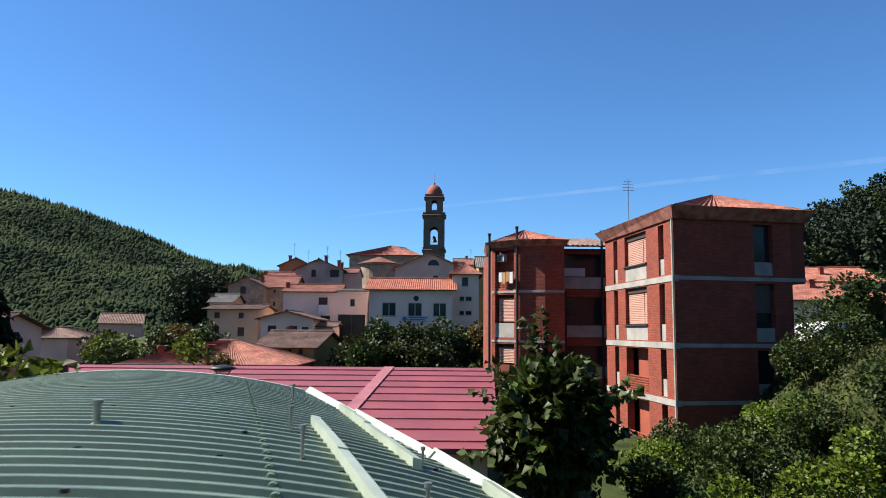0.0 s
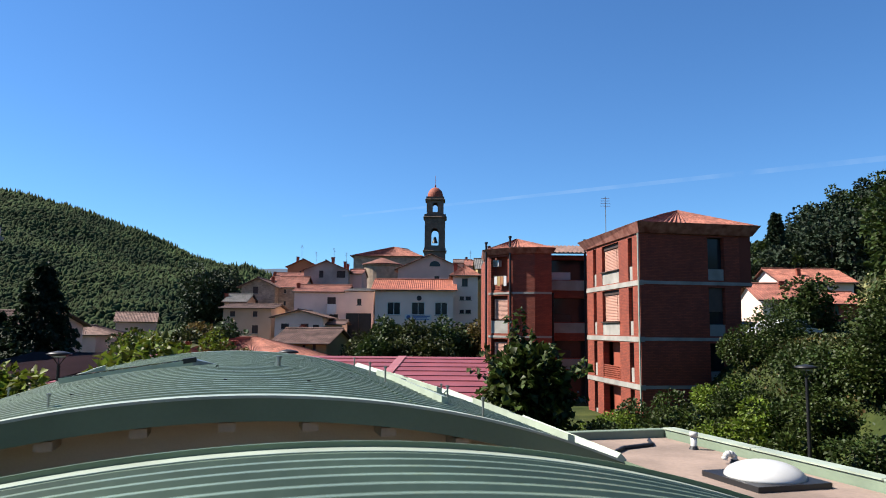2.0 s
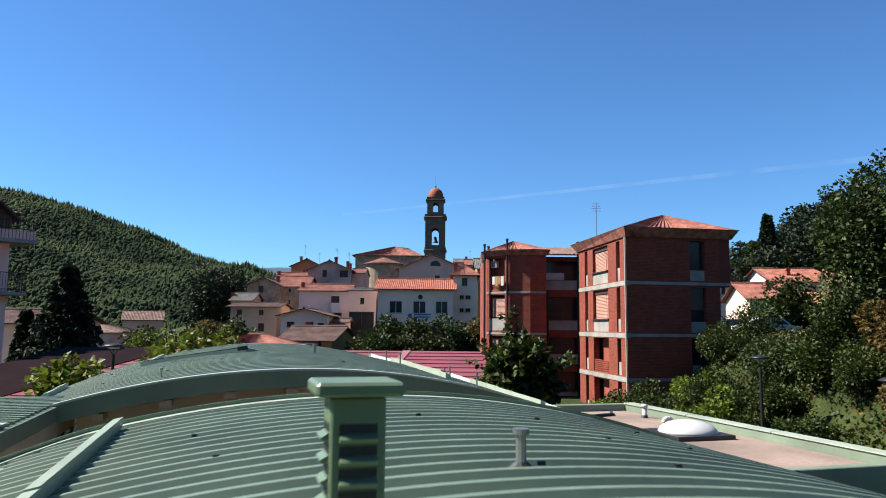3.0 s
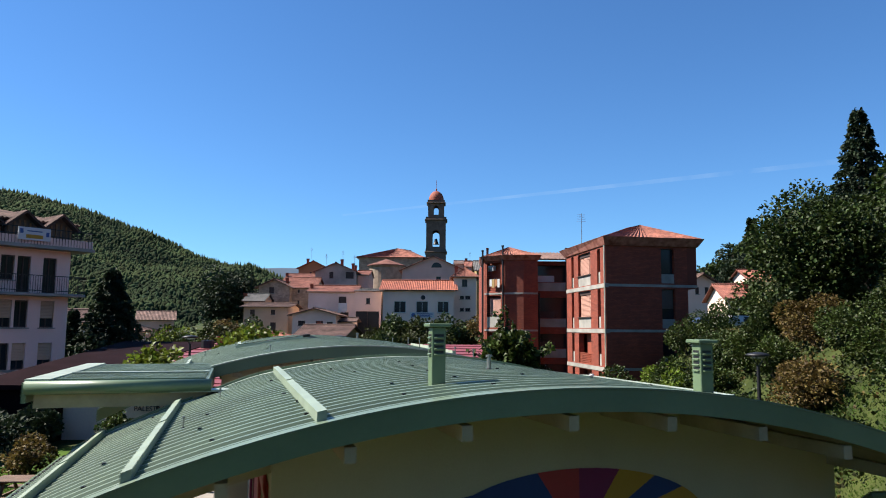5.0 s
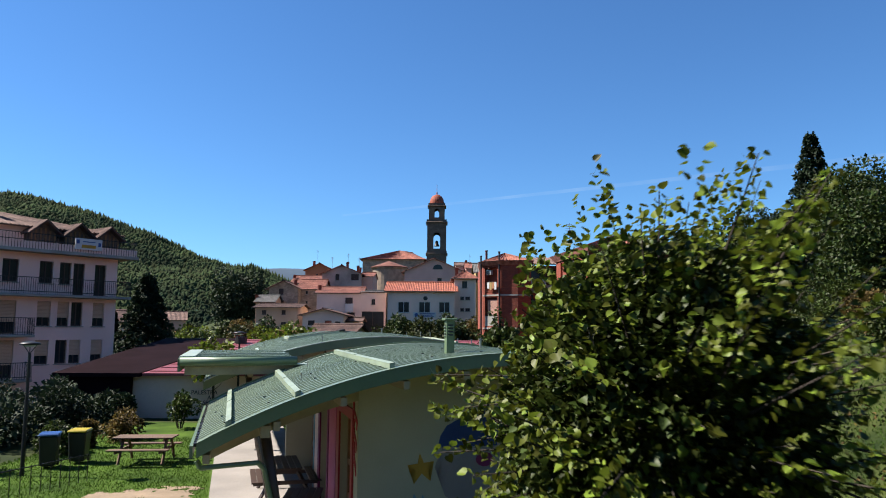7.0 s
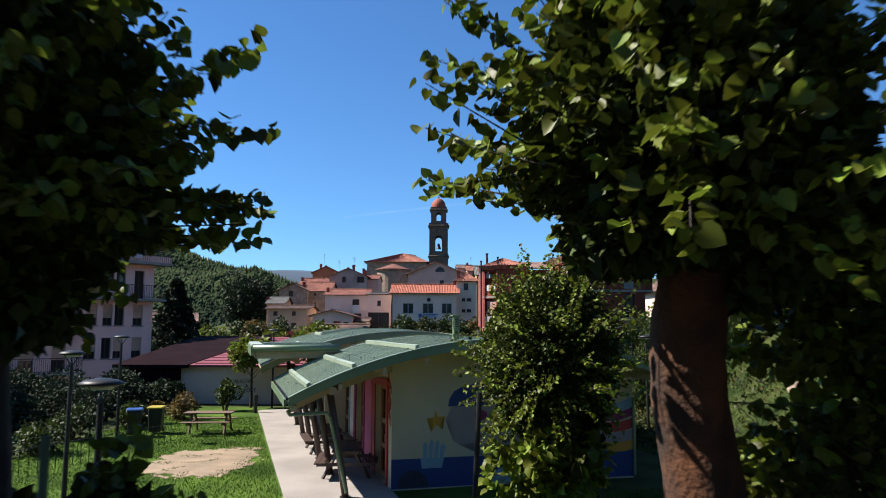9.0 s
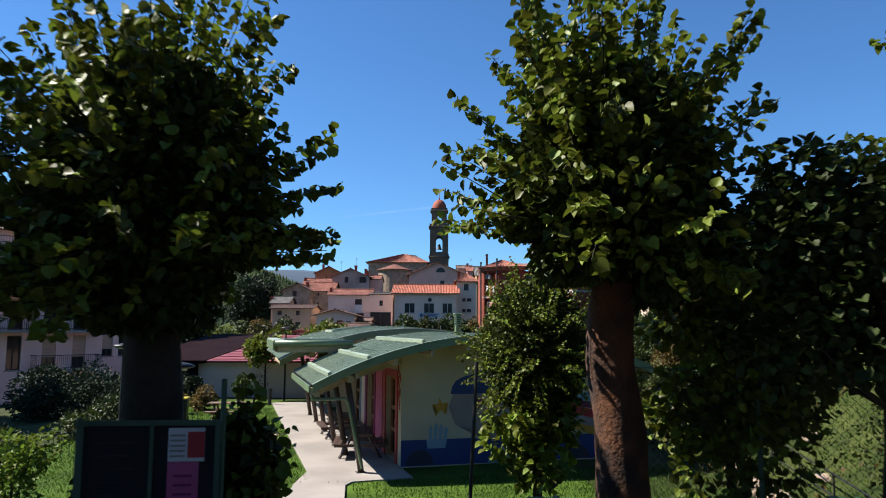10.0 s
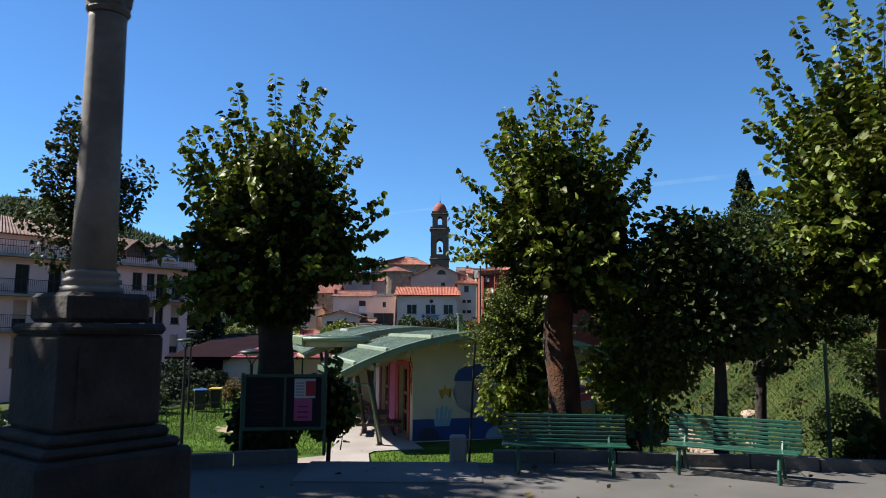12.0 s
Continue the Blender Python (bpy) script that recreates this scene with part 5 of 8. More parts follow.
for u, v, h, r, zf in ((2.88, 1.75, 0.16, 0.03, front_z), (2.9, 12.5, 0.14, 0.03, rear_z), (-0.9, 1.2, 0.1, 0.008, front_z), (-0.55, 3.6, 0.1, 0.008, front_z), (4.45, 13.0, 0.2, 0.014, rear_z),
                       (4.43, 11.6, 0.22, 0.014, rear_z), (4.75, 16.5, 0.2, 0.014, rear_z), (4.95, 8.6, 0.2, 0.014, rear_z), (5.06, 10.4, 0.18, 0.014, rear_z), (5.6, 12.6, 0.13, 0.012, rear_z), (0.4, 9.0, 0.12, 0.012, rear_z),
                       (-1.1, 13.4, 0.12, 0.012, rear_z)):
    v_ = part("roof_rod" if r < 0.02 else "vent_pipe", tubed((u, v, zf(u, v) - 0.04), (u, v, zf(u, v) + h), r, r, 10), M_ZINC, school)
    part("flange", tubed((u, v, zf(u, v) - 0.03), (u, v, zf(u, v) + 0.012), r * 2.6 + 0.01, r + 0.006, 10), M_BLACK, v_)
    part("head", tubed((u, v, zf(u, v) + h), (u, v, zf(u, v) + h + 0.03), r * 1.35 + 0.006, None, 10), M_ZINC, v_)
rng = np.random.default_rng(8)
bm = bmesh.new()
for zf, us, vs in ((front_z, np.arange(-2.4, 7.0, 0.9), np.arange(-0.7, 4.4, 1.14)), (rear_z, np.arange(-2.4, 6.6, 0.9), np.arange(8.9, 19, 1.14))):
    for u in us:
        for v in vs:
            if rng.uniform() < 0.25 or (zf is rear_z and v > rear_edge(u) - 0.3):
                continue
            uu, vv = u + rng.uniform(-0.15, 0.15), v + 0.14
            box(bm, uu - 0.02, uu + 0.02, vv - 0.012, vv + 0.012, zf(uu, vv) - 0.005, zf(uu, vv) + 0.018)
tagged(part("fixing_screws", bm, M_IRON, school), kind="stuff")
# the lap where two lengths of sheet meet
bm = bmesh.new()
for k in range(41):
    v = RV0 + 0.1 + k * 0.25
    box(bm, 4.15, 4.2, v + 0.02, v + 0.19, rear_z(4.18, v) - 0.03, rear_z(4.18, v) + 0.004)
    box(bm, 4.155, 4.185, v + 0.2, v + 0.24, rear_z(4.18, v) + 0.008, rear_z(4.18, v) + 0.03)
tagged(part("sheet_lap", bm, M_GREEN_TRIM, school), kind="stuff")
# long rooflights: a raised kerb with a dark pane, pale front rail, and a sealed head
for u0, u1, v in ((-0.3, 1.6, 12.9), (-2.35, -1.6, 10.5)):
    m = Matrix.Translation((u0, v, rear_z(u0, v))) @ pose(0, 0, 0, 0, -math.degrees(math.atan2(rear_z(u1, v) - rear_z(u0, v), u1 - u0)), 0)
    w = math.hypot(u1 - u0, rear_z(u1, v) - rear_z(u0, v))
    lt = part("rooflight", inset(m, 0, w, 0.0, 0.46, -0.03, 0.1), M_ZINC, school, "long raised rooflight with dark glass")
    part("front_rail", inset(m, 0, w, -0.018, -0.002, 0.02, 0.105), M_PALE_TRIM, lt)
    part("pane", inset(m, 0.04, w - 0.06, 0.03, 0.43, 0.102, 0.112), M_GLASS, lt)
    if w > 1.2:
        part("motor", inset(m, w - 0.14, w + 0.06, -0.03, 0.2, 0.06, 0.135), M_IRON, lt)
        bm = bmesh.new()
        v_ = [bm.verts.new(m @ Vector(p)) for p in ((w + 0.002, 0.0, -0.03), (w + 0.34, 0.2, -0.025), (w + 0.002, 0.46, -0.03), (w + 0.002, 0.0, 0.11), (w + 0.002, 0.46, 0.11))]
        for f in ((0, 1, 3), (1, 2, 4), (3, 1, 4), (0, 3, 4, 2), (0, 2, 1)):
            bm.faces.new([v_[k] for k in f])
        part("end_flashing", bm, M_ZINC, lt)

# eave rafter ends and brackets
for i in range(10):
    u = -2.5 + i * 1.02
    part("rafter_end", boxed(u - 0.05, u + 0.05, FV0 + 0.01, -0.01, arch_z(u, F_CU, F_CZ) - 0.34, arch_z(u, F_CU, F_CZ) - 0.205), M_SOFFIT, school)
for i in range(9):
    u = -0.3 + i * 0.82
    part("eave_bracket", boxed(u - 0.08, u + 0.08, RV0 + 0.02, RV0 + 0.4, arch_z(u, R_CU, R_FZ) - 0.3, arch_z(u, R_CU, R_FZ) - 0.21), M_SOFFIT, school)
bm = bmesh.new()
for i in range(30):
    v = FV0 + 0.06 + i * 0.19
    box(bm, FU0 - 0.05, FU0 + 0.01, v, v + 0.1, front_z(FU0) - 0.06, front_z(FU0) - 0.005)
tagged(part("rib_closers", bm, M_IRON, school), kind="stuff")
part("eave_trim", boxed(FU0 - 0.1, FU0 - 0.052, FV0 - 0.03, FV1, front_z(FU0) - 0.2, front_z(FU0) - 0.03), M_GREEN_TRIM, school)

# entrance canopy
can = part("canopy", boxed(-3.28, -0.75, 4.62, 9.5, 1.62, 1.8), M_GREEN, school, "flat green metal entrance canopy")
bm = bmesh.new()
for k in range(24):
    box(bm, -3.0, -0.8, 4.85 + k * 0.19, 4.92 + k * 0.19, 1.804, 1.835)
part("ribs", bm, M_GREEN, can)
for v0 in (4.5, 9.44):
    bm = bmesh.new()
    tube(bm, (-3.3, v0 + 0.06, 1.73), (-0.7, v0 + 0.06, 1.73), 0.1, 0.1, 14)
    part("rolled_edge", bm, M_GREEN_TRIM, can, smooth=True)
part("end_flashing", boxed(-3.32, -2.98, 4.6, 9.55, 1.802, 1.85), M_PALE_TRIM, can)
part("middle_flashing", boxed(-2.97, -0.78, 6.1, 6.25, 1.838, 1.86), M_PALE_TRIM, can)
part("end_fascia", boxed(-3.35, -3.29, 4.6, 9.5, 1.5, 1.8), M_GREEN_TRIM, can)
part("underside", boxed(-3.2, -0.75, 4.66, 9.4, 1.42, 1.615), M_SOFFIT, can)
part("valley_flashing", boxed(-1.3, 0.2, 4.52, 4.9, 1.63, 1.66), M_PALE_TRIM, school)

part("porch_end_board", arc_band(FU0 + 0.12, -0.01, -0.06, F_CU, F_CZ, -0.5, -0.175, 0.1, 16), M_SOFFIT, school, "curved cream timber board closing the porch end")
part("porch_ceiling", arc_band(FU0 + 0.12, -0.01, 0.05, F_CU, F_CZ, -0.24, -0.2, 4.2, 16), M_SOFFIT, school)
# slanting porch posts, beam, gutter pipe
for v in (-0.5, 2.3, 4.9, 7.6, 10.5, 13.0):
    top = arch_z(-1.65, F_CU, F_CZ) - 0.22
    po = part("porch_post", tubed((-1.2, v, -1.62), (-1.65, v - 0.1, top), 0.085, 0.085, 14), M_BROWN, school, "slanting brown porch post", smooth=True)
    part("foot_plate", boxed(-1.33, -1.07, v - 0.13, v + 0.13, -1.632, -1.615), M_IRON, po)
part("porch_beam", boxed(-1.72, -1.58, FV0 + 0.05, FV1, arch_z(-1.65, F_CU, F_CZ) - 0.38, arch_z(-1.65, F_CU, F_CZ) - 0.2), M_SOFFIT, school)
part("rear_porch_beam", boxed(-1.72, -1.58, RV0 + 0.05, 16.5, arch_z(-1.65, R_CU, R_FZ) - 0.4, arch_z(-1.65, R_CU, R_FZ) - 0.22), M_SOFFIT, school)
bm = bmesh.new()
z = arch_z(FU0, F_CU, F_CZ)
path_tube(bm, [(FU0, -1.1, z - 0.25), (FU0 + 0.05, -1.1, z - 0.36), (-1.72, -0.75, z - 0.38), (-1.62, -0.68, z - 0.5), (-1.2, -0.62, -1.5)], 0.04, 10)
part("downpipe", bm, M_GREEN_TRIM, school, "green metal downpipe")
bm = bmesh.new()
path_tube(bm, [(FU1, -1.0, 1.1), (FU1, -1.0, 0.85), (FU1 - 0.45, -0.5, 0.75), (FU1 - 0.5, -0.05, 0.4), (FU1 - 0.5, -0.05, -1.6)], 0.04, 10)
part("downpipe", bm, M_GREEN_TRIM, school)
part("right_gutter", tubed((FU1 + 0.03, FV0, arch_z(FU1, F_CU, F_CZ) - 0.08), (FU1 + 0.03, FV1, arch_z(FU1, F_CU, F_CZ) - 0.08), 0.08), M_GREEN_TRIM, school)

# porch side: glazed timber doors in painted frames
side = Matrix.Translation((0, 12.0, -1.62)) @ pose(0, 0, 0, 0, 0, -90)
doors = [(0.5, 2.1, 0, 2.4), (3.2, 5.2, 0, 2.4), (6.6, 8.0, 0, 2.4), (9.9, 11.4, 0, 2.45)]
bm = bmesh.new()
wall_panel(bm, side, 11.7, 2.9, doors, 0.3)
part("porch_wall", bm, M_CREAM, school, recalc=False)
for i, (x0, x1, z0, z1) in enumerate(doors):
    fr_mat = (M_STAR, M_LBLUE, M_MAGENTA, M_RED)[i]
    bm = bmesh.new()
    for a in ((x0 - 0.35, x0, z0, z1 + 0.2), (x1, x1 + 0.2, z0, z1 + 0.2), (x0, x1, z1, z1 + 0.2)):
        box(bm, a[0], a[1], -0.04, -0.003, a[2], a[3], side)
    part("painted_surround", bm, fr_mat, school, "brightly painted door surround")
    dr = part("door", inset(side, x0, x1, 0.2, 0.23, z0, z1), M_GLASS, school, "glazed timber double door")
    bm = bmesh.new()
    mid = (x0 + x1) / 2
    for a, b in ((x0, x0 + 0.12), (mid - 0.12, mid), (mid, mid + 0.12), (x1 - 0.12, x1)):
        box(bm, a + 0.002, b - 0.002, 0.14, 0.196, z0, z1, side)
    for zz in (z0, z0 + 0.75, z0 + 1.4, z1 - 0.14):
        box(bm, x0 + 0.12, x1 - 0.12, 0.145, 0.19, zz, zz + 0.12, side)
    part("door_frame", bm, M_WOOD_WARM, dr)
    part("door_handle", inset(side, mid + 0.02, mid + 0.06, 0.09, 0.13, z0 + 0.95, z0 + 1.15), M_ZINC, dr)
part("magenta_panel", inset(side, 8.3, 9.4, -0.03, -0.003, 0.0, 2.5), M_PINK_PAPER, school, "magenta painted wall panel")
part("white_panel", inset(side, 5.5, 6.2, -0.03, -0.003, 0.0, 2.5), M_WHITE, school)
for k in range(3):
    bm = bmesh.new()
    path_tube(bm, [(-0.03 - 0.03 * math.sin(i), 0.1 + 0.06 * math.sin(i * 1.4 + k), 1.3 - 0.12 * i - 0.4 * k) for i in range(6)], 0.018, 6)
    part("red_wall_ornament", bm, M_RED, school)


# ---------- school: mural on the gable ----------
def plate(pts, mat, y, name="painted_shape", th=0.003):
    bm = bmesh.new()
    a = [bm.verts.new((u, y, z)) for u, z in pts]
    b = [bm.verts.new((u, y + th, z)) for u, z in pts]
    f = bm.faces.new(a)
    g = bm.faces.new(b[::-1])
    for i in range(len(a)):
        bm.faces.new((a[i], b[i], b[(i + 1) % len(a)], a[(i + 1) % len(a)]))
    bmesh.ops.triangulate(bm, faces=[f, g])
    return part(name, bm, mat, mural)


mural = tagged(new("mural"), "colourful mural with profile, gold star and hand on cream render", "mural")
mural.matrix_basis = SCHOOL
plate([(0.0, -1.62), (6.745, -1.62), (6.745, -0.9), (0.0, -0.9)], M_BLUE, -0.006, "blue_dado")
for cx, wv in ((0.55, 0.4), (3.1, 0.5), (5.4, 0.45)):
    plate([(cx + wv * math.cos(a), -1.6 + 0.42 * math.sin(a)) for a in [math.pi * i / 12 for i in range(13)]], M_LBLUE if cx == 3.1 else M_DARKTEXT, -0.0105, "dado_wave")
star_pts = []
for i in range(10):
    r, a = (0.26, 0.1)[i % 2], math.pi / 2 + math.pi * i / 5 + 0.1
    star_pts.append((1.15 + r * math.cos(a) * (1.0 if i != 5 else 0.9), 0.02 + r * math.sin(a) * (1.25 if i in (4, 6) else 1.0)))
plate(star_pts, M_STAR, -0.006, "gold_star")
for i in range(4):
    u = 0.82 + i * 0.14
    plate([(u, -0.9), (u + 0.09, -0.9), (u + 0.1 + 0.02 * i, -0.62 + 0.1 * math.sin(i + 0.4)), (u + 0.04 + 0.02 * i, -0.52 + 0.1 * math.sin(i + 0.4)), (u - 0.01 + 0.01 * i, -0.62)], M_LBLUE, -0.006, "painted_finger")
plate([(0.78, -1.15), (1.3, -1.15), (1.36, -0.9), (0.74, -0.9)], M_LBLUE, -0.0105, "painted_palm")
plate([(1.7, 0.62), (1.52, 0.3), (1.4, 0.02), (1.52, -0.04), (1.48, -0.16), (1.56, -0.2), (1.52, -0.3), (1.6, -0.5), (1.8, -0.62), (2.2, -0.55), (2.4, -0.9), (3.6, -0.9), (3.6, 0.62)], M_FACE, -0.006, "painted_profile")
plate([(1.46, 0.36), (1.5, 0.56), (1.62, 0.74), (1.85, 0.86), (2.2, 0.92), (2.6, 0.92), (2.6, 0.36)], M_BLUE, -0.0085, "painted_cap")
wedges = [M_BLUE, M_BLUE, M_BLUE, M_BLUE, M_RED, M_MAGENTA, M_STAR, M_BLUE, M_STAR, M_BLUE]
for i, mt in enumerate(wedges):
    a0, a1 = math.pi * (1 - i / 10), math.pi * (1 - (i + 1) / 10)
    outer = [(3.3 + 1.6 * math.cos(a0 + (a1 - a0) * k / 4), 0.5 + 0.62 * math.sin(a0 + (a1 - a0) * k / 4)) for k in range(5)]
    inner = [(3.3 + 0.5 * math.cos(a1), 0.5 + 0.08 * math.sin(a1)), (3.3 + 0.5 * math.cos(a0), 0.5 + 0.08 * math.sin(a0))]
    plate(outer + inner, mt, -0.0105, "painted_stripe")
for i, (mt, off) in enumerate(((M_MAGENTA, 0.45), (M_RED, 0.12), (M_LBLUE, 0.68), (M_STAR, -0.45), (M_FACE, -0.18))):
    top, bot = [], []
    for k in range(15):
        u = 4.3 + 2.44 * k / 14
        z = off * (0.6 + 0.4 * k / 14) + 0.22 * math.sin(u * 1.7 + 0.5) - 0.2
        top.append((u, z + 0.13))
        bot.append((u, z - 0.13))
    plate(top + bot[::-1], mt, -0.0065 - 0.0035 * i, "painted_ribbon")
plate([(2.35 + 0.17 * math.cos(a), 0.12 + 0.13 * math.sin(a)) for a in [2 * math.pi * i / 14 for i in range(14)]], M_MAGENTA, -0.0145, "painted_spot")

# ---------- flat-roofed wing ----------
M_PARAPET = material("pale_green_parapet", (0.27, 0.35, 0.25), 0.5, 0.2, 1.5, 20, 0.05)
flatw = thing("flat_roof_wing", SCHOOL, "flat-roofed school wing with gravel and pale green parapet", "school wing")
part("wall", boxed(6.2, 9.05, 4.9, 11.3, -1.75, 0.98), M_CREAM, flatw)
part("gravel", boxed(6.2, 9.0, 4.975, 11.25, 0.984, 1.21), M_GRAVEL, flatw, "stained gravelly flat roof")
part("parapet", boxed(9.02, 9.2, 4.9, 11.4, 0.95, 1.34, bevel=0.01), M_PARAPET, flatw)
part("parapet", boxed(6.3, 9.015, 11.27, 11.42, 0.95, 1.34, bevel=0.01), M_PARAPET, flatw)
part("parapet", boxed(6.9, 9.015, 4.82, 4.97, 0.95, 1.3, bevel=0.01), M_PARAPET, flatw)
for v0 in (5.0, 7.1, 9.2):
    part("coping", boxed(9.0, 9.22, v0, v0 + 2.08, 1.343, 1.365), M_PALE_TRIM, flatw)
bm = bmesh.new()
lathe(bm, [(0.45 * math.cos(a), 1.26 + 0.2 * math.sin(a)) for a in [math.pi / 2 * i / 8 for i in range(8)]] + [(0.03, 1.46)], 28, Matrix.Translation((8.15, 7.9, 0)))
dome = solo("dome_rooflight", bm, M_PLASTIC_W, "milky white plastic dome rooflight on the flat roof", "rooflight", m=SCHOOL, smooth=True)
part("kerb", boxed(7.66, 8.64, 7.41, 8.39, 1.2, 1.275), M_BLACK, dome)
for (u, v), bend in (((8.75, 10.1), 0.0), ((8.6, 9.0), 0.16)):
    bm = bmesh.new()
    if bend:
        path_tube(bm, [(u, v, 1.05), (u, v, 1.26)] + [(u - 0.08 + 0.08 * math.cos(a), v, 1.26 + 0.08 * math.sin(a)) for a in [math.pi * i / 6 for i in range(7)]], 0.04, 10)
    else:
        tube(bm, (u, v, 1.05), (u, v, 1.4), 0.045)
        tube(bm, (u, v, 1.4), (u, v, 1.46), 0.065, 0.055)
    pv = solo("vent_pipe", bm, M_PLASTIC_W, "white plastic vent pipe on the flat roof", "pipe", "roof vent pipes", m=SCHOOL, smooth=True)
    part("collar", tubed((u, v, 1.2), (u, v, 1.26), 0.075, 0.05), M_BLACK, pv)
bm = bmesh.new()
path_tube(bm, [(7.3, 9.9, 1.238), (7.7, 10.3, 1.24), (8.3, 10.5, 1.238), (8.5, 10.9, 1.236)], 0.03, 8)
solo("cable", bm, M_BLACK, "loose black hose lying on the gravel roof", "hose", m=SCHOOL)

# ---------- garden paving and pieces ----------
bm = bmesh.new()
prism(bm, [(-3.1, -1.66), (-1.86, -2.0), (-1.6, -1.62), (0, -1.5), (0, 19), (-2.6, 19), (-2.6, 0)], -1.8, -1.62)
solo("pavement", bm, M_CONCRETE, "pale concrete paving along the school porch", "pavement", kind="structure", m=SCHOOL)
bm = bmesh.new()
prism(bm, [(-2.604, -1.9)] + [(-2.6 - 4.4 * math.sin(a), -7.0 + 5.1 * math.cos(a) * (1 - 0.1 * math.sin(a))) for a in [0.15 + 1.2 * i / 10 for i in range(11)]] + [(-7, -6.6), (-3.0, -5.6), (-2.504, -4.2)], -1.8, -1.626)
solo("pavement", bm, material("block_paving", (0.36, 0.3, 0.26), 0.9, 0.22, 0.8, 16, 0.3), "curved path of worn paving blocks", "pavement", kind="structure", m=SCHOOL)
bm = bmesh.new()
prism(bm, [(-4.6, -9.3), (-4.1, -14), (-2.4, -19.3), (-1.1, -19.3), (-2.75, -14), (-3.3, -9.3)], -1.9, -1.61)
solo("path", bm, M_CONCRETE, "pale concrete path down from the square", "path", kind="structure")
# steps down from the square
for i in range(10):
    part_z = 0.4 - 0.19 * (i + 1)
    solo("step", boxed(-2.5, -1.1, -22.3 + i * 0.33, -21.97 + i * 0.33, -1.8, part_z), M_CONCRETE, "worn concrete step down to the garden", "step", "garden steps", kind="structure")
# ramp's concrete greyed down, tree shade put into its colour
solo("path", boxed(-2.75, -0.6, -23.6, -22.34, 0.3, 0.412), material("shade_grey_concrete", (0.2, 0.19, 0.185), 0.9, 0.3, 0.9, 30, 0.3), "smooth concrete ramp at the garden gate", "path", kind="structure")
solo("gate_pier", boxed(-0.96, -0.74, -22.25, -22.03, -0.4, 0.72, bevel=0.02), M_CONCRETE, "short pale concrete pier beside the steps", "pier")


def lawn_z(x, y):
    return ground_z(x, y) + 0.03 * ease((x + 14.5) / 1.5) * ease((3.5 - x) / 1.5) * ease((y + 18.5) / 1.5) * ease((13.5 - y) / 2) - 0.012


M_LAWN = material("mown_lawn", (0.05, 0.108, 0.012), 0.95, 0.35, 0.6, 9, 0.6, tint=(0.09, 0.16, 0.02))
M_LAWN.node_tree.nodes["Principled BSDF"].inputs["Specular IOR Level"].default_value = 0.1
tagged(new("lawn", grid_mesh("lawn", list(np.arange(-14.5, 3.6, 0.5)), list(np.arange(-18.5, 13.6, 0.5)), lawn_z, M_LAWN)), "bright green mown lawn round the school", "lawn", kind="structure")
# the trodden patch: ragged bare ground just proud of the lawn
bm = bmesh.new()
cell, grid_v = 0.09, {}
for i in range(60):
    for j in range(84):
        x, y = -10.6 + i * cell, -6.8 + j * cell
        e = ((x + 8.0) / 1.75) ** 2 + ((y + 3.0) / 2.6) ** 2
        if e + 0.55 * noise.noise(Vector((x * 0.9, y * 0.9, 2))) + 0.5 * noise.noise(Vector((x * 3.1, y * 3.1, 4))) > 0.85:
            continue
        quad = []
        for a, b in ((i, j), (i + 1, j), (i + 1, j + 1), (i, j + 1)):
            if (a, b) not in grid_v:
                px_, py_ = -10.6 + (a - 0.5) * cell, -6.8 + (b - 0.5) * cell
                px_ += 0.035 * noise.noise(Vector((px_ * 9, py_ * 9, 0)))
                py_ += 0.035 * noise.noise(Vector((px_ * 9, py_ * 9, 8)))
                grid_v[(a, b)] = bm.verts.new((px_, py_, lawn_z(px_, py_) + 0.012))
            quad.append(grid_v[(a, b)])
        bm.faces.new(quad)
solo("bare_earth", bm, M_EARTH, "trodden patch of bare sandy earth", "earth", kind="structure")


def picnic_table(m, label, mat=None):
    mat = mat or M_WOOD
    t = thing("picnic_table", m, label, "table", "picnic tables")
    for i in range(5):
        part("tabletop_plank", boxed(-0.9, 0.9, -0.36 + i * 0.148, -0.224 + i * 0.148, 0.72, 0.755, bevel=0.005), mat, t)
    for s in (-1, 1):
        for i in range(2):
            y = s * (0.62 + i * 0.14)
            part("seat_plank", boxed(-0.9, 0.9, y - 0.065, y + 0.065, 0.42, 0.455, bevel=0.005), mat, t)
    for x in (-0.65, 0.65):
        part("crossbeam", boxed(x - 0.025, x + 0.025, -0.78, 0.78, 0.33, 0.42), mat, t)
        part("crossbeam", boxed(x - 0.025, x + 0.025, -0.34, 0.34, 0.63, 0.72), mat, t)
        for s in (-1, 1):
            bm = bmesh.new()
            tube(bm, (x + 0.05, s * 0.62, 0.0), (x + 0.05, s * 0.22, 0.7), 0.045, 0.045, 4)
            part("leg", bm, mat, t)
    return t


picnic_table(pose(-9.75, 3.0, -1.62, 0, 0, 4), "weathered brown picnic table on the lawn")
picnic_table(SCHOOL @ pose(-0.75, 2.2, -1.62, 0, 0, 78), "dark wooden picnic table in the porch shade", M_BROWN)
picnic_table(SCHOOL @ pose(-0.8, 6.2, -1.62, 0, 0, 90), "dark wooden picnic table in the porch shade", M_BROWN)


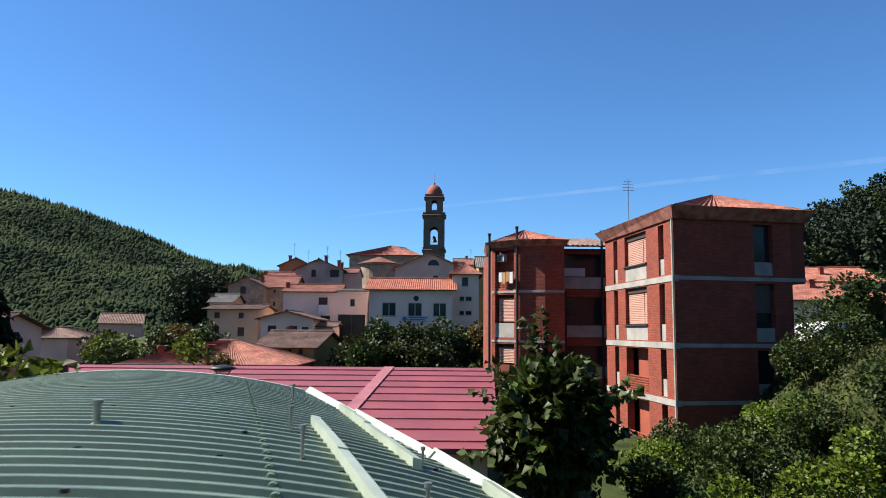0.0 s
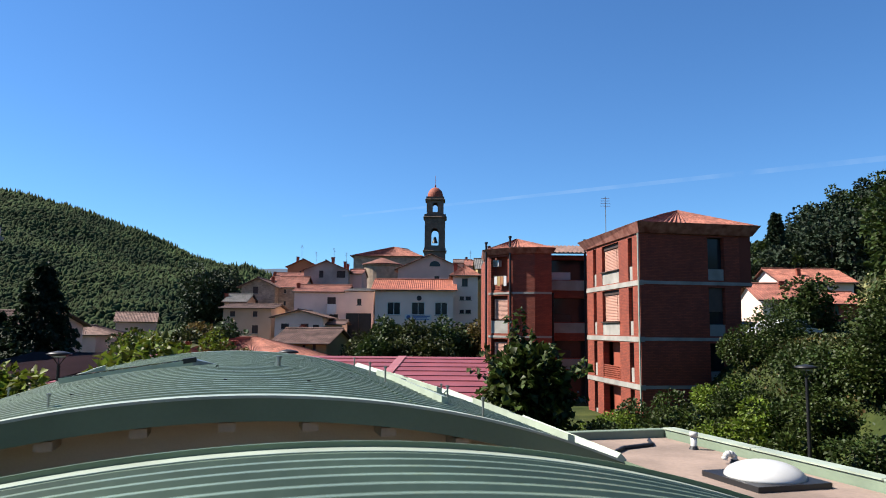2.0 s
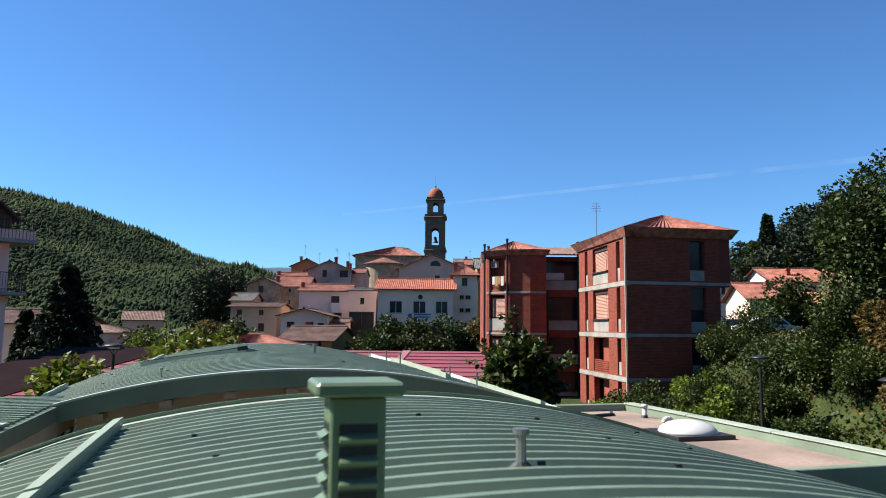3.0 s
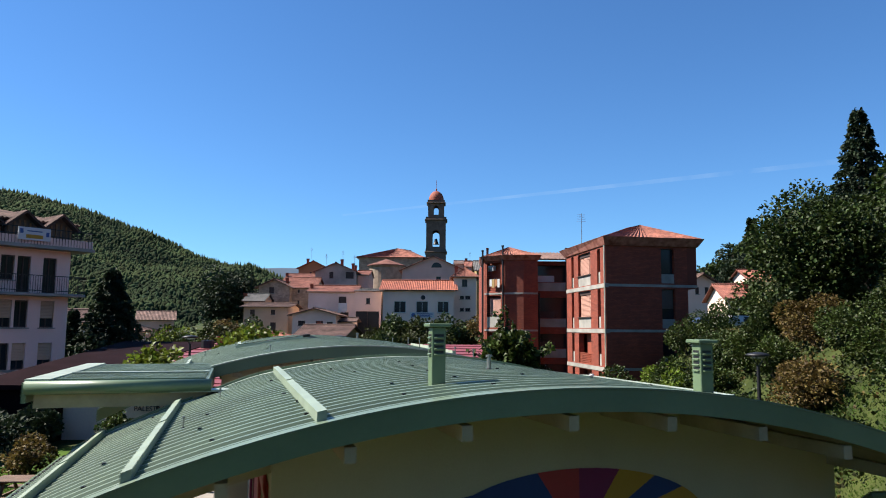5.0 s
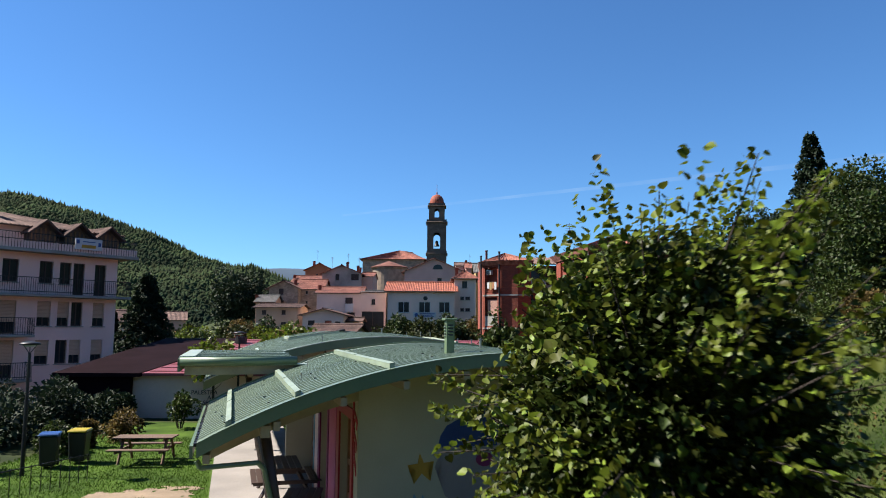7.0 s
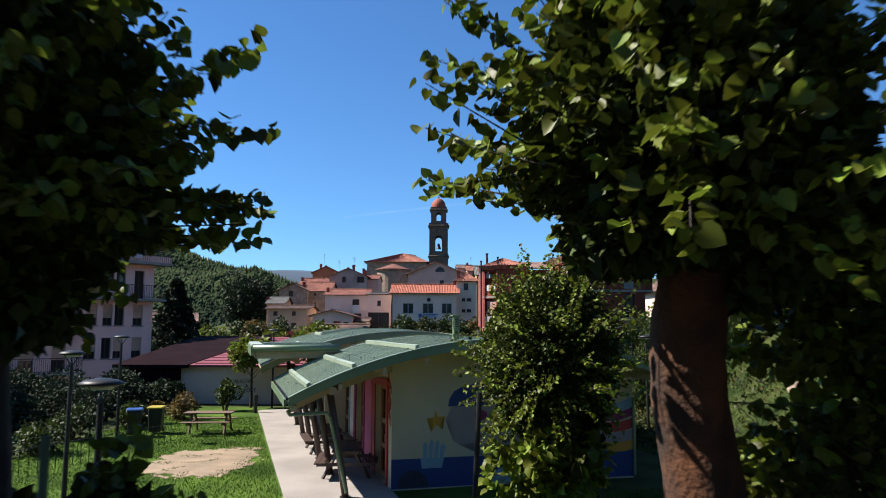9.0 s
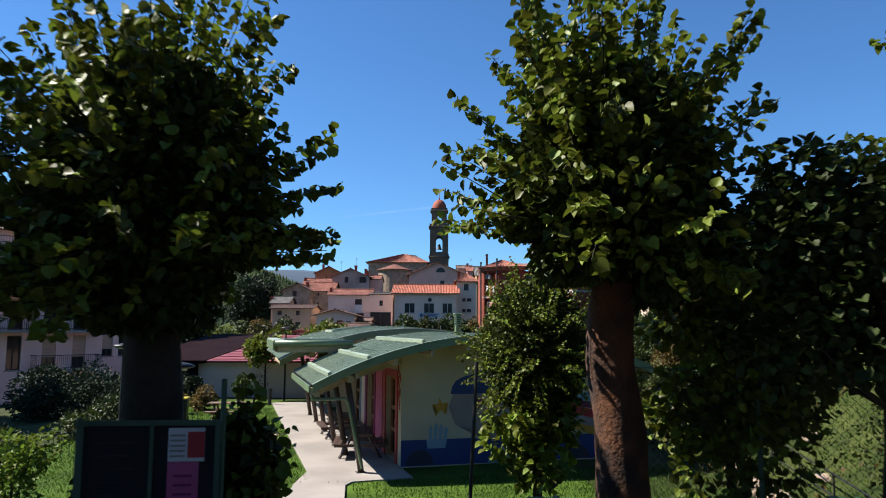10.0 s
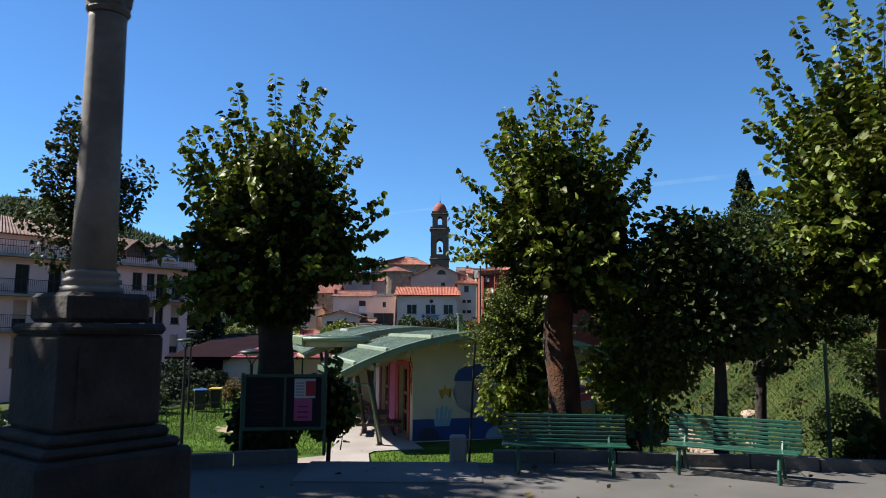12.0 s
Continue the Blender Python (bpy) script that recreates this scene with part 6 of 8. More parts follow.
def wheelie_bin(m, label, lid_mat):
    b = thing("wheelie_bin", m, label, "bin", "waste bins")
    bm = bmesh.new()
    v = box(bm, -0.26, 0.26, -0.3, 0.3, 0.06, 0.92, bevel=0.03)
    for q in v:
        k = 0.82 + 0.18 * q.co.z / 0.92
        q.co.x *= k
        q.co.y *= k
    part("body", bm, M_BLACK, b)
    part("lid", boxed(-0.29, 0.29, -0.34, 0.33, 0.924, 1.0, bevel=0.03), lid_mat, b, "coloured lid")
    for x in (-0.22, 0.22):
        part("wheel", tubed((x - 0.03, 0.26, 0.1), (x + 0.03, 0.26, 0.1), 0.1, n=16), M_BLACK, b)
    part("handle", tubed((-0.22, 0.36, 0.9), (0.22, 0.36, 0.9), 0.02), M_BLACK, b)


wheelie_bin(pose(-12.3, 2.2, -1.66, 0, 0, 20), "black wheelie bin with a blue lid on the grass", material("blue_lid", (0.03, 0.12, 0.4), 0.4))
wheelie_bin(pose(-11.8, 3.0, -1.66, 0, 0, 10), "black wheelie bin with a yellow lid on the grass", material("yellow_lid", (0.65, 0.5, 0.03), 0.4))


def street_lamp(x, y, top, label="slim dark lamp post with a flat disc head"):
    z0 = ground_z(x, y) - 0.1
    l = thing("street_lamp", pose(x, y, z0), label, "lamp", "garden lamps")
    h = top - z0
    part("post", tubed((0, 0, 0), (0, 0, h - 0.32), 0.06, 0.04, 12), M_IRON, l)
    bm = bmesh.new()
    for k in range(3):
        a = 2 * math.pi * k / 3
        tube(bm, (0, 0, h - 0.34), (0.19 * math.cos(a), 0.19 * math.sin(a), h - 0.08), 0.012, n=6)
    part("bracket", bm, M_IRON, l)
    bm = bmesh.new()
    lathe(bm, [(0.2, h - 0.09), (0.28, h - 0.07), (0.29, h - 0.05), (0.2, h - 0.01), (0.05, h + 0.02)], 24)
    part("head", bm, M_IRON, l, smooth=True)
    bm = bmesh.new()
    lathe(bm, [(0.16, h - 0.13), (0.18, h - 0.094)], 20)
    part("lens", bm, M_PLASTIC_W, l)


for x, y, top in ((-5.3, -15.7, 1.65), (-9.2, -8.8, 1.8), (-12.4, 1.0, 2.05), (9.1, 12.9, 2.1), (7.2, 3.4, 2.1), (-4.5, 15.1, 2.3), (-9.5, 12.2, 2.3)):
    street_lamp(x, y, top)
boll = thing("bollard", SCHOOL @ pose(-2.75, 18.0, -1.66), "short black bollard light by the path", "bollard")
part("post", tubed((0, 0, 0), (0, 0, 0.7), 0.09), M_BLACK, boll)
part("cap", tubed((0, 0, 0.703), (0, 0, 0.85), 0.11, 0.1), M_BLACK, boll)

# ---------- the square: benches, notice board, column, kerb ----------
def bench(m, label):
    b = thing("park_bench", m, label, "bench", "green benches")
    for i in range(7):
        s = i / 6
        part("back_slat", boxed(-0.9, 0.9, 0.235 + 0.055 * s, 0.26 + 0.055 * s, 0.4 + 0.058 * i, 0.441 + 0.058 * i, bevel=0.006), M_GREEN_PAINT, b)
    for i in range(6):
        part("seat_slat", boxed(-0.9, 0.9, -0.22 + i * 0.072, -0.168 + i * 0.072, 0.365 + 0.006 * abs(i - 3), 0.39 + 0.006 * abs(i - 3), bevel=0.006), M_GREEN_PAINT, b)
    for x in (-0.66, 0.66):
        bm = bmesh.new()
        path_tube(bm, [(x, -0.2, 0.0), (x, -0.22, 0.18), (x, -0.16, 0.34), (x, 0.2, 0.34), (x, 0.28, 0.5), (x, 0.33, 0.8)], 0.028, 8)
        part("iron_leg", bm, M_GREEN_PAINT, b)
        bm = bmesh.new()
        path_tube(bm, [(x, 0.32, 0.0), (x, 0.2, 0.16), (x, 0.12, 0.33)], 0.026, 8)
        part("iron_brace", bm, M_GREEN_PAINT, b)
    return b


def bench_at(x, y, a, label):
    b = bench(pose(x, y, 0.41, 0, 0, a), label)
    b.scale = (0.84, 0.84, 0.84)


bench_at(2.33, -23.2, -32, "green slatted park bench on the sunny kerb side")
bench_at(0.42, -23.0, -6, "green slatted park bench in deep tree shade")

board = thing("notice_board", pose(-3.2, -22.0, 0.42, 0, 0, 6), "dark framed notice board with two posters", "notice board")
for x in (-0.55, 0.55):
    part("post", tubed((x, 0, 0), (x, 0, 1.1 if x < 0 else 1.4), 0.022), M_SHUTTER_GREEN, board)
part("panel", boxed(-0.52, 0.52, -0.02, 0.02, 0.36, 1.06), material("dull_black_board", (0.012, 0.012, 0.014), 0.95), board)
bm = bmesh.new()
for a in ((-0.54, -0.5, 0.34, 1.08), (0.5, 0.54, 0.34, 1.08), (-0.5, 0.5, 0.34, 0.38), (-0.5, 0.5, 1.04, 1.08), (0.0, 0.03, 0.38, 1.04)):
    box(bm, a[0], a[1], -0.045, -0.022, a[2], a[3])
part("frame", bm, M_SHUTTER_GREEN, board)
white = part("poster", boxed(0.14, 0.42, -0.03, -0.024, 0.76, 1.02), M_PAPER, board, "white and red printed notice")
part("poster_field", boxed(0.29, 0.42, -0.036, -0.0305, 0.79, 0.99), M_RED, white)
for k in range(5):
    part("lettering_bar", boxed(0.155, 0.27, -0.036, -0.0305, 0.795 + k * 0.04, 0.81 + k * 0.04), M_FACE, white)
pinkp = part("poster", boxed(0.14, 0.38, -0.03, -0.024, 0.46, 0.755), M_PINK_PAPER, board, "pink poster with faint figures")
for k in range(3):
    part("lettering_bar", boxed(0.19, 0.33, -0.036, -0.0305, 0.5 + k * 0.07, 0.52 + k * 0.07), M_MAGENTA, pinkp)
for k in range(5):
    part("chalk_bar", boxed(-0.42, -0.12 - 0.05 * (k % 2), -0.026, -0.0205, 0.5 + k * 0.1, 0.512 + k * 0.1), M_IRON, board)

col = thing("memorial_column", pose(-3.7, -26.5, 0.4, 0, 0, 52), "weathered marble column on a stepped stone pedestal", "monument")
for z0, z1, hw in ((0.0, 0.3, 0.74), (0.3, 0.84, 0.56), (0.84, 0.91, 0.5), (0.91, 0.99, 0.44), (0.99, 1.66, 0.385), (1.66, 1.74, 0.4), (1.745, 1.96, 0.31)):
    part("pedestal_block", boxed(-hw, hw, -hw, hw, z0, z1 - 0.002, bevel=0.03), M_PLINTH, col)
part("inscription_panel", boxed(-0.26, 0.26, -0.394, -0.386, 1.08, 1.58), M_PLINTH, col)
bm = bmesh.new()
lathe(bm, [(0.215, 1.96), (0.222, 1.98), (0.215, 2.005), (0.192, 2.012), (0.188, 2.03), (0.204, 2.04), (0.204, 2.065), (0.18, 2.072), (0.178, 2.09), (0.19, 2.1), (0.186, 2.12), (0.165, 2.13)], 28)
part("base_moulding", bm, M_MARBLE, col, smooth=True)
bm = bmesh.new()
lathe(bm, [(0.16, 2.13), (0.152, 2.8), (0.138, 4.1), (0.142, 4.13)], 28)
part("shaft", bm, M_MARBLE, col, smooth=True)
bm = bmesh.new()
lathe(bm, [(0.145, 4.14), (0.165, 4.17), (0.14, 4.2), (0.15, 4.3), (0.2, 4.42), (0.15, 4.43), (0.17, 4.55), (0.24, 4.68), (0.16, 4.7)], 24)
part("capital", bm, M_MARBLE, col)
for k in range(8):
    a = 2 * math.pi * k / 8
    for z, r in ((4.32, 0.18), (4.55, 0.21)):
        part("acanthus_leaf", tubed((0.14 * math.cos(a), 0.14 * math.sin(a), z - 0.1), (r * math.cos(a), r * math.sin(a), z + 0.04), 0.035, 0.012, 6), M_MARBLE, col)
part("abacus", boxed(-0.22, 0.22, -0.22, 0.22, 4.702, 4.77, bevel=0.01), M_MARBLE, col)

M_KERB = material("worn_kerb_stone", (0.17, 0.16, 0.15), 0.9, 0.35, 2, 25, 0.3)
kerb = tagged(new("kerb"), "worn stone kerb along the planted edge", "kerb", kind="structure")
for (ax, ay), (bx, by) in (((-8, -24.2), (-5.2, -23.12)), ((-5.2, -23.12), (-2.9, -22.42)), ((-0.4, -22.3), (1.2, -22.35)), ((1.2, -22.35), (4.4, -22.95)), ((4.4, -22.95), (9, -24.6))):
    n = max(1, int(math.hypot(bx - ax, by - ay) / 0.8))
    for i in range(n):
        m, w = edge_frame((ax + (bx - ax) * i / n, ay + (by - ay) * i / n), (ax + (bx - ax) * (i + 1) / n, ay + (by - ay) * (i + 1) / n), 0.3)
        part("kerb_stone", inset(m, 0.008, w - 0.008, 0.02, 0.17, 0.0, 0.24 + 0.01 * (i % 3)), M_KERB, kerb)

# leaning sapling stake and wire fence
stake = thing("leaning_pole", pose(-0.58, -20.4, -1.2), "thin dark leaning pole among the leaves", "pole")
part("shaft", tubed((-0.12, 0, 0), (0.03, 0, 3.1), 0.022, 0.018), M_IRON, stake)
fence = thing("wire_fence", pose(0, 0, 0), "green chain-link fence on slim posts", "fence")
fp = [(0.9, -20.55), (2.0, -21.1), (2.95, -21.5), (4.3, -21.7), (6.4, -21.6)]
for x, y in fp:
    part("fence_post", tubed((x, y, -0.1), (x, y, 1.95), 0.025), M_SHUTTER_GREEN, fence)
for (ax, ay), (bx, by) in zip(fp, fp[1:]):
    bm = bmesh.new()
    L = math.hypot(bx - ax, by - ay)
    k = int((L + 1.4) / 0.085)
    for i in range(k):
        s = i * 0.085
        for sgn in (1, -1):
            x0, x1 = (s - 1.4, s) if sgn > 0 else (s, s - 1.4)
            za, zb = 0.45, 1.85
            lo, hi = max(0, s - 1.4), min(L, s)
            if hi <= lo:
                continue
            t0, t1 = (lo - (s - 1.4)) / 1.4, (hi - (s - 1.4)) / 1.4
            if sgn < 0:
                p, q = (lo, zb - t0 * 1.4), (hi, zb - t1 * 1.4)
            else:
                p, q = (lo, za + t0 * 1.4), (hi, za + t1 * 1.4)
            P = [(ax + (bx - ax) * c / L, ay + (by - ay) * c / L, zc) for c, zc in (p, q)]
            tube(bm, P[0], P[1], 0.002, 0.002, 3, cap=False)
    tagged(part("wire_mesh", bm, M_IRON, fence), kind="stuff")
    part("top_wire", tubed((ax, ay, 1.86), (bx, by, 1.86), 0.005, n=5), M_SHUTTER_GREEN, fence)
rail = thing("hand_rail", pose(0, 0, 0), "slim dark iron handrail beside the garden path", "railing")
rp = [(7.5, -7.6), (7.3, -9.4), (7.1, -11.2), (6.9, -13.0), (6.6, -15.0)]
for (ax, ay), (bx, by) in zip(rp, rp[1:]):
    za, zb = ground_z(ax, ay), ground_z(bx, by)
    for f in (0.95, 0.5):
        part("rail_bar", tubed((ax, ay, za + f), (bx, by, zb + f), 0.018, n=8), M_IRON, rail)
for x, y in rp:
    part("post", tubed((x, y, ground_z(x, y) - 0.1), (x, y, ground_z(x, y) + 0.96), 0.02, n=8), M_IRON, rail)
fence2 = thing("iron_fence", pose(0, 0, 0), "low dark iron fence at the garden's edge", "fence")
for i in range(34):
    x, y = -13.5 + i * 0.1, -9.0 + i * 0.28
    part("bar", tubed((x, y, ground_z(x, y) - 0.05), (x, y, ground_z(x, y) + 0.75), 0.012, n=5), M_IRON, fence2)
part("rail_bar", tubed((-13.5, -9, ground_z(-13.5, -9) + 0.72), (-10.2, 0.24, ground_z(-10.2, 0.24) + 0.72), 0.015, n=6), M_IRON, fence2)

# low stone wall on the bank
rng = np.random.default_rng(5)
swall = tagged(new("stone_wall"), "low dry wall of pale rubble on the grassy bank", "wall", kind="structure")
shared = []
for k in range(6):
    bm = bmesh.new()
    for v in box(bm, -0.17, 0.17, -0.14, 0.14, -0.09, 0.09, bevel=0.03):
        v.co += Vector(rng.normal(0, 0.012, 3))
    shared.append(finish(bm, "stone", M_STONE))
for i in range(26):
    s = i / 25
    x, y = 6.95 - 1.2 * s, -7.5 - 8.5 * s
    for row in range(3):
        o = part("stone", shared[(i * 3 + row) % 6], None, swall)
        o.matrix_basis = pose(x + rng.normal(0, 0.03), y + 0.17 * (row % 2), ground_z(x, y) + 0.05 + row * 0.165, 0, 0, 75 + rng.normal(0, 8))
for x, y, s in ((7.2, -6.0, 0.5), (8.5, -9.0, 0.35), (7.7, -11, 0.3), (4.6, -20.0, 0.25), (9.6, -4.0, 0.45)):
    bm = bmesh.new()
    bmesh.ops.create_icosphere(bm, subdivisions=2, radius=s)
    for v in bm.verts:
        v.co *= 0.8 + 0.4 * noise.noise(v.co * 3 / s + Vector((x, y, 0)))
        v.co.z *= 0.6
    solo("boulder", bm, M_STONE, "rough grey boulder in the grass", "rock", "boulders", m=pose(x, y, ground_z(x, y)))

# playground arch
arch = thing("play_arch", pose(12.05, -8.1, ground_z(12.05, -8.1)), "red and white arched play frame", "play frame")
bm = bmesh.new()
path_tube(bm, [(0.45 - 0.45 * math.cos(a), 0, 1.7 + 0.5 * math.sin(a)) for a in [math.pi * i / 10 for i in range(11)]], 0.09, 10)
part("arch_top", bm, M_RED, arch)
for x in (0.0, 0.9):
    part("post", tubed((x, 0, -1.5), (x, 0, 1.68), 0.09), M_PLASTIC_W, arch)


# ---------- cars on the upper road ----------
def car(m, body_mat, label):
    c = thing("car", m, label, "car", "parked cars")
    bm = bmesh.new()
    prof = [(-2.0, 0.35), (-2.05, 0.6), (-1.95, 0.85), (-1.15, 0.95), (-0.55, 1.42), (0.75, 1.46), (1.5, 1.0), (2.0, 0.9), (2.08, 0.6), (2.0, 0.35)]
    a = [bm.verts.new((x, -0.82 + (0.14 if z > 1.2 else 0), z)) for x, z in prof]
    b = [bm.verts.new((x, 0.82 - (0.14 if z > 1.2 else 0), z)) for x, z in prof]
    bm.faces.new(a)
    bm.faces.new(b[::-1])
    for i in range(len(a)):
        bm.faces.new((a[i], b[i], b[(i + 1) % len(a)], a[(i + 1) % len(a)]))
    body = part("body", bm, body_mat, c)
    for s in (-1, 1):
        bm = bmesh.new()
        y = s * 0.815
        v = [bm.verts.new(p) for p in ((-1.0, y, 0.98), (1.3, y, 1.0), (0.7, y * 0.86, 1.38), (-0.5, y * 0.86, 1.36))]
        bm.faces.new(v)
        part("side_window", bm, M_GLASS, body)
        for x in (-1.3, 1.3):
            w = part("wheel", tubed((x, s * 0.62, 0.31), (x, s * 0.84, 0.31), 0.31, n=20), M_BLACK, c)
            part("rim", tubed((x, s * 0.842, 0.31), (x, s * 0.85, 0.31), 0.2, n=16), M_ZINC, w)
        part("headlight", boxed(-2.06, -1.94, s * 0.6 - 0.16, s * 0.6 + 0.16, 0.62, 0.76), M_PLASTIC_W, c)
    bm = bmesh.new()
    v = [bm.verts.new(p) for p in ((-1.14, -0.7, 0.97), (-1.14, 0.7, 0.97), (-0.6, 0.6, 1.39), (-0.6, -0.6, 1.39))]
    bm.faces.new(v)
    part("windscreen", bm, M_GLASS, body).location = (-0.012, 0, 0.012)


bm = bmesh.new()
prism(bm, [(16, 26), (19, 26), (30, 60), (24, 62), (20.5, 44)], 1.2, 2.25)
solo("road", bm, M_ASPHALT, "grey asphalt of the upper road", "road", kind="structure")
M_CAR_W = material("white_car_paint", (0.7, 0.71, 0.72), 0.25, 0.05, 2, 20, 0.0, coat=0.6)
M_CAR_D = material("dark_car_paint", (0.06, 0.07, 0.1), 0.25, 0.05, 2, 20, 0.0, coat=0.6)
car(pose(23.2, 45.0, 2.26, 0, 0, 200), M_CAR_W, "white estate car parked on the upper road")
car(pose(22.6, 49.0, 2.26, 0, 0, 190), M_CAR_D, "dark blue car parked on the upper road")
car(pose(21.5, 40.0, 2.26, 0, 0, 195), M_CAR_W, "small white car half hidden by bushes")


# ---------- hills ----------
def ridge_z(x):
    pts = ((-900, 117), (-305, 93), (-265, 83.5), (-208, 64.5), (-168, 46.5), (-148, 40), (-134, 41), (-120, 35), (-85, 22), (-40, 6), (200, 4))
    for (a, za), (b, zb) in zip(pts, pts[1:]):
        if a <= x <= b:
            return za + (zb - za) * (x - a) / (b - a)
    return pts[0][1] if x < -900 else 8


def hill_z(x, y):
    r = ridge_z(x * 500 / max(y, 400.0) if y > 500 else x)
    z = -12 + (r + 12) * ease((y - 190 - 60 * math.sin(x * 0.011)) / (310 - 60 * math.sin(x * 0.011))) * (1 - 0.9 * ease((y - 505) / 400))
    fold = 11.0 * noise.noise(Vector((x * 0.011, y * 0.008, 4))) * ease((y - 230) / 80) * ease((475 - y) / 60)
    return z + fold + 3.0 * noise.noise(Vector((x * 0.03, y * 0.03, 1))) * ease((y - 220) / 60) * ease((560 - y) / 60)


M_HILLSOIL = material("wooded_slope", (0.035, 0.055, 0.018), 0.95, 0.4, 0.01, 0.15, 0.0)
tagged(new("hill", grid_mesh("hill", list(np.arange(-1000, 160, 16)), list(np.arange(170, 900, 14)), hill_z, M_HILLSOIL)), "wooded hillside beyond the valley", "hill", kind="structure")


def far_z(x, y):
    return -40 + 165 * math.exp(-((x + 330) / 420) ** 2) * math.exp(-((y - 1500) / 260) ** 2) + 10 * noise.noise(Vector((x * 0.006, y * 0.006, 7)))


# the blue of these woods is air haze put into the colour
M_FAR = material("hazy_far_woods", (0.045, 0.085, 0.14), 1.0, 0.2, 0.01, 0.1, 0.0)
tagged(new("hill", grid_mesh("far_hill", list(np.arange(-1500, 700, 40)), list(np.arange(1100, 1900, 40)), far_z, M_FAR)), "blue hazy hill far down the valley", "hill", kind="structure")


def clump_mesh(name, places, radii, mat, seed=2):
    """Many lumpy tree crowns, each a jittered icosphere, in one mesh."""
    bm = bmesh.new()
    bmesh.ops.create_icosphere(bm, subdivisions=0 if len(places) > 30000 else 1, radius=1)
    base = np.array([v.co[:] for v in bm.verts])
    tri = np.array([[v.index for v in f.verts] for f in bm.faces])
    bm.free()
    rng = np.random.default_rng(seed)
    n, k = len(places), len(base)
    v = base[None] * (1 + rng.uniform(-0.32, 0.3, (n, k, 1)))
    v *= radii[:, None, :]
    v += places[:, None, :]
    f = (tri[None] + (np.arange(n) * k)[:, None, None]).reshape(-1, 3)
    me = bpy.data.meshes.new(name)
    me.vertices.add(n * k)
    me.vertices.foreach_set("co", v.astype(np.float32).ravel())
    me.loops.add(len(f) * 3)
    me.loops.foreach_set("vertex_index", f.astype(np.int32).ravel())
    me.polygons.add(len(f))
    me.polygons.foreach_set("loop_start", np.arange(len(f), dtype=np.int32) * 3)
    me.polygons.foreach_set("loop_total", np.full(len(f), 3, dtype=np.int32))
    me.polygons.foreach_set("use_smooth", np.ones(len(f), dtype=bool))
    me.update(calc_edges=True)
    me.materials.append(mat)
    return me


rng = np.random.default_rng(11)
pl, rd = [], []
while len(pl) < 52000:
    x, y = rng.uniform(-560, 20), rng.uniform(215, 520)
    if x < -0.66 * y - 80 or x > -0.2 * y + 60:
        continue
    r = rng.uniform(0.7, 1.75) * (0.8 + y / 1400)
    spire = rng.uniform() < (0.25 if y < 470 else 0.55)
    pl.append((x, y, hill_z(x, y) + r * 0.35))
    rd.append((r * (0.55 if spire else 1.0), r * (0.55 if spire else 1.0), r * ((1.7 if y < 480 else 2.7) if spire else rng.uniform(0.75, 1.1))))
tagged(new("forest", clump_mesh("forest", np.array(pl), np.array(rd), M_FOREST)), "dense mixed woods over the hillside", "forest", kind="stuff")


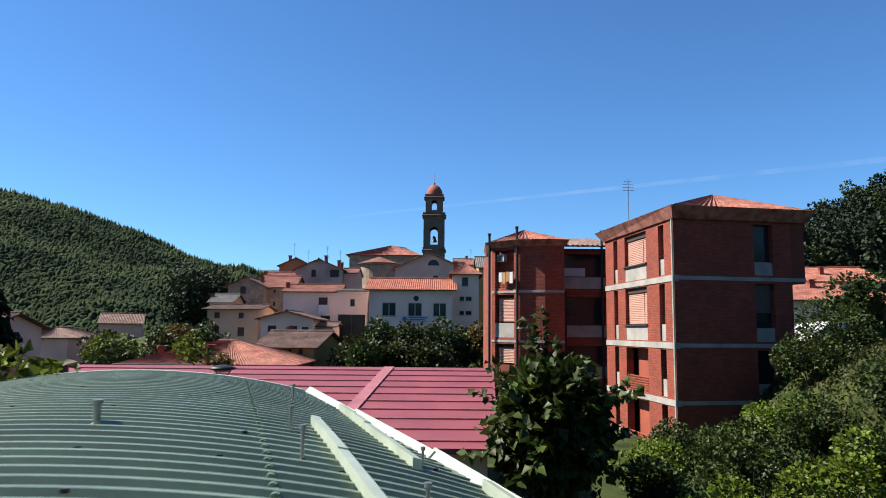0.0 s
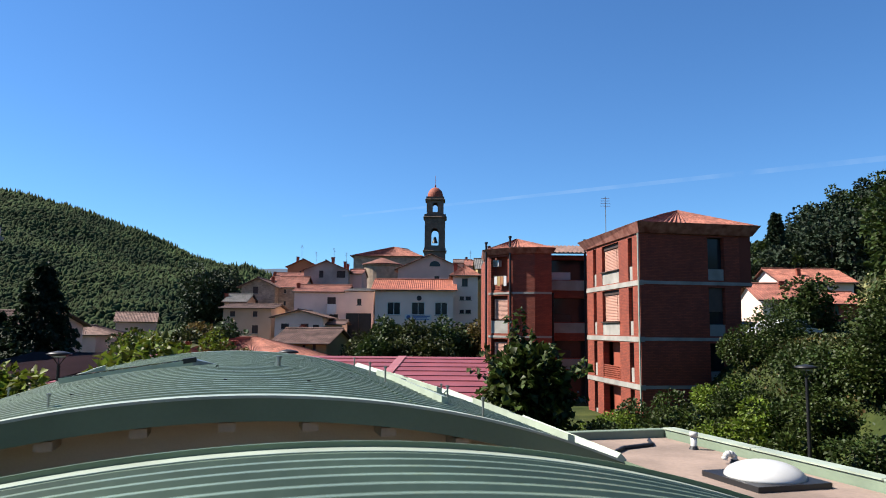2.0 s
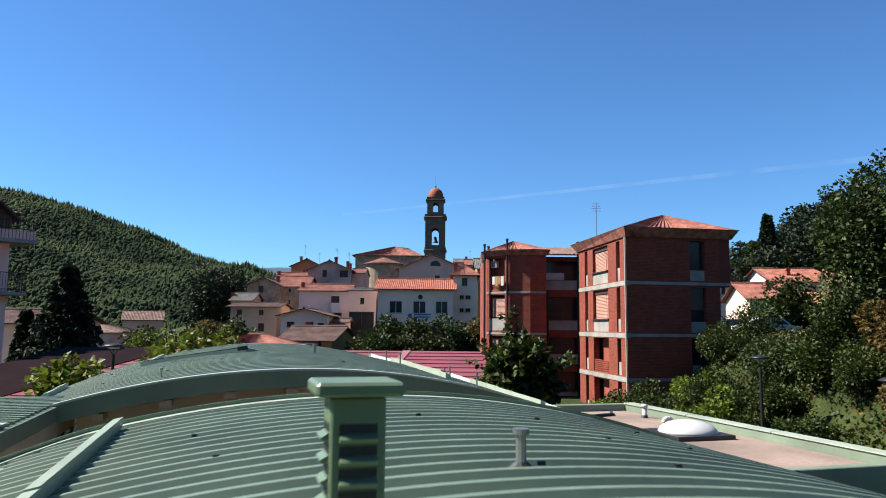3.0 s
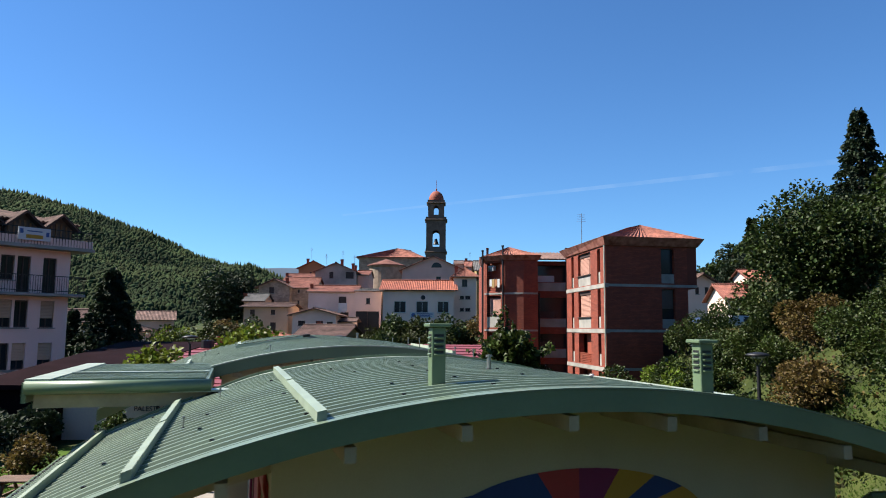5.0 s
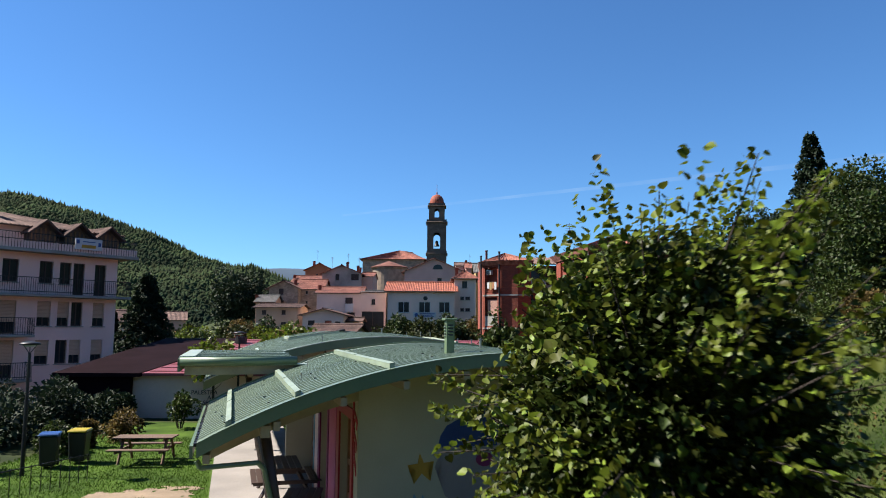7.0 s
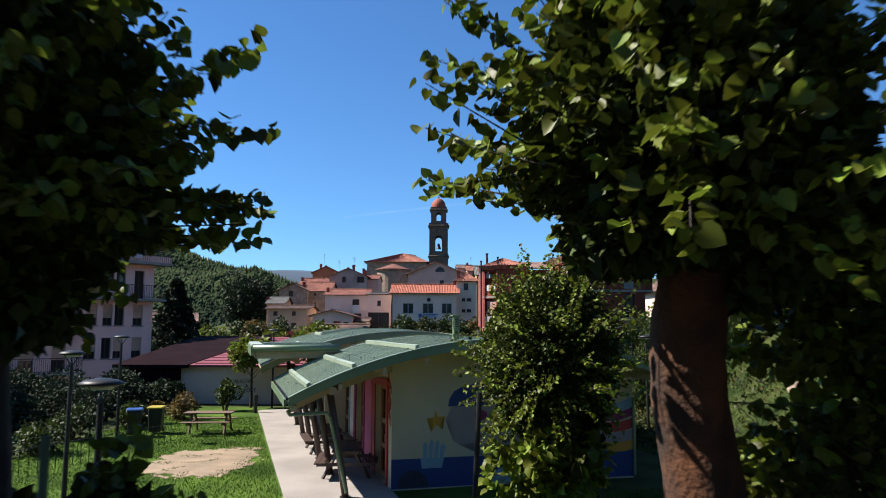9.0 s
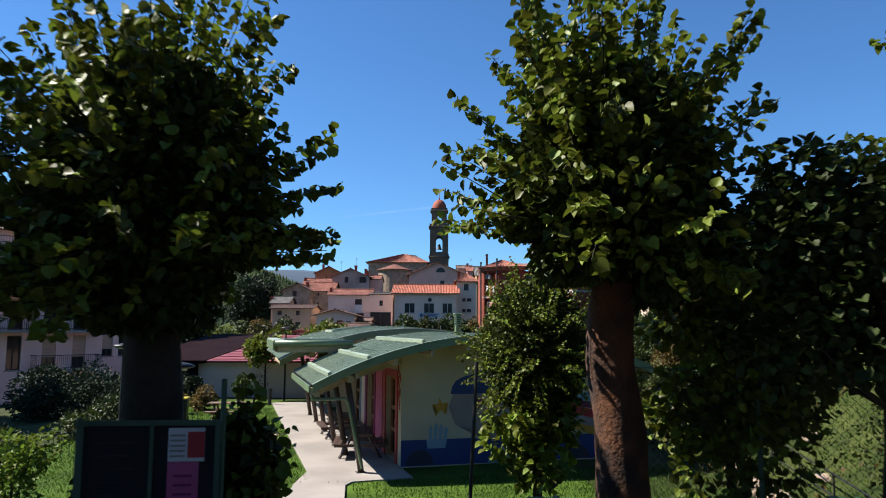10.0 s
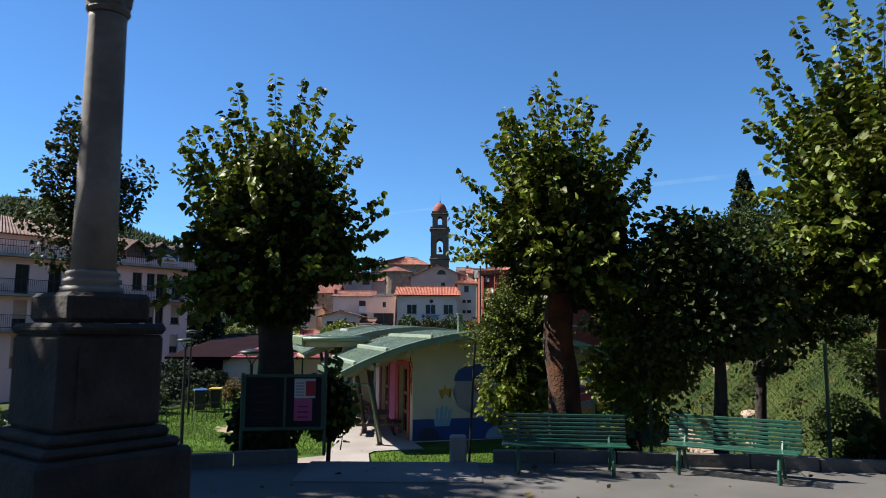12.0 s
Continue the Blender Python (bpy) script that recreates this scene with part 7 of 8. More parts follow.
# ---------- trees ----------
def linden(x, y, z0, head, crown_r, top, seed, trunk_r=0.26, bark=None, leaf=None, n_shoots=150, leaf_size=0.125, low=0.0, label="", dense=1.0, clear=None, name="linden_tree", group="lindens on the square"):
    """A pollarded linden: a stout trunk, a knotted head, and straight leafy shoots on all sides."""
    rng = np.random.default_rng(seed)
    t = thing(name, pose(x, y, z0), label or "pollarded linden with straight leafy shoots and stout trunk", "tree", group)
    bm = bmesh.new()
    trunk_mesh(bm, (0, 0, -0.1), (0.05, 0, head - z0), trunk_r, trunk_r * 0.75, rng, 0, crown_r * 0.45, 0.6, 14)
    part("trunk", bm, bark or M_BARK, t, smooth=True)
    P, D, S = [], [], []
    bs = bmesh.new()
    hz = head - z0
    H = top - head
    for i in range(n_shoots):
        az = rng.uniform(0, 2 * math.pi)
        el = math.asin(rng.uniform(-0.35 - low, 0.98))
        d = np.array([math.cos(az) * math.cos(el), math.sin(az) * math.cos(el), math.sin(el)])
        long = rng.uniform() < 0.28
        start = np.array([0, 0, hz]) + d * rng.uniform(0.05, 0.35) + np.array([0, 0, rng.uniform(-0.2, 0.5)])
        reach = np.array([d[0] * crown_r, d[1] * crown_r, d[2] * (H if d[2] > 0 else crown_r * 0.8)]) * (rng.uniform(0.9, 1.17) if long else rng.uniform(0.5, 0.84))
        end = np.array([0, 0, hz]) + reach + np.array([0, 0, 0.12])
        L = np.linalg.norm(end - start)
        if not (clear and clear(end[0] + x, end[1] + y, end[2] + z0)):
            tube(bs, start, end, 0.012, 0.003, 4, cap=False)
        axis = (end - start) / (L + 1e-6)
        side = np.cross(axis, rng.normal(0, 0.5, 3) + np.array([0, 0, 1.0]))
        side /= np.linalg.norm(side) + 1e-6
        m = int(L / 0.042 * dense)
        for k in range(m):
            s = 0.22 + 0.8 * (k + rng.uniform(0, 0.8)) / m
            sg = 1 if k % 2 else -1
            dirn = side * sg + axis * 0.3 + rng.normal(0, 0.22, 3)
            p = start + axis * L * min(s, 1.02) + dirn * 0.03
            if clear and clear(p[0] + x, p[1] + y, p[2] + z0):
                continue
            P.append(p)
            D.append(dirn)
    # the close inner leaves round the head, darker to paint the crown's shade
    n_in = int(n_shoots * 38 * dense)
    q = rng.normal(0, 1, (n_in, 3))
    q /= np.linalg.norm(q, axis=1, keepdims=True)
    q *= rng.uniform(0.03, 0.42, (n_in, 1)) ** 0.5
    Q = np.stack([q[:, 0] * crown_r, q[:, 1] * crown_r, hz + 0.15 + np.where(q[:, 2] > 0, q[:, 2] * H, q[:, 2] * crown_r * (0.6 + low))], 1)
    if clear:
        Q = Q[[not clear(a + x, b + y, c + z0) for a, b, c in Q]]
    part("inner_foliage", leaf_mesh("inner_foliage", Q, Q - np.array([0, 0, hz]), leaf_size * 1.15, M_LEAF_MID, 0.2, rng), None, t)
    tagged(part("branchwork", bs, M_BARK, t), kind="stuff")
    part("crown", leaf_mesh("crown", np.array(P), np.array(D), leaf_size, leaf or M_LEAF, 0.3, rng, fine=leaf_size < 0.2), None, t, "broad heart-shaped green leaves")
    return t


def leafy_tree(x, y, z0, c, r, seed, n=6000, leaf_size=0.16, lumps=26, lump=0.6, leaf=None, bark=None, trunk_r=0.16, label="", name="tree", group="garden trees", category="tree"):
    rng = np.random.default_rng(seed)
    t = thing(name, pose(x, y, z0), label, category, group)
    bm = bmesh.new()
    trunk_mesh(bm, (0, 0, -0.3), (0, 0, max(0.4, c - z0 - r[2] * 0.2)), trunk_r, trunk_r * 0.5, rng, 6, r[0] * 0.6, r[2] * 0.5)
    part("trunk", bm, bark or M_BARK, t, smooth=True)
    L = crown_lumps(rng, (0, 0, c - z0), r, lumps, lump)
    P, D = leaf_cloud(rng, L, n, 0.25)
    part("crown", leaf_mesh("crown", P, D, leaf_size, leaf or M_LEAF, 0.2, rng, fine=y < 0 and leaf_size < 0.15), None, t)
    return t


def conifer(x, y, z0, h, r, seed, label, n=5000, size=0.35, mat=None):
    rng = np.random.default_rng(seed)
    t = thing("conifer", pose(x, y, z0), label, "tree", "conifers")
    part("trunk", tubed((0, 0, -0.5), (0, 0, h * 0.97), r * 0.12, 0.02, 8), M_BARK, t)
    s = rng.uniform(0, 1, n) ** 0.75
    layer = np.floor(s * 16) / 16 + rng.normal(0, 0.012, n)
    az = rng.uniform(0, 2 * math.pi, n)
    lob = 0.75 + 0.3 * np.sin(az * 5 + layer * 40)
    rad = r * np.maximum(1.02 - layer, 0.0) * lob * rng.uniform(0.3, 1, n) ** 0.5
    P = np.stack([rad * np.cos(az), rad * np.sin(az), h * (0.06 + 0.94 * layer) - rad * 0.28], 1)
    D = np.stack([np.cos(az), np.sin(az), -0.3 * np.ones(n)], 1)
    part("crown", leaf_mesh("crown", P, D, size, mat or M_NEEDLE, 0.2, rng), None, t)


def shrub(x, y, r, h, seed, leaf, n=1800, size=0.12, label="", z=None):
    rng = np.random.default_rng(seed)
    z = ground_z(x, y) if z is None else z
    t = thing("shrub", pose(x, y, z - 0.05), label, "shrub", "shrubs on the banks")
    bm = bmesh.new()
    for k in range(7):
        a = 2 * math.pi * k / 7
        tube(bm, (0.05 * math.cos(a), 0.05 * math.sin(a), -0.1), (r * 0.6 * math.cos(a), r * 0.6 * math.sin(a), h * 0.75), 0.025, 0.008, 5)
    tagged(part("branchwork", bm, M_BARK, t), kind="stuff")
    L = crown_lumps(rng, (0, 0, h * 0.5), (r, r, h * 0.55), 12, min(r, h) * 0.38)
    P, D = leaf_cloud(rng, L, n, 0.3)
    keep = P[:, 2] > 0.0
    part("foliage", leaf_mesh("foliage", P[keep], D[keep], size, leaf, 0.0, rng, fine=y < -16), None, t)
    return t


def lane(x, y, z):
    """The clear lane between the crowns."""
    return -1.6 < x < 0.05 and 1.6 < z < 3.15


def beside_lane(x, y, z):
    """The clear air to the lane's side of the first linden."""
    return lane(x, y, z) or x > -1.93 or (z < 2.85 and x > -3.1)


def over_trunk(x, y, z):
    """The lane, and the bared trunk on the sunny side of the second linden."""
    return lane(x, y, z) or (z < 2.72 and x < 0.85)


linden(-3.55, -21.3, -0.1, 2.95, 1.6, 5.5, 21, 0.29, n_shoots=430, low=0.3, label="dark pollarded linden behind the notice board", leaf_size=0.098, dense=1.25, clear=beside_lane)
linden(0.72, -21.0, -0.1, 3.1, 1.52, 5.5, 22, 0.27, M_BARK_RED, n_shoots=470, low=0.25, label="pollarded linden with reddish mossy trunk", leaf_size=0.094, dense=1.25, clear=over_trunk)
linden(5.95, -20.6, 0.0, 3.5, 2.2, 7.3, 23, 0.27, M_BARK_RED, n_shoots=420, low=0.3, label="tall pollarded linden with reddish trunk", leaf_size=0.115, dense=1.1)
linden(0.62, -15.8, -1.6, 1.75, 1.36, 3.55, 24, 0.08, n_shoots=520, low=0.6, label="young linden in full leaf on the lawn", leaf_size=0.047, dense=1.7, clear=lambda x, y, z: (x < -0.2 and 2.3 < z) or x < -0.68 or (z > 3.05 and x < 0.15) or (z > 3.35 and x < 0.75) or z > 3.5 or (z > 2.85 and y > -15.25) or x > 1.75 or (z < 1.9 and x > 1.45), name="young_linden", group="garden trees")
linden(0.78, -14.65, -1.6, 1.75, 0.8, 2.75, 144, 0.05, n_shoots=150, low=0.5, label="young linden stem leaning towards the lane", leaf_size=0.047, dense=1.4, name="young_linden", group="garden trees", clear=lambda x, y, z: x < 0.02)
leafy_tree(0.6, -15.9, -1.6, 1.0, (0.75, 0.75, 1.5), 25, 2600, 0.12, 30, 0.28, M_LEAF, M_BARK, 0.05, "leafy suckers at the young linden's foot", "young_tree")
leafy_tree(1.95, -20.55, -0.6, 1.9, (0.85, 0.8, 1.35), 141, 4200, 0.09, 34, 0.33, M_LEAF, M_BARK, 0.07, "dark leafy suckers beside the linden trunk", "young_tree")
leafy_tree(-3.6, -21.15, -0.3, 0.75, (0.5, 0.4, 0.7), 142, 1500, 0.11, 20, 0.25, M_LEAF_DARK, M_BARK, 0.06, "dark leafy suckers round the linden foot", "young_tree")
# lindens kept out of view, added to shade the square and dim skylight
for i, (x, y, h) in enumerate(((-11.0, -24.0, 4.2), (-9.6, -28.6, 4.2), (-9.9, -25.4, 4.4), (4.2, -29.6, 4.6), (-7.0, -31.5, 4.8), (9.5, -27.5, 4.6), (1.0, -37.5, 4.6), (-12.5, -26.0, 4.4), (-4.5, -36.0, 4.8), (6.5, -34.0, 4.8))):
    linden(x, y, 0.4, h + 0.6, 2.7, h + 4.0, 400 + i, 0.28, n_shoots=300, low=-0.1, label="unseen broad linden added to shade the square", leaf_size=0.26, dense=0.6)
linden(-2.78, -20.95, -0.7, 0.75, 0.5, 1.55, 145, 0.04, n_shoots=46, low=0.6, label="leafy sucker shoots beside the notice board", leaf_size=0.1, name="young_tree", group="garden trees")
# out of view to the left, added to throw shade on the first linden
linden(-12.8, -21.0, 0.3, 8.0, 3.2, 12.8, 430, 0.4, n_shoots=200, low=0.0, label="unseen tall linden added to shade the first linden", leaf_size=0.3, dense=0.6)
# crown held above the view, placed to cut the light from the sky
linden(2.6, -31.0, 0.4, 6.0, 3.9, 9.8, 431, 0.3, n_shoots=300, low=-0.33, label="broad linden kept out of view over the square to dim the sky", leaf_size=0.28, dense=0.55)
leafy_tree(2.72, -21.9, 0.0, 2.75, (1.15, 0.9, 1.0), 26, 6500, 0.085, 30, 0.42, M_LEAF_DARK, M_BARK, 0.12, "dark small-leaved tree behind the benches")
leafy_tree(4.3, -19.6, -0.4, 2.85, (1.5, 1.2, 1.15), 27, 6000, 0.085, 34, 0.45, M_LEAF_OLIVE, M_BARK, 0.12, "dense dark-leaved tree over the wire fence")
conifer(54.0, 112, 4.0, 18.0, 2.6, 140, "tall dark cypress on the hill above the road", 4000, 0.7)
leafy_tree(-8.45, -17.0, -1.5, 4.8, (1.1, 1.0, 2.0), 28, 4800, 0.085, 40, 0.36, M_LEAF_OLIVE, M_BARK, 0.13, "thin-crowned tree turning bronze behind the column")
linden(2.35, 15.9, -1.8, 0.8, 1.8, 3.2, 29, 0.14, leaf=M_LEAF_MID, n_shoots=120, leaf_size=0.23, low=0.55, dense=0.75, label="large-leaved green tree beside the flats", name="tree", group="garden trees")
leafy_tree(-7.3, 12.2, -1.7, 1.5, (1.5, 0.9, 1.15), 30, 2200, 0.2, 22, 0.42, M_LEAF, M_BARK, 0.1, "loose fig-like tree behind the arched roof")
leafy_tree(-10.6, 12.3, -1.7, 1.0, (1.1, 0.7, 0.9), 31, 1300, 0.2, 16, 0.4, M_LEAF, M_BARK, 0.08, "loose fig-like tree behind the arched roof")
leafy_tree(14.3, 13.6, 1.4, 5.6, (2.7, 2.5, 2.6), 32, 20000, 0.15, 50, 0.85, M_LEAF_DARK, M_BARK, 0.25, "broad dense linden above the bank")
leafy_tree(17.2, 10.2, 2.0, 6.2, (2.9, 2.6, 3.2), 33, 24000, 0.15, 60, 0.9, M_LEAF_DARK, M_BARK, 0.28, "broad dense linden above the bank")
leafy_tree(15.2, 4.0, 2.0, 5.4, (2.5, 2.4, 2.8), 34, 15000, 0.15, 46, 0.8, M_LEAF_DARK, M_BARK, 0.25, "broad dense linden above the bank")
leafy_tree(23.2, 41.0, ground_z(23.2, 41.0), 3.1, (2.4, 2.2, 3.3), 35, 9000, 0.22, 40, 0.8, M_LEAF_DARK, M_BARK, 0.16, "dark green tree on the slope by the flats")
leafy_tree(-37.5, 113, 2.0, 8.2, (5.6, 4.5, 5.6), 37, 9000, 0.5, 60, 1.7, M_NEEDLE, M_BARK, 0.5, "great dark evergreen rising over the roofs")
conifer(23.5, 26.5, 3.0, 12.7, 3.9, 38, "dark deodar with a ragged top above the road", 12000, 0.22)
conifer(-23.9, 37.5, -4, 10.9, 4.8, 40, "dark drooping fir beside the hotel", 14000, 0.28)
conifer(-27.3, 39.0, -4, 8.0, 1.8, 41, "dark drooping fir beside the hotel", 3500, 0.35)

# belt of trees below the municipal hall
rng = np.random.default_rng(50)
for i, (x, y, h, r) in enumerate(((-7.6, 66, 3.6, 2.0), (-5.2, 67, 5.2, 2.2), (-2.6, 65, 5.0, 2.1), (0.2, 66, 5.3, 2.2), (2.4, 68, 4.6, 2.0), (4.6, 67, 5.0, 2.2), (-3.8, 62, 3.4, 1.8), (-6.4, 61, 3.0, 1.6), (-0.8, 61, 3.0, 1.8))):
    zz = -1.3
    leafy_tree(x, y, zz, zz + h * 0.55, (r, r, h * 0.45), 60 + i, 2400, 0.34, 22, 0.8, (M_LEAF_OLIVE, M_LEAF_DARK, M_LEAF_AUTUMN)[i % 3 if i % 5 == 0 else i % 2], M_BARK, 0.15, "bushy tree on the slope below the white hall", group="trees below the hall")
for i, (x, y, h, r) in enumerate(((-19.5, 58, 4.6, 2.0), (-23.0, 62, 5.0, 2.4), (-26.5, 60, 4.2, 2.2), (-16.5, 54, 3.4, 1.5), (-29.5, 66, 4.8, 2.4), (-33, 72, 5, 2.6), (-21, 66, 5.6, 2.0), (-26, 72, 6.5, 2.4))):
    zz = -2.3
    leafy_tree(x, y, zz, zz + h * 0.58, (r, r, h * 0.45), 80 + i, 2000, 0.32, 20, 0.8, (M_LEAF, M_LEAF_OLIVE, M_LEAF_DARK, M_LEAF_AUTUMN)[i % 4], M_BARK, 0.15, "leafy garden tree on the valley side", group="valley garden trees")
for i, x in enumerate((-28.5, -26.9, -25.4)):
    shrub(x, 74, 1.2, 3.6, 95 + i, M_LEAF_DARK, 1500, 0.3, "clipped dark hedge beside a garden", z=-0.2)

# shrubs over the bank on the road side
rng = np.random.default_rng(70)
kinds = ((M_LEAF_LIGHT, "feathery light green bamboo clump"), (M_LEAF_MID, "dense green shrub on the bank"), (M_LEAF_DARK, "dark green shrub on the bank"), (M_LEAF_AUTUMN, "dry brownish shrub on the bank"))
spots = [(9.4, 23.6, 1.3, 2.6, 1), (11.4, 25.2, 1.3, 2.6, 0), (13.4, 26.6, 1.4, 2.4, 1), (8.0, 25.4, 1.3, 2.6, 2), (10.4, 27.0, 1.3, 2.2, 2), (6.4, 22.4, 1.2, 2.4, 0), (15.2, 27.6, 1.4, 2.0, 2), (5.4, 14.6, 0.9, 1.6, 0), (6.6, 15.6, 1.0, 1.9, 0), (7.9, 15.2, 1.1, 2.2, 0), (9.0, 16.6, 1.1, 2.3, 0), (7.2, 17.4, 1.1, 2.3, 1), (5.2, 17.2, 1.0, 1.9, 2), (9.6, 14.4, 1.0, 1.7, 1), (10.4, 17.8, 1.1, 1.9, 2),
         (10.6, 14.8, 1.0, 1.7, 1), (11.6, 17.0, 1.1, 2.2, 2), (11.9, 14.2, 1.1, 1.6, 1), (13.2, 16.2, 1.2, 2.3, 2), (13.0, 12.2, 1.0, 1.5, 3), (11.4, 11.6, 0.9, 1.2, 1), (14.6, 18.4, 1.3, 2.4, 1), (12.4, 19.6, 1.3, 2.2, 2),
         (9.2, 19.6, 1.3, 2.6, 1), (7.4, 20.2, 1.2, 2.4, 2), (11.0, 21.5, 1.4, 2.6, 2), (14.8, 15.0, 1.2, 1.7, 2), (12.6, 9.4, 0.9, 1.2, 1), (9.6, 11.2, 0.9, 1.3, 2), (10.2, 6.4, 1.0, 1.2, 3), (11.8, 7.2, 1.1, 1.6, 1), (9.0, 3.6, 0.9, 0.9, 1), (10.6, 2.6, 0.9, 1.2, 2), (13.2, 4.6, 1.2, 1.8, 1), (11.2, -1.4, 0.9, 1.2, 1), (12.6, 11.0, 1.1, 1.6, 3), (14.6, 9.2, 1.2, 1.9, 2), (8.6, 8.8, 0.8, 0.9, 1), (14.4, 6.0, 1.1, 1.6, 1), (10.8, 8.6, 0.7, 0.8, 3), (13.8, 7.2, 1.1, 1.5, 2), (11.6, 5.4, 0.8, 1.0, 1), (14.2, 1.8, 1.2, 1.7, 1),
         (12.0, 1.0, 0.9, 1.1, 3), (13.0, -2.4, 1.1, 1.4, 1), (10.8, -3.4, 0.8, 1.0, 2), (12.2, -6.0, 1.0, 1.3, 1), (9.8, -7.4, 0.8, 0.9, 1), (10.8, -10.4, 0.9, 1.2, 2), (9.9, -13.6, 0.8, 1.1, 1),
         (10.2, -17.0, 1.1, 1.8, 1), (7.5, -16.3, 0.8, 1.1, 1), (8.6, -14.6, 0.7, 0.9, 2), (16.4, 21.0, 1.4, 2.0, 1), (18.0, 16.5, 1.4, 2.2, 2), (17.5, 13.5, 1.2, 1.8, 2)]
for i, (x, y, r, h, k) in enumerate(spots):
    shrub(x, y, r, h * (0.5 if y > 19 and x < 13 else 0.75 if y > 13 and x > 9 else 1), 200 + i, kinds[k][0], 3400, 0.095 if y < 12 else 0.115, kinds[k][1])
shrub(15.4, 18.6, 1.5, 1.9, 300, M_LEAF_PALE, 3200, 0.14, "pale flowering vine heaped over a fence", z=ground_z(15.4, 18.6) + 0.6)
for i, (x, y, r, h) in enumerate(((-16.2, 6.0, 1.5, 1.7), (-17.8, 8.4, 1.6, 1.9), (-15.8, 9.6, 1.5, 1.6), (-19.4, 11.4, 1.7, 2.0), (-17.2, 12.2, 1.3, 1.7), (-15.0, 12.6, 1.0, 1.3), (-20.8, 9.0, 1.6, 1.8), (-18.6, 4.4, 1.4, 1.5), (-22.5, 12.4, 1.5, 1.8))):
    shrub(x, y, r, h, 500 + i, M_NEEDLE, 2200, 0.16, "dense dark evergreen hedge below the hotel")
# never in view, added to throw shade over hedge and ground
for i, (x, y) in enumerate(((-27.2, 3.0), (-28.6, 6.0))):
    leafy_tree(x, y, -3.0, 6.0, (2.4, 2.4, 5.0), 520 + i, 2600, 0.5, 36, 1.0, M_LEAF_DARK, M_BARK, 0.3, "unseen tall tree added to shade the hotel garden")
# left garden shrubs
for i, (x, y, r, h, k) in enumerate(((-13.6, -2.0, 0.8, 1.1, 1), (-14.2, 1.2, 0.9, 1.2, 2), (-13.2, 4.6, 0.7, 1.0, 1), (-12.4, 7.2, 0.8, 1.1, 3), (-11.4, 10.6, 0.6, 1.6, 1), (-8.6, -14.0, 0.4, 0.6, 1), (-10.2, -11.8, 0.8, 1.9, 0),
                                     (-12.2, -8.6, 0.5, 0.6, 1), (-14.8, -5.4, 1.0, 1.4, 2), (-11.6, -15.4, 1.0, 2.2, 0), (-12.9, 5.8, 0.3, 1.0, 3),
                                     (4.6, -22.3, 0.35, 0.55, 1), (1.4, -21.3, 0.35, 0.6, 1), (5.5, -22.4, 0.4, 0.7, 0))):
    shrub(x, y, r, h, 320 + i, kinds[k][0], 1300, 0.11, ("leafy shrub at the garden's edge", "leafy green shrub in the garden", "dark shrub by the fence", "dry seeding weeds by the fence")[k])

# undergrowth over the banks
rng = np.random.default_rng(610)
for (xa, xb, ya, yb, cnt, mats) in ((6.0, 20.0, -20.5, 30.0, 44000, (M_LEAF_OLIVE, M_LEAF_DARK, M_LEAF_AUTUMN)), (-26.0, -14.0, -8.0, 13.0, 6000, (M_LEAF_DARK, M_LEAF_OLIVE, M_NEEDLE))):
    for k, mt in enumerate(mats):
        m_ = cnt // (1, 2, 4)[k]
        x, y = rng.uniform(xa, xb, m_), rng.uniform(ya, yb, m_)
        keep = np.array([noise.noise(Vector((a * 0.35 + k * 9, b * 0.35, 2))) > -0.12 and not (a < 9.6 and b > 0.5 and a < 5 + b * 0.2) and not (b < 2 and a < 11.5 and noise.noise(Vector((a * 0.9, b * 0.9, k))) < (-0.02 if b < -10 else 0.08)) for a, b in zip(x, y)])
        x, y = x[keep], y[keep]
        P = np.stack([x, y, [ground_z(a, b) for a, b in zip(x, y)]], 1)
        P[:, 2] += rng.uniform(0, 0.22, len(x))
        D = np.stack([rng.normal(0, 0.7, len(x)), rng.normal(0, 0.7, len(x)), np.full(len(x), 1.0)], 1)
        tagged(new("undergrowth", leaf_mesh("undergrowth", P, D, 0.12, mt, -0.2, rng)), "low weeds and brambles over the bank", "weeds", kind="stuff")

# woods on the right-hand hill
def wood_top(q):
    """The skyline of the hill's woods as a slope, over the slope sideways."""
    pts = ((0.36, 0.075), (0.42, 0.1), (0.45, 0.15), (0.5, 0.168), (0.53, 0.2), (0.557, 0.218), (0.61, 0.238), (0.8, 0.27), (1.0, 0.28))
    for (a, za), (b, zb) in zip(pts, pts[1:]):
        if a <= q <= b:
            return za + (zb - za) * (q - a) / (b - a)
    return pts[-1][1]


rng = np.random.default_rng(90)
wood = thing("woodland", pose(0, 0, 0), "dark mixed woodland on the hill above the road", "forest", kind="stuff")
stems = bmesh.new()
clumps = {0: [], 1: [], 2: []}
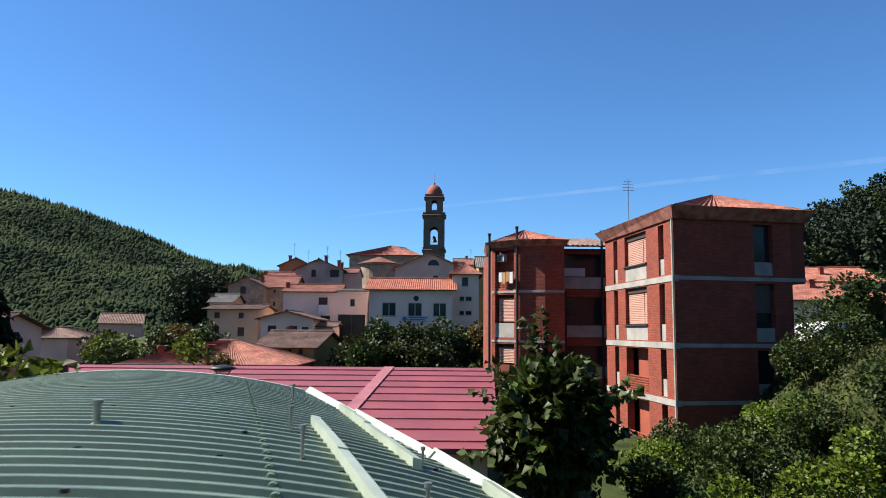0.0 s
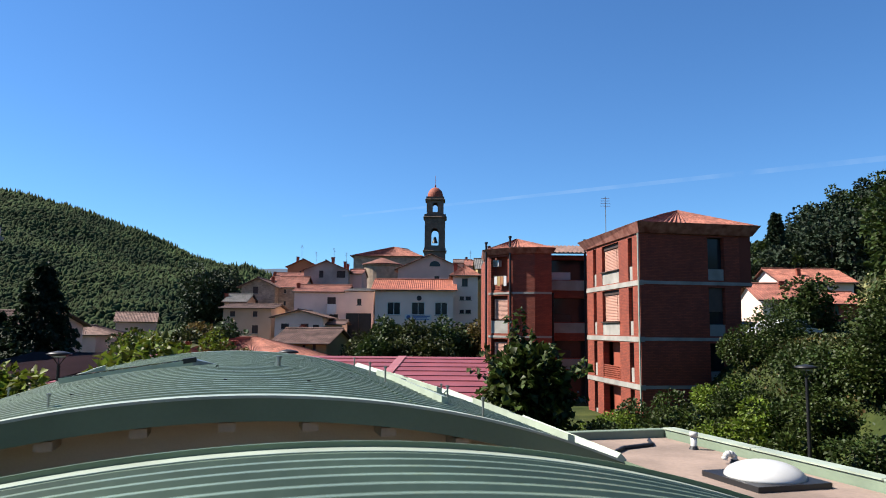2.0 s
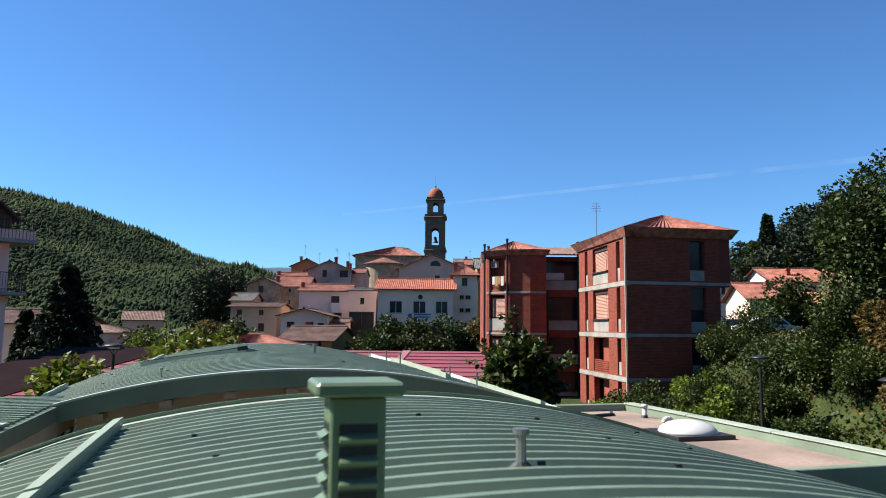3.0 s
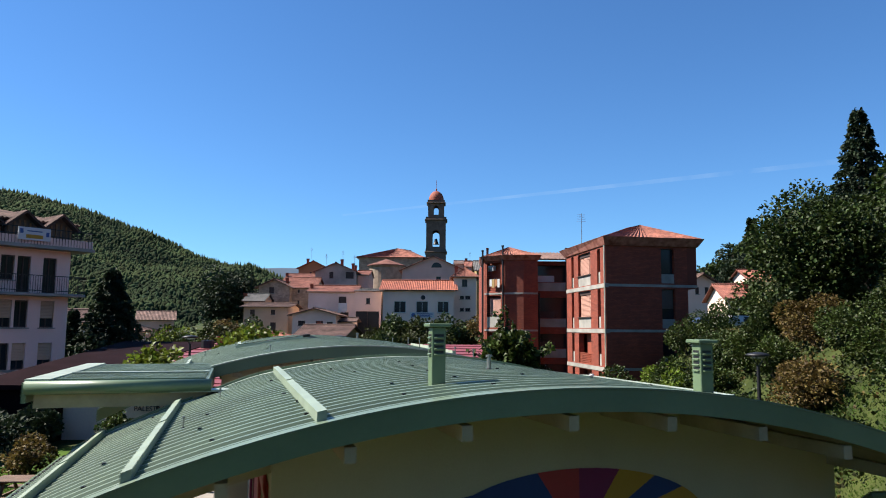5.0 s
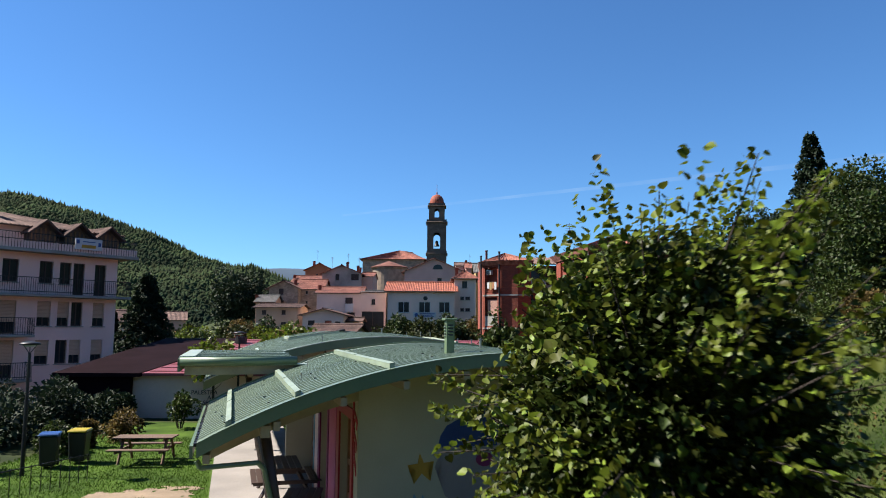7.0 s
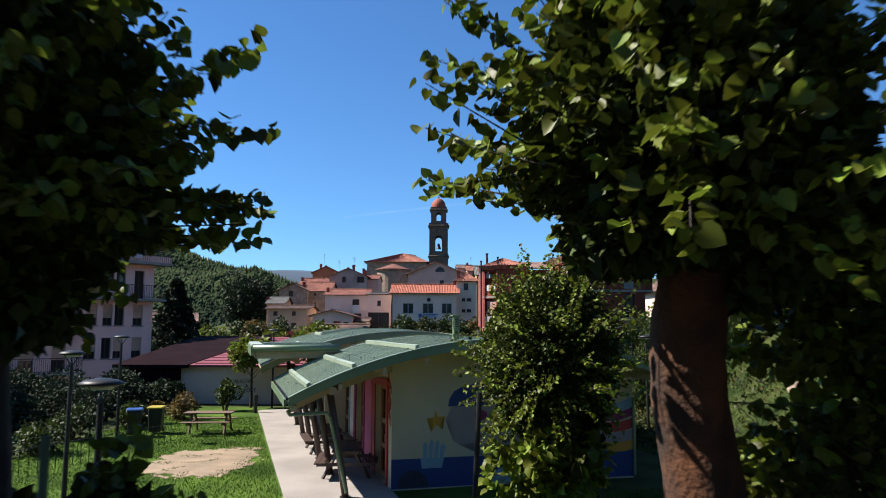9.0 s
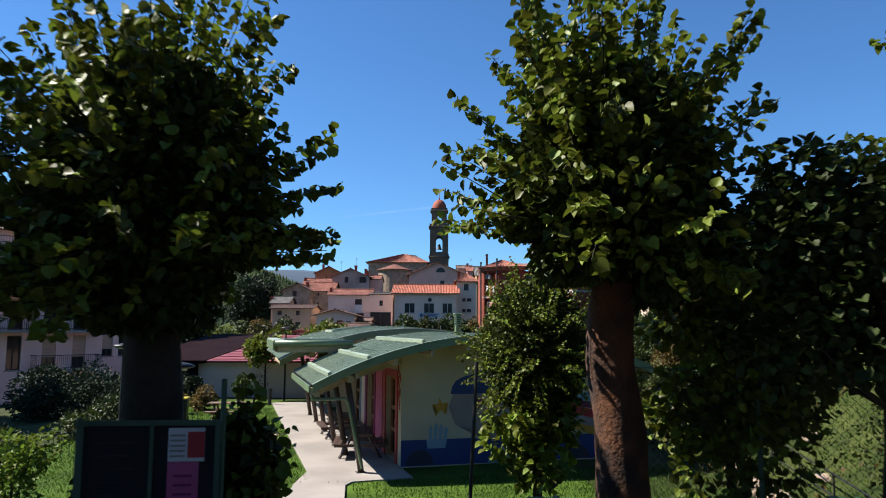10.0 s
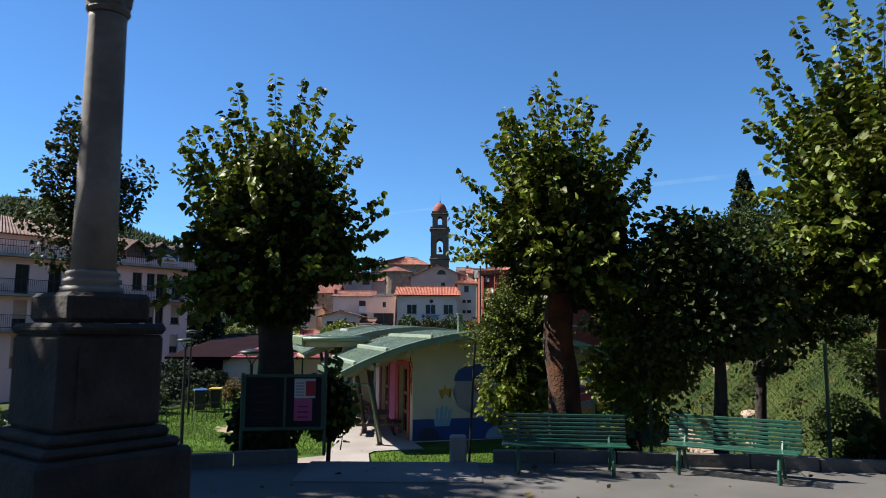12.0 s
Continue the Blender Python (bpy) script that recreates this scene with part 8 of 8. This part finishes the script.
for row in range(8):
    y = 88 + row * 7.5
    for i in range(17):
        q = 0.37 + 0.034 * i + rng.uniform(-0.012, 0.012)
        yy = y + rng.uniform(-3, 3)
        x = q * yy
        z = ground_z(x, yy)
        top = 3 + wood_top(q) * yy * (0.72 + 0.04 * row) * rng.uniform(0.9, 1.04)
        r = rng.uniform(2.2, 3.6)
        base_z = min(z, top - 5)
        crown = min(top - base_z, 11)
        L = crown_lumps(rng, (x, yy, top - crown * 0.48), (r, r, crown * 0.46), 16, r * 0.4)
        clumps[int(rng.choice(3, p=(0.76, 0.17, 0.07)))].append(leaf_cloud(rng, L, 1100, 0.25))
        tube(stems, (x, yy, base_z - 1), (x, yy, top - 2), 0.3, 0.1, 6)
part("trunks", stems, M_BARK, wood)
for k, mt in enumerate((M_NEEDLE, M_LEAF_DARK, M_LEAF_MID)):
    part("crowns", leaf_mesh("crowns", np.concatenate([c[0] for c in clumps[k]]), np.concatenate([c[1] for c in clumps[k]]), 0.55, mt, 0.0, rng), None, wood)
conifer(45.7, 93, 4.0, 15.6, 3.4, 143, "dark spruce rising over the houses by the road", 5000, 0.55)

# ---------- thin vapour trail high in the sky ----------
M_TRAIL = bpy.data.materials.new("vapour_trail")
M_TRAIL.use_nodes = True
tn = M_TRAIL.node_tree.nodes
tn.remove(tn["Principled BSDF"])
em, tp, mx, nz, geo = (tn.new(k) for k in ("ShaderNodeEmission", "ShaderNodeBsdfTransparent", "ShaderNodeMixShader", "ShaderNodeTexNoise", "ShaderNodeNewGeometry"))
# the trail's own glow stands in for sunlight on the vapour
em.inputs["Color"].default_value, em.inputs["Strength"].default_value = (0.75, 0.88, 1.0, 1), 0.42
nz.inputs["Scale"].default_value, nz.inputs["Detail"].default_value = 0.006, 5
mr = tn.new("ShaderNodeMapRange")
mr.inputs["From Min"].default_value, mr.inputs["From Max"].default_value, mr.inputs["To Max"].default_value = 0.35, 0.75, 0.13
link(M_TRAIL.node_tree, geo.outputs["Position"], nz.inputs["Vector"])
link(M_TRAIL.node_tree, nz.outputs["Fac"], mr.inputs["Value"])
link(M_TRAIL.node_tree, mr.outputs["Result"], mx.inputs["Fac"])
link(M_TRAIL.node_tree, tp.outputs["BSDF"], mx.inputs[1])
link(M_TRAIL.node_tree, em.outputs["Emission"], mx.inputs[2])
link(M_TRAIL.node_tree, mx.outputs["Shader"], tn["Material Output"].inputs["Surface"])
bm = bmesh.new()
prev = None
for i in range(13):
    s = i / 12
    x, z, w = -420 + 2480 * s, 470 + 290 * s, 4 + 9 * s
    cur = [bm.verts.new((x, 3000, z - w)), bm.verts.new((x, 3000, z + w))]
    if prev:
        bm.faces.new((prev[0], cur[0], cur[1], prev[1]))
    prev = cur
trail = solo("backdrop", bm, M_TRAIL, "faint white vapour trail across the blue sky", "sky", kind="structure")
trail.visible_shadow = False

# ---------- grass and fallen leaves ----------
rng = np.random.default_rng(99)
n = 240000
x, y = rng.uniform(-14, 11, n), rng.uniform(-22.3, 8, n)
inv = SCHOOL.inverted()
keep = []
for a, b in zip(x, y):
    q = inv @ Vector((a, b, 0))
    in_school = -2.65 < q.x < 9.2 and -1.55 < q.y < 20
    on_path = b < -9.2 and abs(a + 3.95 - (-9.2 - b) * 0.2) < 0.8
    on_curve = -6.4 < q.x < -2.5 and -5.8 < q.y < -1.7
    in_earth = ((a + 8.0) / 1.8) ** 2 + ((b + 3.0) / 2.6) ** 2 < 0.8 + 0.4 * noise.noise(Vector((a, b, 0))) and noise.noise(Vector((a * 1.7, b * 1.7, 5))) < 0.22
    keep.append(not (in_school or on_path or on_curve or in_earth))
x, y = x[keep], y[keep]
P = np.stack([x, y, [ground_z(a, b) - 0.01 for a, b in zip(x, y)]], 1)
D = np.stack([rng.normal(0, 0.4, len(x)), rng.normal(0, 0.4, len(x)), np.full(len(x), 1.6)], 1)
tagged(new("grass", leaf_mesh("grass", P, D, 0.075, M_BLADE, -0.6, rng, 0.1, slim=0.28)), "short bright green lawn grass", "grass", kind="stuff")
n = 90
P = np.stack([rng.uniform(-6, 6, n), rng.uniform(-25.5, -22.6, n), np.full(n, 0.412)], 1)
D = np.stack([rng.normal(0, 1, n), rng.normal(0, 1, n), np.full(n, 0.1)], 1)
tagged(new("fallen_leaves", leaf_mesh("fallen_leaves", P, D, 0.08, M_LEAF_AUTUMN, 0.0, rng, 0.1)), "dry fallen leaves on the asphalt", "leaves", kind="stuff")
# plain walls of unseen houses behind the square, added to close the place
for x0, x1, y0 in ((-34, -6, -74), (-4, 28, -76)):
    b_ = thing("house", pose(x0, y0, 0.3), "unseen plain house added across the square", "house", "houses behind the square")
    part("wall", boxed(0, x1 - x0, -8, 0, 0, 8), M_BEIGE, b_)
    bm = bmesh.new()
    tile_slab(bm, (x1 - x0 + 0.5, 0.5, 7.9), (-0.5, 0.5, 7.9), (-0.5, -4, 9.6), (x1 - x0 + 0.5, -4, 9.6))
    tile_slab(bm, (-0.5, -8.5, 7.9), (x1 - x0 + 0.5, -8.5, 7.9), (x1 - x0 + 0.5, -4, 9.6), (-0.5, -4, 9.6))
    part("roof", bm, M_TILE, b_, recalc=False)
